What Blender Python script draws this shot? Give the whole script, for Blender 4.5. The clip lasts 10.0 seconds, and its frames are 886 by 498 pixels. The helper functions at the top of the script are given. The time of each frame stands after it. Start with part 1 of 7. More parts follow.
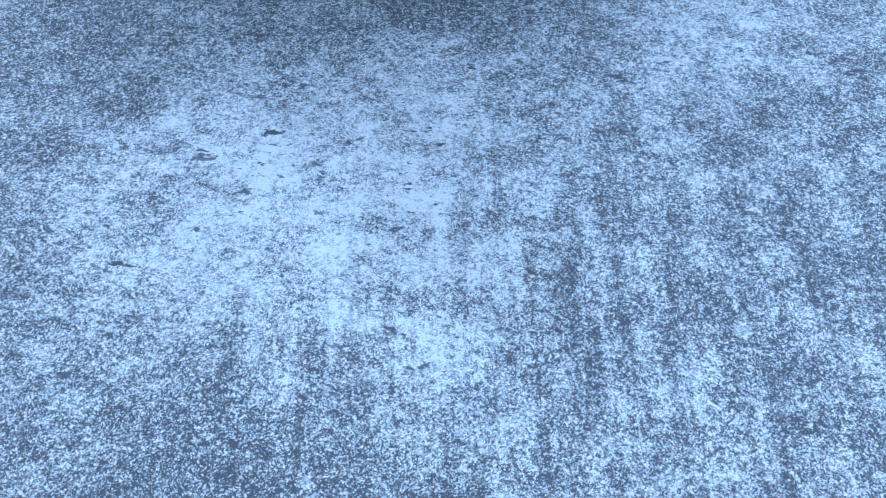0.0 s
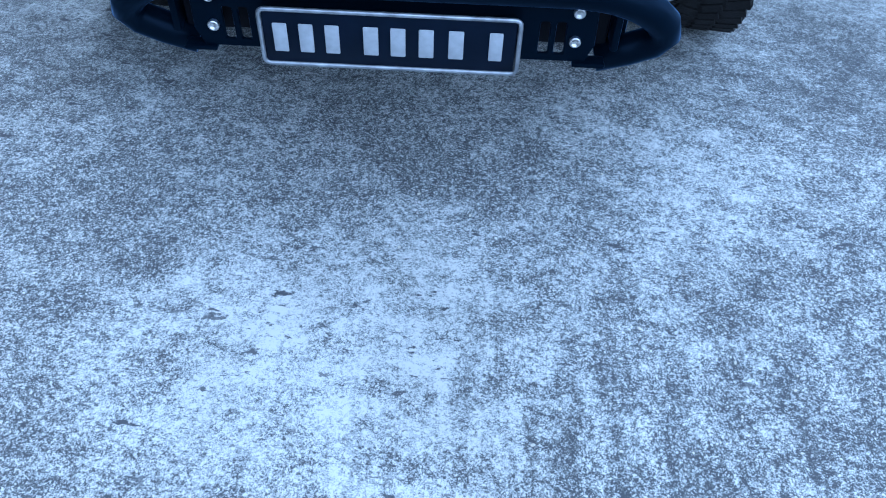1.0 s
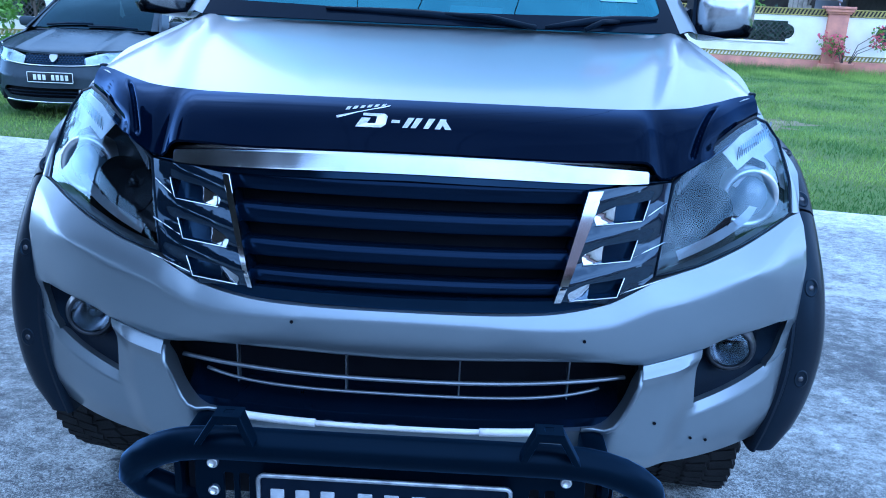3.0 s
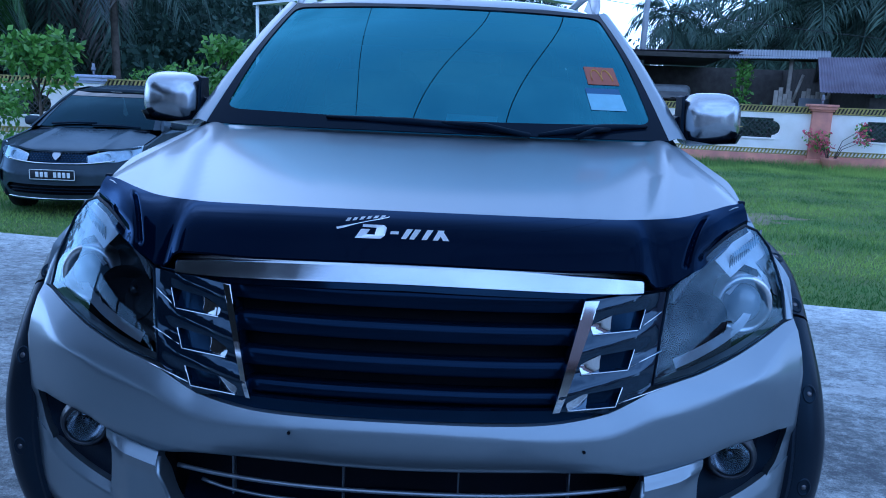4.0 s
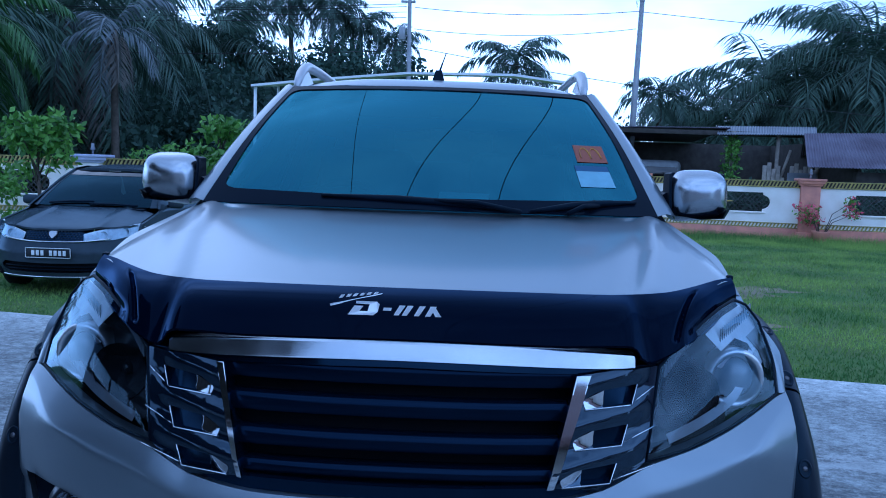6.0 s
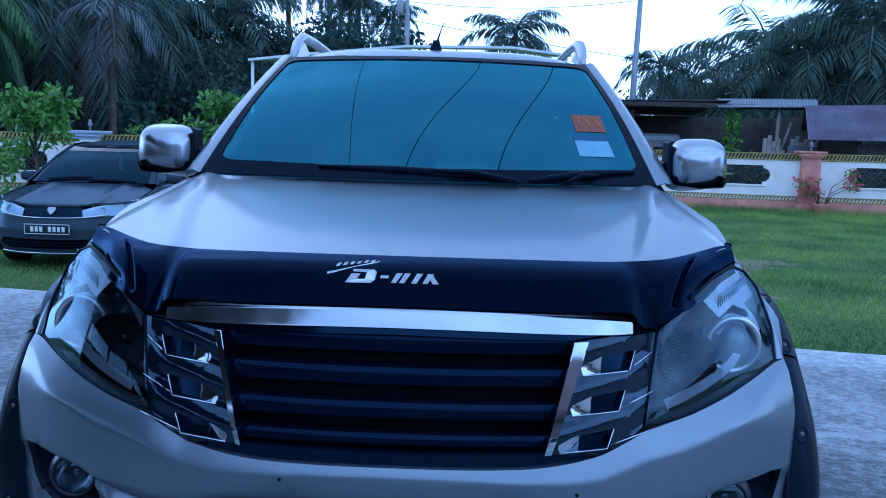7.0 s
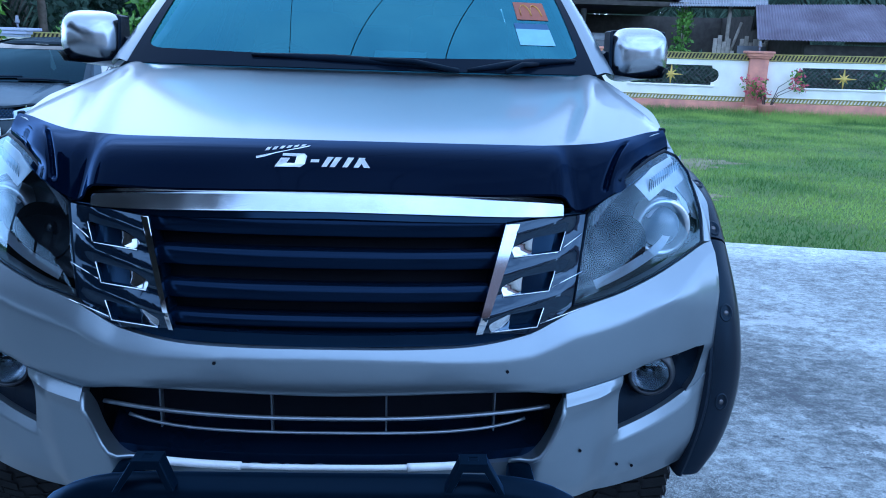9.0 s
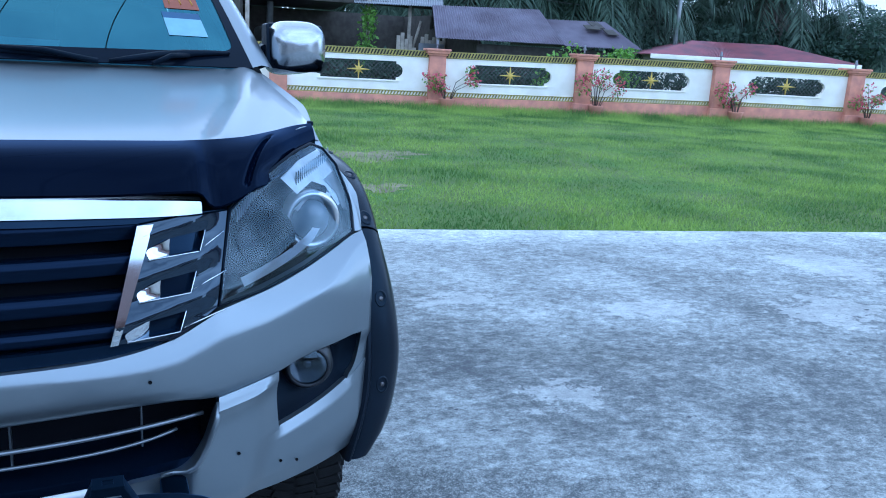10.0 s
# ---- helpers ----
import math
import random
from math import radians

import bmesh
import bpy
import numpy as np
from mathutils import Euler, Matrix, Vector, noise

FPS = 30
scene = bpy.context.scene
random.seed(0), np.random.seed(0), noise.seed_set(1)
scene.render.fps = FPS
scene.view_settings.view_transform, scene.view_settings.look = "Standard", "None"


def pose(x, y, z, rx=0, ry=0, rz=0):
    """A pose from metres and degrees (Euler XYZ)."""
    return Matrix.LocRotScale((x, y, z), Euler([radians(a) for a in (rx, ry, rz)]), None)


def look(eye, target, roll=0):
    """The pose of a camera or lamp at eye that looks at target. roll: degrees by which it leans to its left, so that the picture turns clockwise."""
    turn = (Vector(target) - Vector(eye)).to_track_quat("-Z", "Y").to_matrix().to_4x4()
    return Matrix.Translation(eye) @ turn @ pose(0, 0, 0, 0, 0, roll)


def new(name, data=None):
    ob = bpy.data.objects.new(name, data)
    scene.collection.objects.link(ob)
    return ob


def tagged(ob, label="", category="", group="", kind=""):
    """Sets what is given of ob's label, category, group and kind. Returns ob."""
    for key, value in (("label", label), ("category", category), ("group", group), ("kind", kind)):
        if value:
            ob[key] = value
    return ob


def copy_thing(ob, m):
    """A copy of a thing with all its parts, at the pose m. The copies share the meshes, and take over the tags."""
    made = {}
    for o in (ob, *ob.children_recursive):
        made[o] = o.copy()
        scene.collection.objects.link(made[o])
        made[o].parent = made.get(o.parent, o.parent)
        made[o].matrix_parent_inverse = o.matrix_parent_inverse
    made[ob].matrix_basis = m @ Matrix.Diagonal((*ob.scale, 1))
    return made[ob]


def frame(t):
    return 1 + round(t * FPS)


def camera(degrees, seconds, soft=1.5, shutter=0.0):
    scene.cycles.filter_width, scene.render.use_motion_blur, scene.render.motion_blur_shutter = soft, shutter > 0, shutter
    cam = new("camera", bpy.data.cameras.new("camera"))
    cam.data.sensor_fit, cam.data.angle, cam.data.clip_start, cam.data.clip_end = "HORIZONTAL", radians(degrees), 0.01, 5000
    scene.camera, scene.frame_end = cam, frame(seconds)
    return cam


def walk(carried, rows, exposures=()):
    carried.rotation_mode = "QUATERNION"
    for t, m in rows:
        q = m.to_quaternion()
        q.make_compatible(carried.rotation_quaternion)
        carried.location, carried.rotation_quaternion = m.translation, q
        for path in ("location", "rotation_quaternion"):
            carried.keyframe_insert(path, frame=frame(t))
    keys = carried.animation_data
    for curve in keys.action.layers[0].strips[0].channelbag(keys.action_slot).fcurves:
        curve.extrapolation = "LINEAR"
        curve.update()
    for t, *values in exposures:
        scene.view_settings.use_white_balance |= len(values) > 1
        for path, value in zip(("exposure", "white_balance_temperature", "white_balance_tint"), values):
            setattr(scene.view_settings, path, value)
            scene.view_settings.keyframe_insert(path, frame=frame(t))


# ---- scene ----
PATH = [
    (0, (0.109, -1.374, 1.250), (0.1214, -0.5736, -0.0192), 2.20),
    (0.5, (0.106, -1.366, 1.279), (0.1110, -0.4850, 0.0652), 2.36),
    (1, (0.108, -1.352, 1.319), (0.1033, -0.3509, 0.2020), 2.59),
    (1.5, (0.110, -1.347, 1.338), (0.0957, -0.2198, 0.3486), 2.63),
    (1.7, (0.115, -1.353, 1.352), (0.0937, -0.1664, 0.4346), 2.54),
    (2, (0.118, -1.360, 1.366), (0.0899, -0.0777, 0.5874), 2.35),
    (2.5, (0.119, -1.368, 1.384), (0.0808, 0.0111, 0.7968), 2.24),
    (3, (0.114, -1.372, 1.406), (0.0748, 0.0550, 0.9452), 2.43),
    (4.3, (0.107, -1.385, 1.448), (0.0686, 0.0948, 1.2034), 2.30),
    (4.5, (0.112, -1.388, 1.446), (0.0706, 0.0966, 1.2386), 2.20),
    (5, (0.111, -1.396, 1.454), (0.0715, 0.0963, 1.3034), 2.16),
    (6.5, (0.117, -1.403, 1.444), (0.0830, 0.0870, 1.2777), 1.81),
    (7, (0.120, -1.398, 1.434), (0.0864, 0.0882, 1.2331), 1.64),
    (7.5, (0.122, -1.400, 1.428), (0.0891, 0.0820, 1.1980), 1.68),
    (8, (0.120, -1.404, 1.418), (0.0822, 0.0717, 1.1539), 1.70),
    (8.5, (0.119, -1.404, 1.402), (0.0751, 0.0589, 1.0733), 1.75),
    (9, (0.161, -1.401, 1.394), (0.2215, 0.0505, 1.0197), 1.78),
    (9.5, (0.232, -1.395, 1.391), (0.5922, 0.0136, 1.0224), 2.75),
    (10, (0.284, -1.405, 1.395), (0.8737, -0.0743, 1.0340), 3.25),
]

cam = camera(58.1, 10.0, soft=1.0)
EXPOSURES = [
    (0.0, 1.20, 4310, 5), (0.5, 1.33, 4360, 5), (1.0, 1.36, 4360, 5), (2.0, 1.66, 4410, 6), (3.0, 1.42, 4080, 7), (4.3, 0.22, 3890, 11),
    (5.2, 0.10, 3950, 11), (6.5, 0.14, 3890, 11), (7.5, 0.48, 3920, 10), (8.0, 0.60, 3940, 9), (9.0, 1.10, 4150, 6), (10.0, 1.10, 4400, 4),
]
walk(cam, [(t, look(eye, target, roll)) for t, eye, target, roll in PATH], EXPOSURES)

# ---------------------------------------------------------------- world and light
GRASS_Z = -0.15          # the lawn lies lower than the slab
SUN_ELEVATION, SUN_TURN = radians(38), radians(-28)


def make_world():
    w = bpy.data.worlds.new("sky")
    scene.world = w
    w.use_nodes = True
    nt = w.node_tree
    nt.nodes.clear()
    out = nt.nodes.new("ShaderNodeOutputWorld")
    bg = nt.nodes.new("ShaderNodeBackground")
    sky = nt.nodes.new("ShaderNodeTexSky")
    sky.sky_type = "NISHITA"
    sky.sun_disc = False
    sky.sun_elevation = SUN_ELEVATION
    sky.sun_rotation = SUN_TURN
    sky.dust_density = 2.0
    coord = nt.nodes.new("ShaderNodeTexCoord")
    stretch = nt.nodes.new("ShaderNodeMapping")
    stretch.inputs["Scale"].default_value = (1.0, 1.0, 2.6)
    clouds = nt.nodes.new("ShaderNodeTexNoise")
    clouds.inputs["Scale"].default_value = 2.3
    clouds.inputs["Detail"].default_value = 7
    clouds.inputs["Roughness"].default_value = 0.58
    ramp = nt.nodes.new("ShaderNodeValToRGB")
    ramp.color_ramp.elements[0].position, ramp.color_ramp.elements[1].position = 0.36, 0.66
    ramp.color_ramp.elements[0].color = (0.34, 0.34, 0.34, 1)
    mix = nt.nodes.new("ShaderNodeMix")
    mix.data_type = "RGBA"
    # cloud cover, brighter round the hidden sun
    toward = nt.nodes.new("ShaderNodeVectorMath")
    toward.operation = "DOT_PRODUCT"
    low = radians(8)
    toward.inputs[1].default_value = (math.sin(SUN_TURN) * math.cos(low), math.cos(SUN_TURN) * math.cos(low), math.sin(low))

    def span(src, a, b, lo, hi):
        n = nt.nodes.new("ShaderNodeMapRange")
        n.interpolation_type = "SMOOTHSTEP"
        for slot, v in enumerate((a, b, lo, hi)):
            n.inputs[slot + 1].default_value = v
        nt.links.new(src, n.inputs[0])
        return n.outputs[0]
    nt.links.new(coord.outputs["Generated"], toward.inputs[0])
    height = nt.nodes.new("ShaderNodeSeparateXYZ")
    nt.links.new(coord.outputs["Generated"], height.inputs[0])
    haze = nt.nodes.new("ShaderNodeMath")
    haze.operation = "MULTIPLY_ADD"
    nt.links.new(span(toward.outputs["Value"], 0.1, 0.9, 0.0, 1.0), haze.inputs[0])
    nt.links.new(span(height.outputs["Z"], 0.08, 0.34, 22.0, 0.0), haze.inputs[1])
    nt.links.new(span(toward.outputs["Value"], -0.5, 0.40, 14.0, 4.6), haze.inputs[2])
    shade = nt.nodes.new("ShaderNodeVectorMath")
    shade.operation = "SCALE"
    shade.inputs[0].default_value = (1.0, 1.0, 1.02)
    nt.links.new(haze.outputs[0], shade.inputs["Scale"])
    nt.links.new(shade.outputs[0], mix.inputs[7])
    nt.links.new(coord.outputs["Generated"], stretch.inputs[0])
    nt.links.new(stretch.outputs[0], clouds.inputs["Vector"])
    nt.links.new(clouds.outputs[0], ramp.inputs[0])
    nt.links.new(ramp.outputs[0], mix.inputs[0])
    nt.links.new(sky.outputs[0], mix.inputs[6])
    nt.links.new(mix.outputs[2], bg.inputs[0])
    bg.inputs[1].default_value = 0.1
    nt.links.new(bg.outputs[0], out.inputs[0])


make_world()
sun = new("sun", bpy.data.lights.new("sun", "SUN"))
sun.data.energy, sun.data.angle, sun.data.color = 0.5, radians(125), (1.0, 0.95, 0.88)
sun.matrix_world = look((0, 0, 0), (-math.sin(SUN_TURN) * math.cos(SUN_ELEVATION), -math.cos(SUN_TURN) * math.cos(SUN_ELEVATION), -math.sin(SUN_ELEVATION)))


# ---------------------------------------------------------------- materials
def mat(name, base, rough=0.5, metal=0.0, var=0.12, scale=6.0, bump=0.0, bscale=150.0, coat=0.0, ior=1.45, second=None, detail=6.0, rvar=0.12, sheen=None, coat_rough=0.04):
    m = bpy.data.materials.new(name)
    m.use_nodes = True
    nt = m.node_tree
    b = nt.nodes["Principled BSDF"]
    b.inputs["Roughness"].default_value, b.inputs["Metallic"].default_value = rough, metal
    b.inputs["Coat Weight"].default_value, b.inputs["Coat Roughness"].default_value, b.inputs["IOR"].default_value = coat, coat_rough, ior
    if sheen:
        b.inputs["Specular Tint"].default_value = (*sheen, 1)
    coord, info = nt.nodes.new("ShaderNodeTexCoord"), nt.nodes.new("ShaderNodeObjectInfo")
    large = nt.nodes.new("ShaderNodeTexNoise")
    large.noise_dimensions = "4D"
    large.inputs["Scale"].default_value, large.inputs["Detail"].default_value = scale, detail
    times = nt.nodes.new("ShaderNodeMath")
    times.operation = "MULTIPLY"
    times.inputs[1].default_value = 40
    nt.links.new(info.outputs["Random"], times.inputs[0])
    nt.links.new(times.outputs[0], large.inputs["W"])
    nt.links.new(coord.outputs["Object"], large.inputs["Vector"])
    ramp = nt.nodes.new("ShaderNodeValToRGB")
    lo = second or tuple(c * (1 - var) for c in base)
    hi = base if second else tuple(min(1, c * (1 + var)) for c in base)
    ramp.color_ramp.elements[0].position, ramp.color_ramp.elements[1].position = 0.35, 0.65
    ramp.color_ramp.elements[0].color, ramp.color_ramp.elements[1].color = (*lo, 1), (*hi, 1)
    nt.links.new(large.outputs[0], ramp.inputs[0])
    nt.links.new(ramp.outputs[0], b.inputs["Base Color"])
    fine = nt.nodes.new("ShaderNodeTexNoise")
    fine.inputs["Scale"].default_value, fine.inputs["Detail"].default_value = bscale, 3
    nt.links.new(coord.outputs["Object"], fine.inputs["Vector"])
    if rvar:
        rr = nt.nodes.new("ShaderNodeMapRange")
        rr.inputs[3].default_value, rr.inputs[4].default_value = max(0, rough - rvar * rough), min(1, rough + rvar * rough)
        nt.links.new(large.outputs[0], rr.inputs[0])
        nt.links.new(rr.outputs[0], b.inputs["Roughness"])
    if bump:
        bp = nt.nodes.new("ShaderNodeBump")
        bp.inputs["Strength"].default_value, bp.inputs["Distance"].default_value = bump, 0.01
        nt.links.new(fine.outputs[0], bp.inputs["Height"])
        nt.links.new(bp.outputs[0], b.inputs["Normal"])
    return m


def clear(name, tint, ior=1.5, rough=0.01, film=(1, 1, 1)):
    """A thin clear or tinted pane."""
    m = bpy.data.materials.new(name)
    m.use_nodes = True
    nt = m.node_tree
    nt.nodes.clear()
    out, mix = nt.nodes.new("ShaderNodeOutputMaterial"), nt.nodes.new("ShaderNodeMixShader")
    see, gloss, fres = nt.nodes.new("ShaderNodeBsdfTransparent"), nt.nodes.new("ShaderNodeBsdfGlossy"), nt.nodes.new("ShaderNodeFresnel")
    see.inputs[0].default_value = (*tint, 1)
    gloss.inputs["Roughness"].default_value, gloss.inputs[0].default_value = rough, (*film, 1)
    fres.inputs[0].default_value = ior
    nt.links.new(fres.outputs[0], mix.inputs[0])
    nt.links.new(see.outputs[0], mix.inputs[1])
    nt.links.new(gloss.outputs[0], mix.inputs[2])
    nt.links.new(mix.outputs[0], out.inputs[0])
    return m


def lacquer(name, base, gloss_tint, ior, rough):
    """A dark plastic or lacquer whose gloss is tinted all over."""
    m = clear(name, (0, 0, 0), ior, rough, gloss_tint)
    nt = m.node_tree
    under = nt.nodes.new("ShaderNodeBsdfDiffuse")
    coord, noise, ramp = nt.nodes.new("ShaderNodeTexCoord"), nt.nodes.new("ShaderNodeTexNoise"), nt.nodes.new("ShaderNodeValToRGB")
    noise.inputs["Scale"].default_value = 9.0
    ramp.color_ramp.elements[0].color, ramp.color_ramp.elements[1].color = tuple((*(c * k for c in base), 1) for k in (0.8, 1.2))
    nt.links.new(coord.outputs["Object"], noise.inputs["Vector"])
    nt.links.new(noise.outputs[0], ramp.inputs[0])
    nt.links.new(ramp.outputs[0], under.inputs[0])
    mix = next(n for n in nt.nodes if n.bl_idname == "ShaderNodeMixShader")
    nt.nodes.remove(next(n for n in nt.nodes if n.bl_idname == "ShaderNodeBsdfTransparent"))
    nt.links.new(under.outputs[0], mix.inputs[1])
    return m


def concrete_material():
    m = bpy.data.materials.new("weathered_concrete")
    m.use_nodes = True
    nt = m.node_tree
    b = nt.nodes["Principled BSDF"]
    b.inputs["Roughness"].default_value = 0.9
    coord = nt.nodes.new("ShaderNodeTexCoord")

    def tex(scale, detail=5.0, rough=0.6, vec=None):
        n = nt.nodes.new("ShaderNodeTexNoise")
        n.inputs["Scale"].default_value, n.inputs["Detail"].default_value, n.inputs["Roughness"].default_value = scale, detail, rough
        nt.links.new(vec or coord.outputs["Object"], n.inputs["Vector"])
        return n.outputs[0]

    def ramp(src, p0, p1, c0=(0, 0, 0), c1=(1, 1, 1)):
        r = nt.nodes.new("ShaderNodeValToRGB")
        r.color_ramp.elements[0].position, r.color_ramp.elements[1].position = p0, p1
        r.color_ramp.elements[0].color, r.color_ramp.elements[1].color = (*c0, 1), (*c1, 1)
        nt.links.new(src, r.inputs[0])
        return r.outputs[0]

    def blend(fac, a, c, kind="MIX", amount=None):
        x = nt.nodes.new("ShaderNodeMix")
        x.data_type, x.blend_type = "RGBA", kind
        if fac is None:
            x.inputs[0].default_value = amount
        else:
            nt.links.new(fac, x.inputs[0])
        for slot, v in ((6, a), (7, c)):
            if isinstance(v, tuple):
                x.inputs[slot].default_value = (*v, 1)
            else:
                nt.links.new(v, x.inputs[slot])
        return x.outputs[2]

    def mapping(scale, turn=0.0):
        mp = nt.nodes.new("ShaderNodeMapping")
        mp.inputs["Scale"].default_value = scale
        mp.inputs["Rotation"].default_value = (0, 0, turn)
        nt.links.new(coord.outputs["Object"], mp.inputs[0])
        return mp.outputs[0]

    def calc(op, a, c, d=None):
        x = nt.nodes.new("ShaderNodeMath")
        x.operation = op
        for slot, v in enumerate((a, c, d)):
            if v is None:
                continue
            if isinstance(v, (int, float)):
                x.inputs[slot].default_value = v
            else:
                nt.links.new(v, x.inputs[slot])
        return x.outputs[0]

    def cells(scale, smooth=1.0):
        """Random grey per grain of aggregate."""
        v = nt.nodes.new("ShaderNodeTexVoronoi")
        v.inputs["Scale"].default_value, v.inputs["Randomness"].default_value = scale, smooth
        nt.links.new(coord.outputs["Object"], v.inputs["Vector"])
        sep = nt.nodes.new("ShaderNodeSeparateColor")
        nt.links.new(v.outputs["Color"], sep.inputs[0])
        return sep.outputs[0], v.outputs["Distance"], sep.outputs[1]

    def centred(src, gain):
        return calc("MULTIPLY", calc("SUBTRACT", src, 0.5), gain)

    warp = nt.nodes.new("ShaderNodeTexNoise")
    warp.inputs["Scale"].default_value, warp.inputs["Detail"].default_value, warp.inputs["Roughness"].default_value = 5.0, 9, 0.72
    nt.links.new(coord.outputs["Object"], warp.inputs["Vector"])
    shift = nt.nodes.new("ShaderNodeVectorMath")
    shift.operation = "MULTIPLY_ADD"
    shift.inputs[1].default_value, shift.inputs[2].default_value = (0.9, 0.9, 0), (-0.45, -0.45, 0)
    nt.links.new(warp.outputs["Color"], shift.inputs[0])
    joined = nt.nodes.new("ShaderNodeVectorMath")
    nt.links.new(coord.outputs["Object"], joined.inputs[0])
    nt.links.new(shift.outputs[0], joined.inputs[1])
    ragged = joined.outputs[0]

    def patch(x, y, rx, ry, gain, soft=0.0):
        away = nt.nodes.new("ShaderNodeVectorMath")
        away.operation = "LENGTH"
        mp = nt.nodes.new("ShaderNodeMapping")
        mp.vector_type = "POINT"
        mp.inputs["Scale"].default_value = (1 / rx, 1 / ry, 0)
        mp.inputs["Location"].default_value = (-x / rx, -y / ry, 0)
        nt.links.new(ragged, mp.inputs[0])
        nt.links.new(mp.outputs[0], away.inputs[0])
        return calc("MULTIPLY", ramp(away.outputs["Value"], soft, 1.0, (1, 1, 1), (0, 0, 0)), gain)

    # a pale cement skin worn through to darker aggregate
    crust = tex(2.3, 13, 0.74)
    mid = tex(13, 9, 0.78, mapping((0.85, 1.15, 1.0), 0.3))
    fine = tex(70, 7, 0.85)
    broom = tex(21.0, 5, 0.62, mapping((1.0, 0.13, 1.0), 0.08))
    coarse_grain, _, _ = cells(210)
    small_grain, _, _ = cells(430)

    # broad ragged patches: old wear and spills, and shade near the truck painted in
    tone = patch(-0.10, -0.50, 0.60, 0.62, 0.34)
    # (-0.10, 0.00), (-0.85, -0.20), (-1.5, 1.0) hold painted shade along with stains
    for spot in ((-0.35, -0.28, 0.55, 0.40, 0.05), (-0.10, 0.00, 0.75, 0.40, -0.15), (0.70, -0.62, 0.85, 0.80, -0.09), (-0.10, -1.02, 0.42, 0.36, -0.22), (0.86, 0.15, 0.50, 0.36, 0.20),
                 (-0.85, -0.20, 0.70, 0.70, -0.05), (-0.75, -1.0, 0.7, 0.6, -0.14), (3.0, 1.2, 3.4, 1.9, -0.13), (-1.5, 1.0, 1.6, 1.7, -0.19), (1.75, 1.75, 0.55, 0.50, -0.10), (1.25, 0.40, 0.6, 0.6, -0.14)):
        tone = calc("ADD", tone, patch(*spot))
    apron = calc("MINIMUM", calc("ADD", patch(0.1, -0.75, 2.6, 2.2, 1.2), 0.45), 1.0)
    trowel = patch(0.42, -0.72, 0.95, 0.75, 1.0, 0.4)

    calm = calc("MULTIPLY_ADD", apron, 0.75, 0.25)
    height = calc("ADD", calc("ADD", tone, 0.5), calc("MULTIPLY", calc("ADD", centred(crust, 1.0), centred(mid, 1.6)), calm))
    # the worn places are gritty, the pale skin is smoother
    grit = calc("MAXIMUM", calc("MULTIPLY_ADD", height, -1.5, 1.75), 0.42)
    grit = calc("MULTIPLY", calc("MINIMUM", grit, 1.5), calc("MULTIPLY", apron, apron))
    grains = calc("ADD", centred(coarse_grain, 0.34), calc("ADD", centred(small_grain, 0.62), centred(fine, 1.05)))
    height = calc("ADD", height, calc("MULTIPLY", grains, grit))
    height = calc("ADD", height, calc("MULTIPLY", centred(fine, 1.0), apron))
    # farther out the skin is rippled and pitted, and paler along the slab's edge
    away = calc("SUBTRACT", 1.0, apron)
    height = calc("ADD", height, calc("MULTIPLY", centred(tex(34, 5, 0.6, mapping((0.7, 1.0, 1.0), 0.5)), 0.9), away))
    height = calc("ADD", height, calc("MULTIPLY", centred(tex(0.7, 9, 0.62), 1.1), away))
    place = nt.nodes.new("ShaderNodeSeparateXYZ")
    nt.links.new(ragged, place.inputs[0])
    rim = calc("MULTIPLY_ADD", place.outputs["X"], 0.19, calc("SUBTRACT", place.outputs["Y"], 4.88))
    height = calc("ADD", height, calc("MULTIPLY", ramp(calc("ADD", rim, 1.0), 0.30, 1.0), 0.20))
    height = calc("ADD", height, calc("MULTIPLY", centred(broom, 1.2), trowel))
    r = nt.nodes.new("ShaderNodeValToRGB")
    r.color_ramp.elements[0].position, r.color_ramp.elements[1].position = 0.20, 0.86
    r.color_ramp.elements[0].color, r.color_ramp.elements[1].color = (0.075, 0.080, 0.088, 1), (0.70, 0.71, 0.69, 1)
    for place, c in ((0.34, 0.150), (0.47, 0.265), (0.58, 0.38), (0.70, 0.50)):
        stop = r.color_ramp.elements.new(place)
        stop.color = (c * 0.95, c, c * 0.99, 1)
    nt.links.new(height, r.inputs[0])
    colour = r.outputs[0]
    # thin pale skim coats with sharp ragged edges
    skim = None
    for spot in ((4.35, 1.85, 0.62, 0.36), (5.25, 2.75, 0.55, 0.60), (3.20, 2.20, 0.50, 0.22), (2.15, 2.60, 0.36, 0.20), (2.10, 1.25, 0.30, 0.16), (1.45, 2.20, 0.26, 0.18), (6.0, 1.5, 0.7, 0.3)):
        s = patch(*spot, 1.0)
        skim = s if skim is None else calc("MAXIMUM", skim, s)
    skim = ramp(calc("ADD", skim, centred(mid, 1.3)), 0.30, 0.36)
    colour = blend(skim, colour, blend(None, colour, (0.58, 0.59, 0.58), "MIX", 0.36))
    # dark scabs where the skin has broken away, and small pits in loose drifts
    scab = ramp(tex(15, 8, 0.7, mapping((0.6, 1.3, 1.0), -0.2)), 0.615, 0.635)
    scab = blend(ramp(tex(1.3, 3), 0.42, 0.55), (0, 0, 0), scab)
    colour = blend(scab, colour, (0.075, 0.08, 0.09))
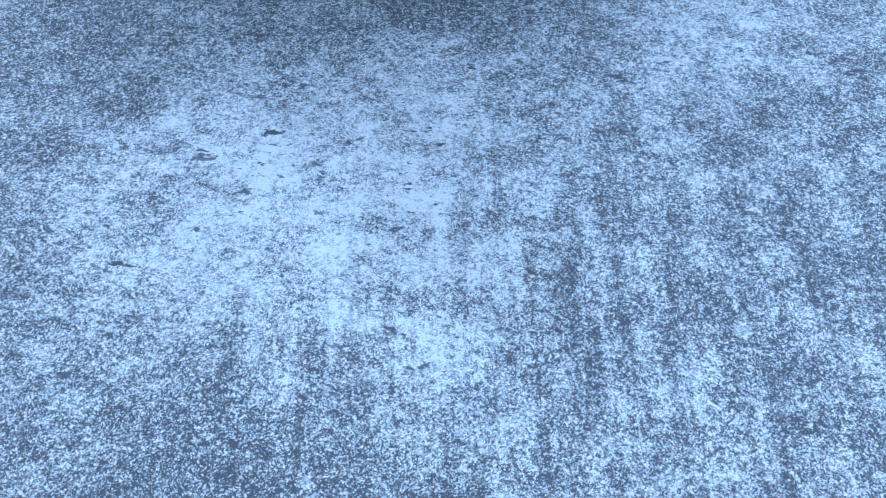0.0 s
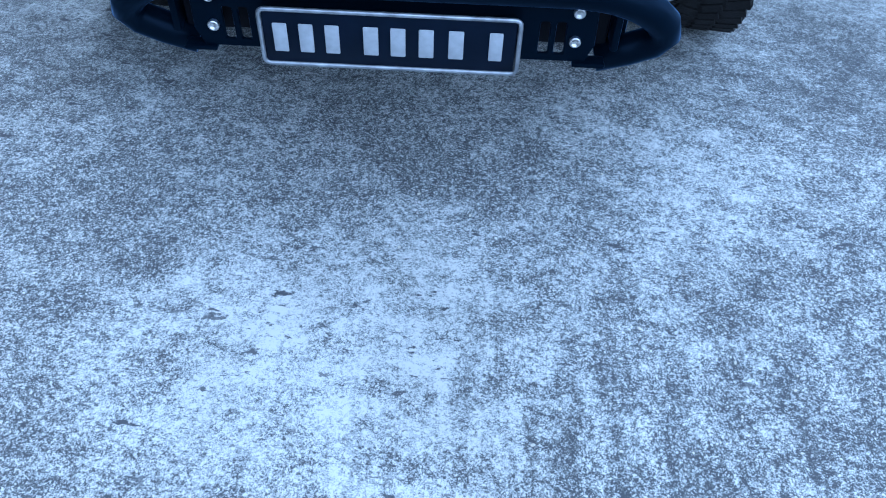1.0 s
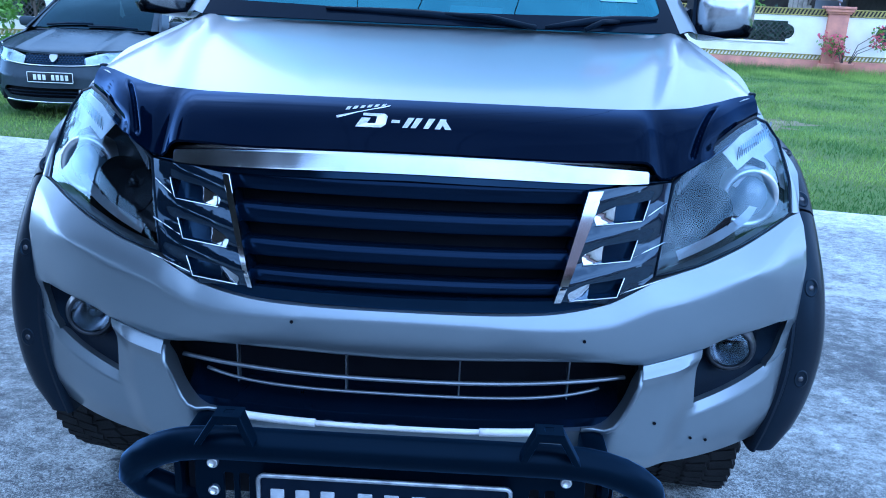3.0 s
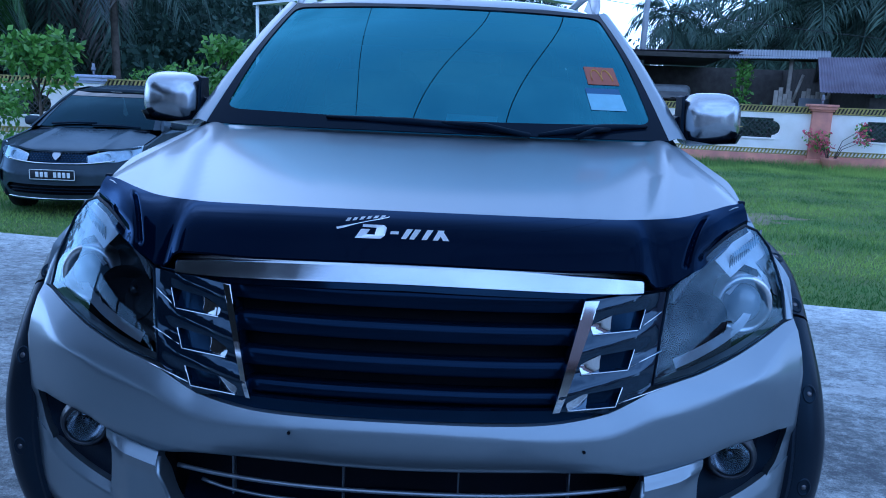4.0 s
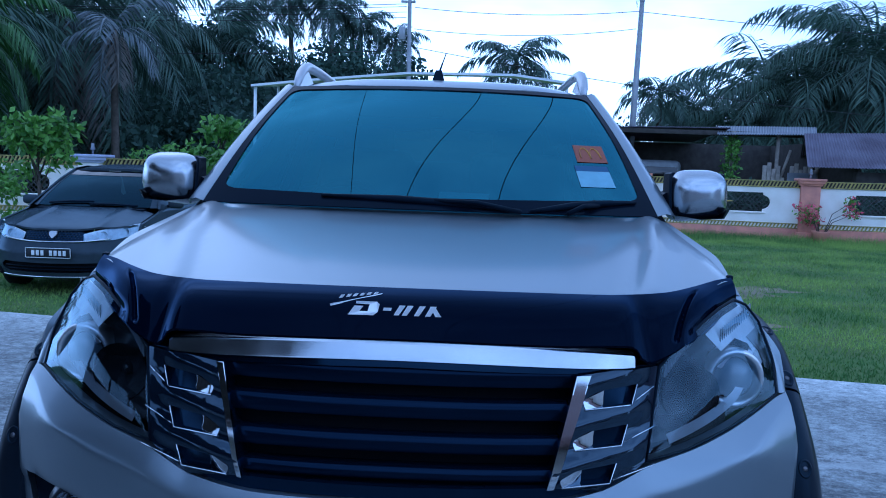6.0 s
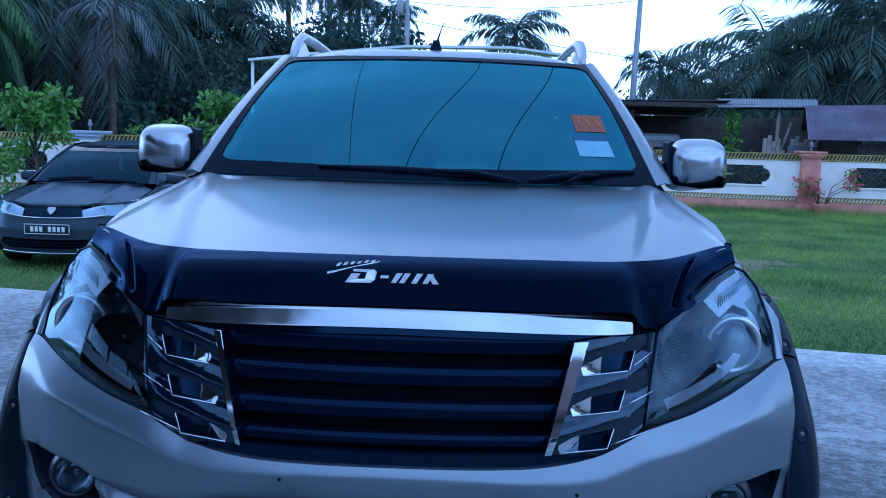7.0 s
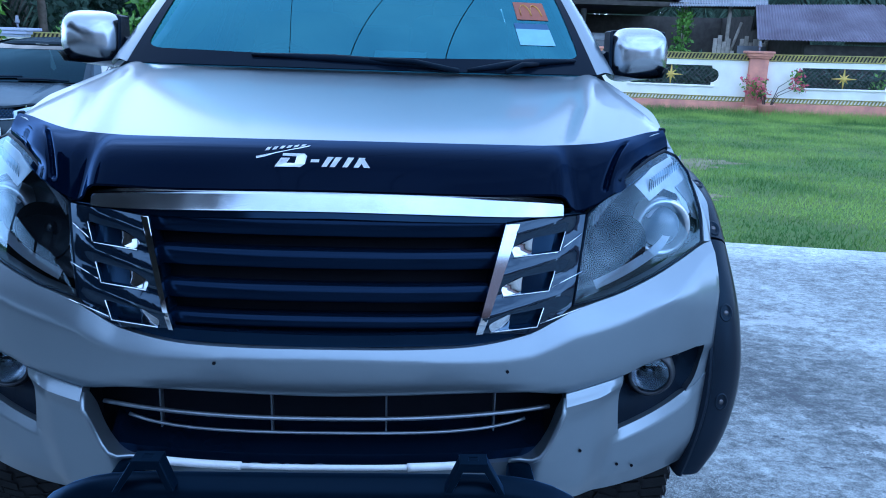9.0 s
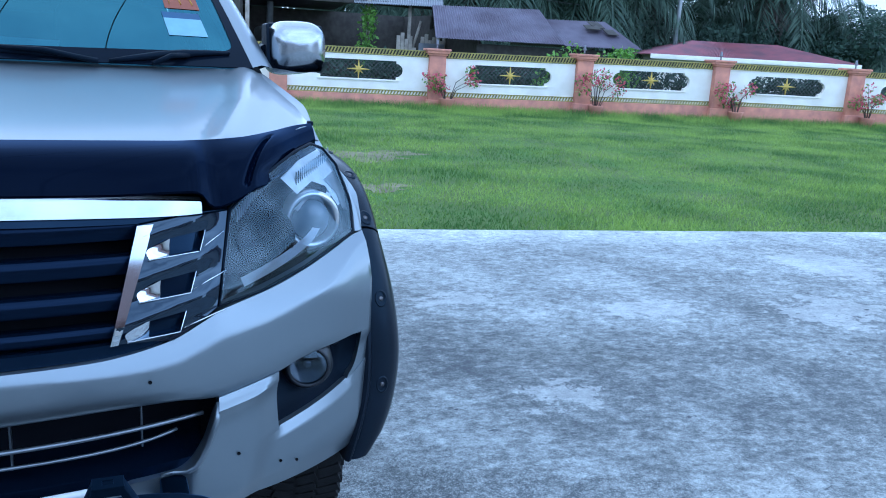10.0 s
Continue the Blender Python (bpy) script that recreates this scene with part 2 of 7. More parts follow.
    for size, cut, drift, turn in ((62, 0.610, 2.4, 0.2), (27, 0.625, 1.1, -0.1)):
        pit = ramp(tex(size, 5, 0.68, mapping((0.55, 1.2, 1.0), turn)), cut, cut + 0.03)
        pit = blend(ramp(tex(drift, 6, 0.6), 0.36, 0.54), (0, 0, 0), pit)
        colour = blend(pit, colour, (0.11, 0.118, 0.128))
    # pale specks of aggregate
    keep, near, _ = cells(75)
    speck = blend(ramp(keep, 0.74, 0.77), (0, 0, 0), ramp(near, 0.15, 0.24, (1, 1, 1), (0, 0, 0)))
    speck = blend(calc("SUBTRACT", apron, 0.4), (0, 0, 0), speck)
    colour = blend(speck, colour, (0.72, 0.71, 0.66))
    # brown oil stains
    oil = ramp(tex(0.9, 4, 0.5), 0.56, 0.75)
    colour = blend(oil, colour, blend(None, colour, (0.66, 0.66, 0.64), "MULTIPLY", 0.8))
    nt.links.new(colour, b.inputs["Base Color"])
    bp = nt.nodes.new("ShaderNodeBump")
    bp.inputs["Distance"].default_value = 0.008
    nt.links.new(calc("MULTIPLY", apron, 0.7), bp.inputs["Strength"])
    nt.links.new(blend(None, fine, mid, "MIX", 0.45), bp.inputs["Height"])
    nt.links.new(bp.outputs[0], b.inputs["Normal"])
    return m


def leaf_material(name, dark, light, rough=0.45, mottle=0.5):
    m = bpy.data.materials.new(name)
    m.use_nodes = True
    nt = m.node_tree
    b = nt.nodes["Principled BSDF"]
    b.inputs["Roughness"].default_value = rough
    b.inputs["Subsurface Weight"].default_value = 0.0
    geo = nt.nodes.new("ShaderNodeNewGeometry")
    coord = nt.nodes.new("ShaderNodeTexCoord")
    n = nt.nodes.new("ShaderNodeTexNoise")
    n.inputs["Scale"].default_value = 0.7
    nt.links.new(coord.outputs["Object"], n.inputs["Vector"])
    add = nt.nodes.new("ShaderNodeMath")
    add.operation = "MULTIPLY_ADD"
    add.inputs[1].default_value = 0.55
    nt.links.new(geo.outputs["Random Per Island"], add.inputs[0])
    half = nt.nodes.new("ShaderNodeMath")
    half.operation = "MULTIPLY"
    half.inputs[1].default_value = mottle
    nt.links.new(n.outputs[0], half.inputs[0])
    nt.links.new(half.outputs[0], add.inputs[2])
    ramp = nt.nodes.new("ShaderNodeValToRGB")
    ramp.color_ramp.elements[0].color, ramp.color_ramp.elements[1].color = (*dark, 1), (*light, 1)
    ramp.color_ramp.elements[0].position, ramp.color_ramp.elements[1].position = 0.15, 0.85
    level = nt.nodes.new("ShaderNodeMath")
    level.operation = "SUBTRACT"
    level.inputs[1].default_value = 0.5 * (mottle - 0.5)
    nt.links.new(add.outputs[0], level.inputs[0])
    nt.links.new(level.outputs[0], ramp.inputs[0])
    nt.links.new(ramp.outputs[0], b.inputs["Base Color"])
    trans = nt.nodes.new("ShaderNodeBsdfTranslucent")
    mix = nt.nodes.new("ShaderNodeMixShader")
    mix.inputs[0].default_value = 0.3
    nt.links.new(ramp.outputs[0], trans.inputs[0])
    out = nt.nodes["Material Output"]
    nt.links.new(b.outputs[0], mix.inputs[1])
    nt.links.new(trans.outputs[0], mix.inputs[2])
    nt.links.new(mix.outputs[0], out.inputs[0])
    return m


BLUE_CAST = (0.42, 0.68, 1.0)     # blue cast of the light put into the black plastics' sheen
CONCRETE = concrete_material()
SILVER = mat("silver_paint", (0.238, 0.272, 0.306), 0.36, 0.85, 0.03, 3, 0.0, coat=0.55, rvar=0.05, coat_rough=0.10)
# the black lacquers below carry the same blue cast in their gloss tint
BLACK_GLOSS = lacquer("gloss_black_plastic", (0.003, 0.006, 0.014), (0.34, 0.56, 1.0), 1.40, 0.10)
GUARD = lacquer("smoked_acrylic", (0.001, 0.002, 0.007), (0.29, 0.41, 0.74), 1.185, 0.05)
BLACK_PLASTIC = mat("textured_black_plastic", (0.005, 0.007, 0.013), 0.5, 0, 0.2, 10, 0.12, 500, ior=1.22, sheen=BLUE_CAST)
FLARE = mat("satin_black_flare", (0.008, 0.010, 0.016), 0.30, 0, 0.15, 6, 0.06, 600, ior=1.30, sheen=BLUE_CAST)
BAR = lacquer("powder_coated_steel", (0.001, 0.003, 0.007), (0.32, 0.47, 0.78), 1.24, 0.36)
SATIN_BLACK = lacquer("satin_black_slat", (0.002, 0.004, 0.010), (0.28, 0.44, 0.90), 1.36, 0.18)
DARK = mat("dark_recess", (0.005, 0.006, 0.010), 0.7, 0, 0.2, 10, ior=1.2)
CHROME = mat("chrome", (0.64, 0.66, 0.69), 0.05, 1.0, 0.04, 20, rvar=0.6)
DARK_CHROME = mat("smoked_chrome", (0.05, 0.06, 0.08), 0.10, 1.0, 0.1, 12)
WING = lacquer("gloss_black_wing", (0.004, 0.007, 0.014), (0.62, 0.78, 1.0), 1.75, 0.06)
STRIP = mat("dulled_chrome", (0.50, 0.52, 0.55), 0.17, 1.0, 0.05, 30, rvar=0.5)
INTAKE_BAR = mat("satin_grey_bar", (0.22, 0.24, 0.27), 0.36, 0.8, 0.1, 20)
STEEL = mat("zinc_bolt", (0.6, 0.6, 0.6), 0.3, 1.0, 0.2, 40)
RUBBER = mat("tyre_rubber", (0.012, 0.0125, 0.014), 0.85, 0, 0.35, 12, 0.2, 180, ior=1.3)
RIM = mat("alloy_rim", (0.12, 0.12, 0.13), 0.35, 0.8, 0.1, 10)
# film blues the lens gloss, standing in for reflected sky colour
LENS = clear("clear_lens", (0.86, 0.91, 0.96), 1.60, 0.02, film=(0.66, 0.84, 1.0))
TINT = clear("tinted_windscreen", (0.13, 0.22, 0.26), 2.4, film=(0.34, 0.80, 1.0))
SALOON_GLASS = clear("saloon_glass", (0.03, 0.05, 0.06), 1.9, film=(0.16, 0.27, 0.36))
SATIN_SILVER = mat("satin_reflector", (0.66, 0.67, 0.69), 0.34, 1.0, 0.05, 40)
LAMP_BODY = mat("smoked_lamp_body", (0.012, 0.014, 0.018), 0.22, 0.2, 0.2, 20)
RIBBED = mat("ribbed_grey_reflector", (0.34, 0.36, 0.39), 0.3, 0.4, 0.1, 40)
TINT_DARK = clear("dark_tinted_glass", (0.008, 0.011, 0.012), 1.6)
BULB_GLASS = mat("projector_glass", (0.10, 0.13, 0.17), 0.05, 0.0, 0.05, 10, coat=1.0)
FRIT = mat("black_frit", (0.004, 0.006, 0.012), 0.14, 0, 0.1, 10, ior=1.2, sheen=BLUE_CAST)
MIRROR_CHROME = mat("hazed_chrome", (0.44, 0.46, 0.49), 0.24, 1.0, 0.03, 6, rvar=0.2)
WHITE_PAINT = mat("white_print", (0.78, 0.79, 0.80), 0.4, 0, 0.05, 30)
SEAT = mat("grey_seat_fabric", (0.05, 0.052, 0.056), 0.9, 0, 0.2, 20, 0.2, 400)
# sticker colours, with the dimming of tinted glass mixed in
ORANGE = mat("orange_sticker", (0.22, 0.055, 0.022), 0.4, 0, 0.06, 30)
YELLOW = mat("yellow_print", (0.40, 0.20, 0.02), 0.4, 0, 0.06, 30)
PALE_BLUE = mat("pale_blue_sticker", (0.22, 0.38, 0.47), 0.4, 0, 0.06, 30)
TAIL_RED = mat("red_lens", (0.35, 0.01, 0.01), 0.1, 0, 0.1, 20)


# ---------------------------------------------------------------- mesh helpers
def part(name, bm, material, parent=None, label="", smooth=38):
    me = bpy.data.meshes.new(name)
    for e in bm.edges:
        if len(e.link_faces) == 2:
            e.smooth = e.calc_face_angle(0) < radians(smooth)
    for f in bm.faces:
        f.smooth = True
    normals = None
    lay, front_face = bm.verts.layers.float_vector.get("surface_normal"), bm.faces.layers.int.get("front_face")
    if lay and front_face:
        bm.verts.index_update()
        normals = [tuple(lp.vert[lay]) if f[front_face] else (0, 0, 0) for f in bm.faces for lp in f.loops]
    bm.to_mesh(me)
    bm.free()
    if normals:
        me.normals_split_custom_set(normals)
    me.materials.append(material)
    ob = new(name, me)
    if parent:
        ob.parent = parent
    if label:
        ob["label"] = label
    return ob


def thing(name, label, category, group="", kind="", at=None):
    ob = new(name)
    ob.empty_display_size = 0.1
    if at is not None:
        ob.matrix_world = at
    return tagged(ob, label, category, group, kind)


def box(bm, c, s, bevel=0.0, turn=None, segments=2):
    m = Matrix.Translation(c) @ (turn or Matrix.Identity(4)) @ Matrix.Diagonal((*s, 1))
    vs = bmesh.ops.create_cube(bm, size=1, matrix=m)["verts"]
    if bevel:
        es = list({e for v in vs for e in v.link_edges})
        bmesh.ops.bevel(bm, geom=es, offset=bevel, segments=segments, affect="EDGES", profile=0.5, clamp_overlap=True)
    return bm


def boxed(c, s, bevel=0.0, turn=None, segments=2):
    return box(bmesh.new(), c, s, bevel, turn, segments)


def tube(bm, pts, r, seg=10, closed=False, flat=1.0):
    """A round bar along points; r is one radius or one a point."""
    pts = [Vector(p) for p in pts]
    n = len(pts)
    radii = r if isinstance(r, (list, tuple)) else [r] * n
    rings, side = [], None
    for i, p in enumerate(pts):
        d = (pts[(i + 1) % n] - pts[i - 1]) if closed else (pts[min(i + 1, n - 1)] - pts[max(i - 1, 0)])
        d.normalize()
        if side is None:
            side = d.orthogonal().normalized()
        side = (side - d * side.dot(d)).normalized()
        up = d.cross(side)
        rings.append([bm.verts.new(p + (side * math.cos(a) + up * math.sin(a) * flat) * radii[i]) for a in (2 * math.pi * k / seg for k in range(seg))])
    for i in range(n if closed else n - 1):
        a, b = rings[i], rings[(i + 1) % n]
        for k in range(seg):
            bm.faces.new((a[k], a[(k + 1) % seg], b[(k + 1) % seg], b[k]))
    if not closed:
        bm.faces.new(rings[0][::-1])
        bm.faces.new(rings[-1])
    return bm


def lathe(bm, profile, m=None, seg=32):
    """Turns (radius, height) pairs round the z axis of m."""
    m = m or Matrix.Identity(4)
    rings = []
    for r, h in profile:
        if r < 1e-6:
            rings.append([bm.verts.new(m @ Vector((0, 0, h)))])
        else:
            rings.append([bm.verts.new(m @ Vector((r * math.cos(a), r * math.sin(a), h))) for a in (2 * math.pi * k / seg for k in range(seg))])
    for a, b in zip(rings, rings[1:]):
        for k in range(seg):
            q = (k + 1) % seg
            vs = [a[0]] if len(a) == 1 else [a[k], a[q]]
            vs += [b[0]] if len(b) == 1 else [b[q], b[k]]
            if len(vs) > 2:
                bm.faces.new(vs)
    return bm


def loft(bm, rows, closed=False, caps=False):
    """Skins rows of points, one row after another; closed: each row is a loop."""
    vs = [[bm.verts.new(p) for p in row] for row in rows]
    for a, b in zip(vs, vs[1:]):
        n = len(a)
        for k in range(n if closed else n - 1):
            bm.faces.new((a[k], a[(k + 1) % n], b[(k + 1) % n], b[k]))
    if caps:
        bm.faces.new(vs[0][::-1])
        bm.faces.new(vs[-1])
    bmesh.ops.recalc_face_normals(bm, faces=bm.faces[:])
    return bm


def fillet(pts, r=0.02, n=4):
    """Rounds the corners of a closed outline."""
    out = []
    for i, p in enumerate(pts):
        p, a, b = Vector(p), Vector(pts[i - 1]), Vector(pts[(i + 1) % len(pts)])
        da, db = a - p, b - p
        s, e = p + da.normalized() * min(r, 0.45 * da.length), p + db.normalized() * min(r, 0.45 * db.length)
        for k in range(n + 1):
            t = k / n
            out.append(tuple(s * (1 - t) ** 2 + p * 2 * t * (1 - t) + e * t * t))
    return out


def mirrored(half):
    """A closed outline from its right half, which runs from the middle at the top to the middle at the bottom."""
    return list(half) + [(-u, v) for u, v in reversed(half) if abs(u) > 1e-6]


def sheet(outline, f, holes=(), step=0.035, depth=0.015, edge=0.004):
    """A panel cut to an outline, with holes, rounded edges and a rim, laid over a surface by f(u, v, inward)."""
    bm = bmesh.new()
    for loop in (outline, *holes):
        vs = [bm.verts.new((u, v, 0)) for u, v in loop]
        for i, v in enumerate(vs):
            bm.edges.new((vs[i - 1], v))
    bmesh.ops.triangle_fill(bm, use_beauty=True, use_dissolve=False, edges=bm.edges[:], normal=(0, 0, -1))
    us, vs = [p[0] for p in outline], [p[1] for p in outline]
    for axis, lo, hi in ((0, min(us), max(us)), (1, min(vs), max(vs))):
        n = max(1, int((hi - lo) / step))
        for i in range(1, n):
            co, no = [0, 0, 0], [0, 0, 0]
            co[axis], no[axis] = lo + (hi - lo) * i / n + 1e-5, 1
            bmesh.ops.bisect_plane(bm, geom=bm.verts[:] + bm.edges[:] + bm.faces[:], plane_co=co, plane_no=no, dist=1e-5)
    rim = [e for e in bm.edges if len(e.link_faces) == 1]
    made = bmesh.ops.extrude_edge_only(bm, edges=rim)["geom"]
    for v in made:
        if isinstance(v, bmesh.types.BMVert):
            v.co.z += depth
    if edge:
        bmesh.ops.bevel(bm, geom=rim, offset=edge, segments=2, affect="EDGES", profile=0.5, clamp_overlap=True)
    lay, front_face = bm.verts.layers.float_vector.new("surface_normal"), bm.faces.layers.int.new("front_face")
    for fc in bm.faces:
        fc[front_face] = int(all(abs(v.co.z) < 1e-6 for v in fc.verts))
    h = 0.002
    for v in bm.verts:
        p = v.co.copy()
        here, deep = f(p.x, p.y, p.z), f(p.x, p.y, p.z + 0.001)
        if abs(p.z) < 1e-6:
            n = (f(p.x + h, p.y, 0) - f(p.x - h, p.y, 0)).cross(f(p.x, p.y + h, 0) - f(p.x, p.y - h, 0)).normalized()
            v[lay] = -n if n.dot(deep - here) > 0 else n
        v.co = here
    bmesh.ops.recalc_face_normals(bm, faces=bm.faces[:])
    bm.normal_update()
    if sum(fc.normal.dot(fc.verts[0][lay]) for fc in bm.faces if fc[front_face]) < 0:
        bmesh.ops.reverse_faces(bm, faces=bm.faces[:])
    return bm


def clamp(x, lo=0.0, hi=1.0):
    return max(lo, min(hi, x))


def ease(x):
    x = clamp(x)
    return x * x * (3 - 2 * x)


def smooth_line(rows, x):
    """Like lerp_rows, for one value, but without kinks at the rows."""
    if x <= rows[0][0]:
        return rows[0][1]
    if x >= rows[-1][0]:
        return rows[-1][1]
    k = max(i for i in range(len(rows) - 1) if rows[i][0] <= x)

    def slope(i):
        if i == 0 or i == len(rows) - 1:
            return 0.0 if i == 0 else (rows[i][1] - rows[i - 1][1]) / (rows[i][0] - rows[i - 1][0])
        return (rows[i + 1][1] - rows[i - 1][1]) / (rows[i + 1][0] - rows[i - 1][0])
    w = rows[k + 1][0] - rows[k][0]
    t = (x - rows[k][0]) / w
    a, b, p, q = rows[k][1], rows[k + 1][1], slope(k) * w, slope(k + 1) * w
    return a * (2 * t ** 3 - 3 * t * t + 1) + p * (t ** 3 - 2 * t * t + t) + b * (3 * t * t - 2 * t ** 3) + q * (t ** 3 - t * t)


def lerp_rows(rows, x):
    """Values between the rows of a table whose first column is x."""
    if x <= rows[0][0]:
        return rows[0][1:]
    for a, b in zip(rows, rows[1:]):
        if x <= b[0]:
            t = (x - a[0]) / (b[0] - a[0])
            return tuple(p + (q - p) * t for p, q in zip(a[1:], b[1:]))
    return rows[-1][1:]


# ---------------------------------------------------------------- ground
def edge_y(x):
    """The far edge of the concrete slab."""
    return 4.88 - 0.19 * x


def build_ground():
    bm = bmesh.new()
    top = [(-16, -14), (16, -14), (16, edge_y(16)), (-16, edge_y(-16))]
    vs = [bm.verts.new((x, y, 0)) for x, y in top]
    bm.faces.new(vs)
    low = bmesh.ops.extrude_face_region(bm, geom=bm.faces[:])["geom"]
    for v in low:
        if isinstance(v, bmesh.types.BMVert):
            v.co.z -= 0.3
    bmesh.ops.recalc_face_normals(bm, faces=bm.faces[:])
    bmesh.ops.bevel(bm, geom=[e for e in bm.edges if all(v.co.z > -0.1 for v in e.verts)], offset=0.012, segments=2, affect="EDGES")
    tagged(part("pavement", bm, CONCRETE), "weathered grey concrete driveway slab with worn speckled surface", "driveway", kind="structure")
    soil = mat("lawn_soil", (0.08, 0.15, 0.02), 0.95, 0, 0.3, 1.6, 0.5, 30, second=(0.095, 0.13, 0.03))
    bm = bmesh.new()
    bmesh.ops.create_grid(bm, x_segments=8, y_segments=8, size=1200)
    for v in bm.verts:
        v.co.z = GRASS_Z
    tagged(part("ground", bm, soil), "green lawn ground with bare earthy patches", "ground", kind="structure")


build_ground()


# ---------------------------------------------------------------- the pickup truck
AXLE_F, AXLE_R, WHEEL_R = 0.93, 4.03, 0.406


def front(x, z):
    """How far back the truck's front face lies at x, z."""
    a = abs(x)
    return 0.04 + 0.42 * a ** 2.6 + max(0, z - 0.88) * (0.27 + 1.2 * max(0, a - 0.45))


def on_front(u, v, w):
    return Vector((u, front(u, v) + w, v))


BUMPER_TOP = ((0, 0.818), (0.20, 0.819), (0.30, 0.824), (0.40, 0.843), (0.450, 0.865), (0.489, 0.883), (0.53, 0.893), (0.60, 0.906), (0.685, 0.926), (0.775, 0.950), (0.835, 0.964), (0.90, 0.966))
LEDGE = ((0, 0.020), (0.25, 0.028), (0.45, 0.052), (0.62, 0.058), (0.75, 0.052), (0.83, 0.030), (0.9, 0.018))
OPEN_TOP = ((0, 0.722), (0.28, 0.727), (0.40, 0.724), (0.482, 0.714), (0.55, 0.722), (0.618, 0.733), (0.66, 0.744), (0.74, 0.748), (0.845, 0.744), (0.90, 0.742))
OPEN_FOOT = ((0, 0.566), (0.36, 0.566), (0.44, 0.568), (0.50, 0.573), (0.616, 0.590), (0.72, 0.609), (0.80, 0.632), (0.87, 0.668), (0.90, 0.675))
CHIN = ((0, 0.525), (0.30, 0.525), (0.42, 0.50), (0.50, 0.465), (0.56, 0.448), (0.70, 0.437), (0.835, 0.437), (0.9, 0.45))


def blade(a, v):
    """How far the corner blades beside the intake stand forward."""
    edge = 0.548 if v > 0.594 else 0.548 - 0.30 * (0.594 - v)
    return 0.030 * ease((a - 0.385) / 0.05) * (1 - 0.9 * ease((a - edge) / 0.075))


def bumper_face(u, v, w):
    """A place on the bumper's face, for what is fixed to it."""
    a = abs(u)
    return Vector((u, front(u, v) - 0.5 * lerp_rows(LEDGE, a)[0] * ease((v - 0.62) / 0.1) + w - (blade(a, v) if v < 0.70 else 0) + 0.55 * max(0, 0.50 - v), v))


def build_bumper(truck):
    """The bumper in four fields of quads: band over the openings, blade, outer strip and foot, with turned-in rims."""
    bm = bmesh.new()

    def field(rows, s):
        vs = [[bm.verts.new((s * x, y, z)) for x, y, z in row] for row in rows]
        for p, q in zip(vs, vs[1:]):
            for k in range(len(p) - 1):
                bm.faces.new((p[k], p[k + 1], q[k + 1], q[k]))

    line = smooth_line
    for s in (1, -1):
        n = 88
        rows = []
        for t in (0.0, 0.35, 0.7, 0.9, 1.0, 1.08, 1.2, 1.4, 1.6, 1.8, 1.95, 2.0):
            row = []
            for k in range(n + 1):
                a = k / n * (0.863 + 0.008 * min(1, t / 2))
                top, crease, foot = line(BUMPER_TOP, a), line(BUMPER_TOP, a) - line(LEDGE, a), line(OPEN_TOP, a)
                z = top + (crease - top) * t if t <= 1 else crease + (foot - crease) * (t - 1)
                fwd = 0.5 * line(LEDGE, a)
                soft = 1 - math.sqrt((1 - min(t, 2 - t) if t < 1 else t - 1) ** 2 + 0.012) + 0.11
                y = front(a, z) - fwd * (clamp(soft) if t < 1 else 1.0 - 0.12 * (t - 1)) - 0.002 * math.sin(math.pi * clamp(t - 1))
                if t > 1.9:
                    y += 0.006 * (t - 1.9) / 0.1 * ease((0.83 - a) / 0.02)
                row.append((a, y, z))
            rows.append(row)
        field(rows, s)
        # blade between the intake and the fog lamp recess
        inner = ((0.566, 0.400), (0.570, 0.412), (0.578, 0.426), (0.590, 0.438), (0.622, 0.457), (0.66, 0.470), (0.713, 0.482), (0.75, 0.486))
        outer = ((0.566, 0.622), (0.594, 0.616), (0.66, 0.610), (0.733, 0.610), (0.75, 0.610))
        rows = []
        for t in (0, 0.02, 0.07, 0.12, 0.17, 0.25, 0.35, 0.45, 0.55, 0.65, 0.75, 0.82, 0.88, 0.93, 0.97, 1.0):
            row = []
            for k in range(25):
                q = k / 24
                zt, zf = 0.714 + 0.019 * q, line(OPEN_FOOT, 0.40 + 0.216 * q)
                z = zt + (zf - zt) * t
                a = line(inner, z) * (1 - q) + line(outer, z) * q
                y = front(a, z) - 0.5 * line(LEDGE, a) * 0.88 * (1 - ease(t * 2.5)) - blade(a, z) * ease(t / 0.13)
                row.append((a, y, z))
            rows.append(row)
        field(rows, s)
        # strip outside the fog lamp recess
        fo = ((0.635, 0.800), (0.66, 0.820), (0.70, 0.835), (0.745, 0.838))
        fe = ((0.60, 0.870), (0.74, 0.871))
        rows = []
        for k in range(13):
            row = []
            for q in (0, 0.25, 0.5, 0.75, 1.0):
                zt, zf = 0.744 - 0.001 * q, 0.635 + 0.033 * q
                z = zt + (zf - zt) * k / 12
                a = line(fo, z) * (1 - q) + line(fe, z) * q
                row.append((a, front(a, z) - 0.88 * 0.5 * line(LEDGE, a) * (1 - ease(k / 5)), z))
            rows.append(row)
        field(rows, s)
        # foot
        rows = []
        for t in (0, 0.06, 0.12, 0.15, 0.17, 0.22, 0.3, 0.45, 0.6, 0.75, 0.88, 1.0):
            row = []
            for k in range(n + 1):
                a = k / n * (0.870 - 0.042 * ease(t))
                zt, zf = line(OPEN_FOOT, a), line(CHIN, a)
                z = zt + (zf - zt) * t
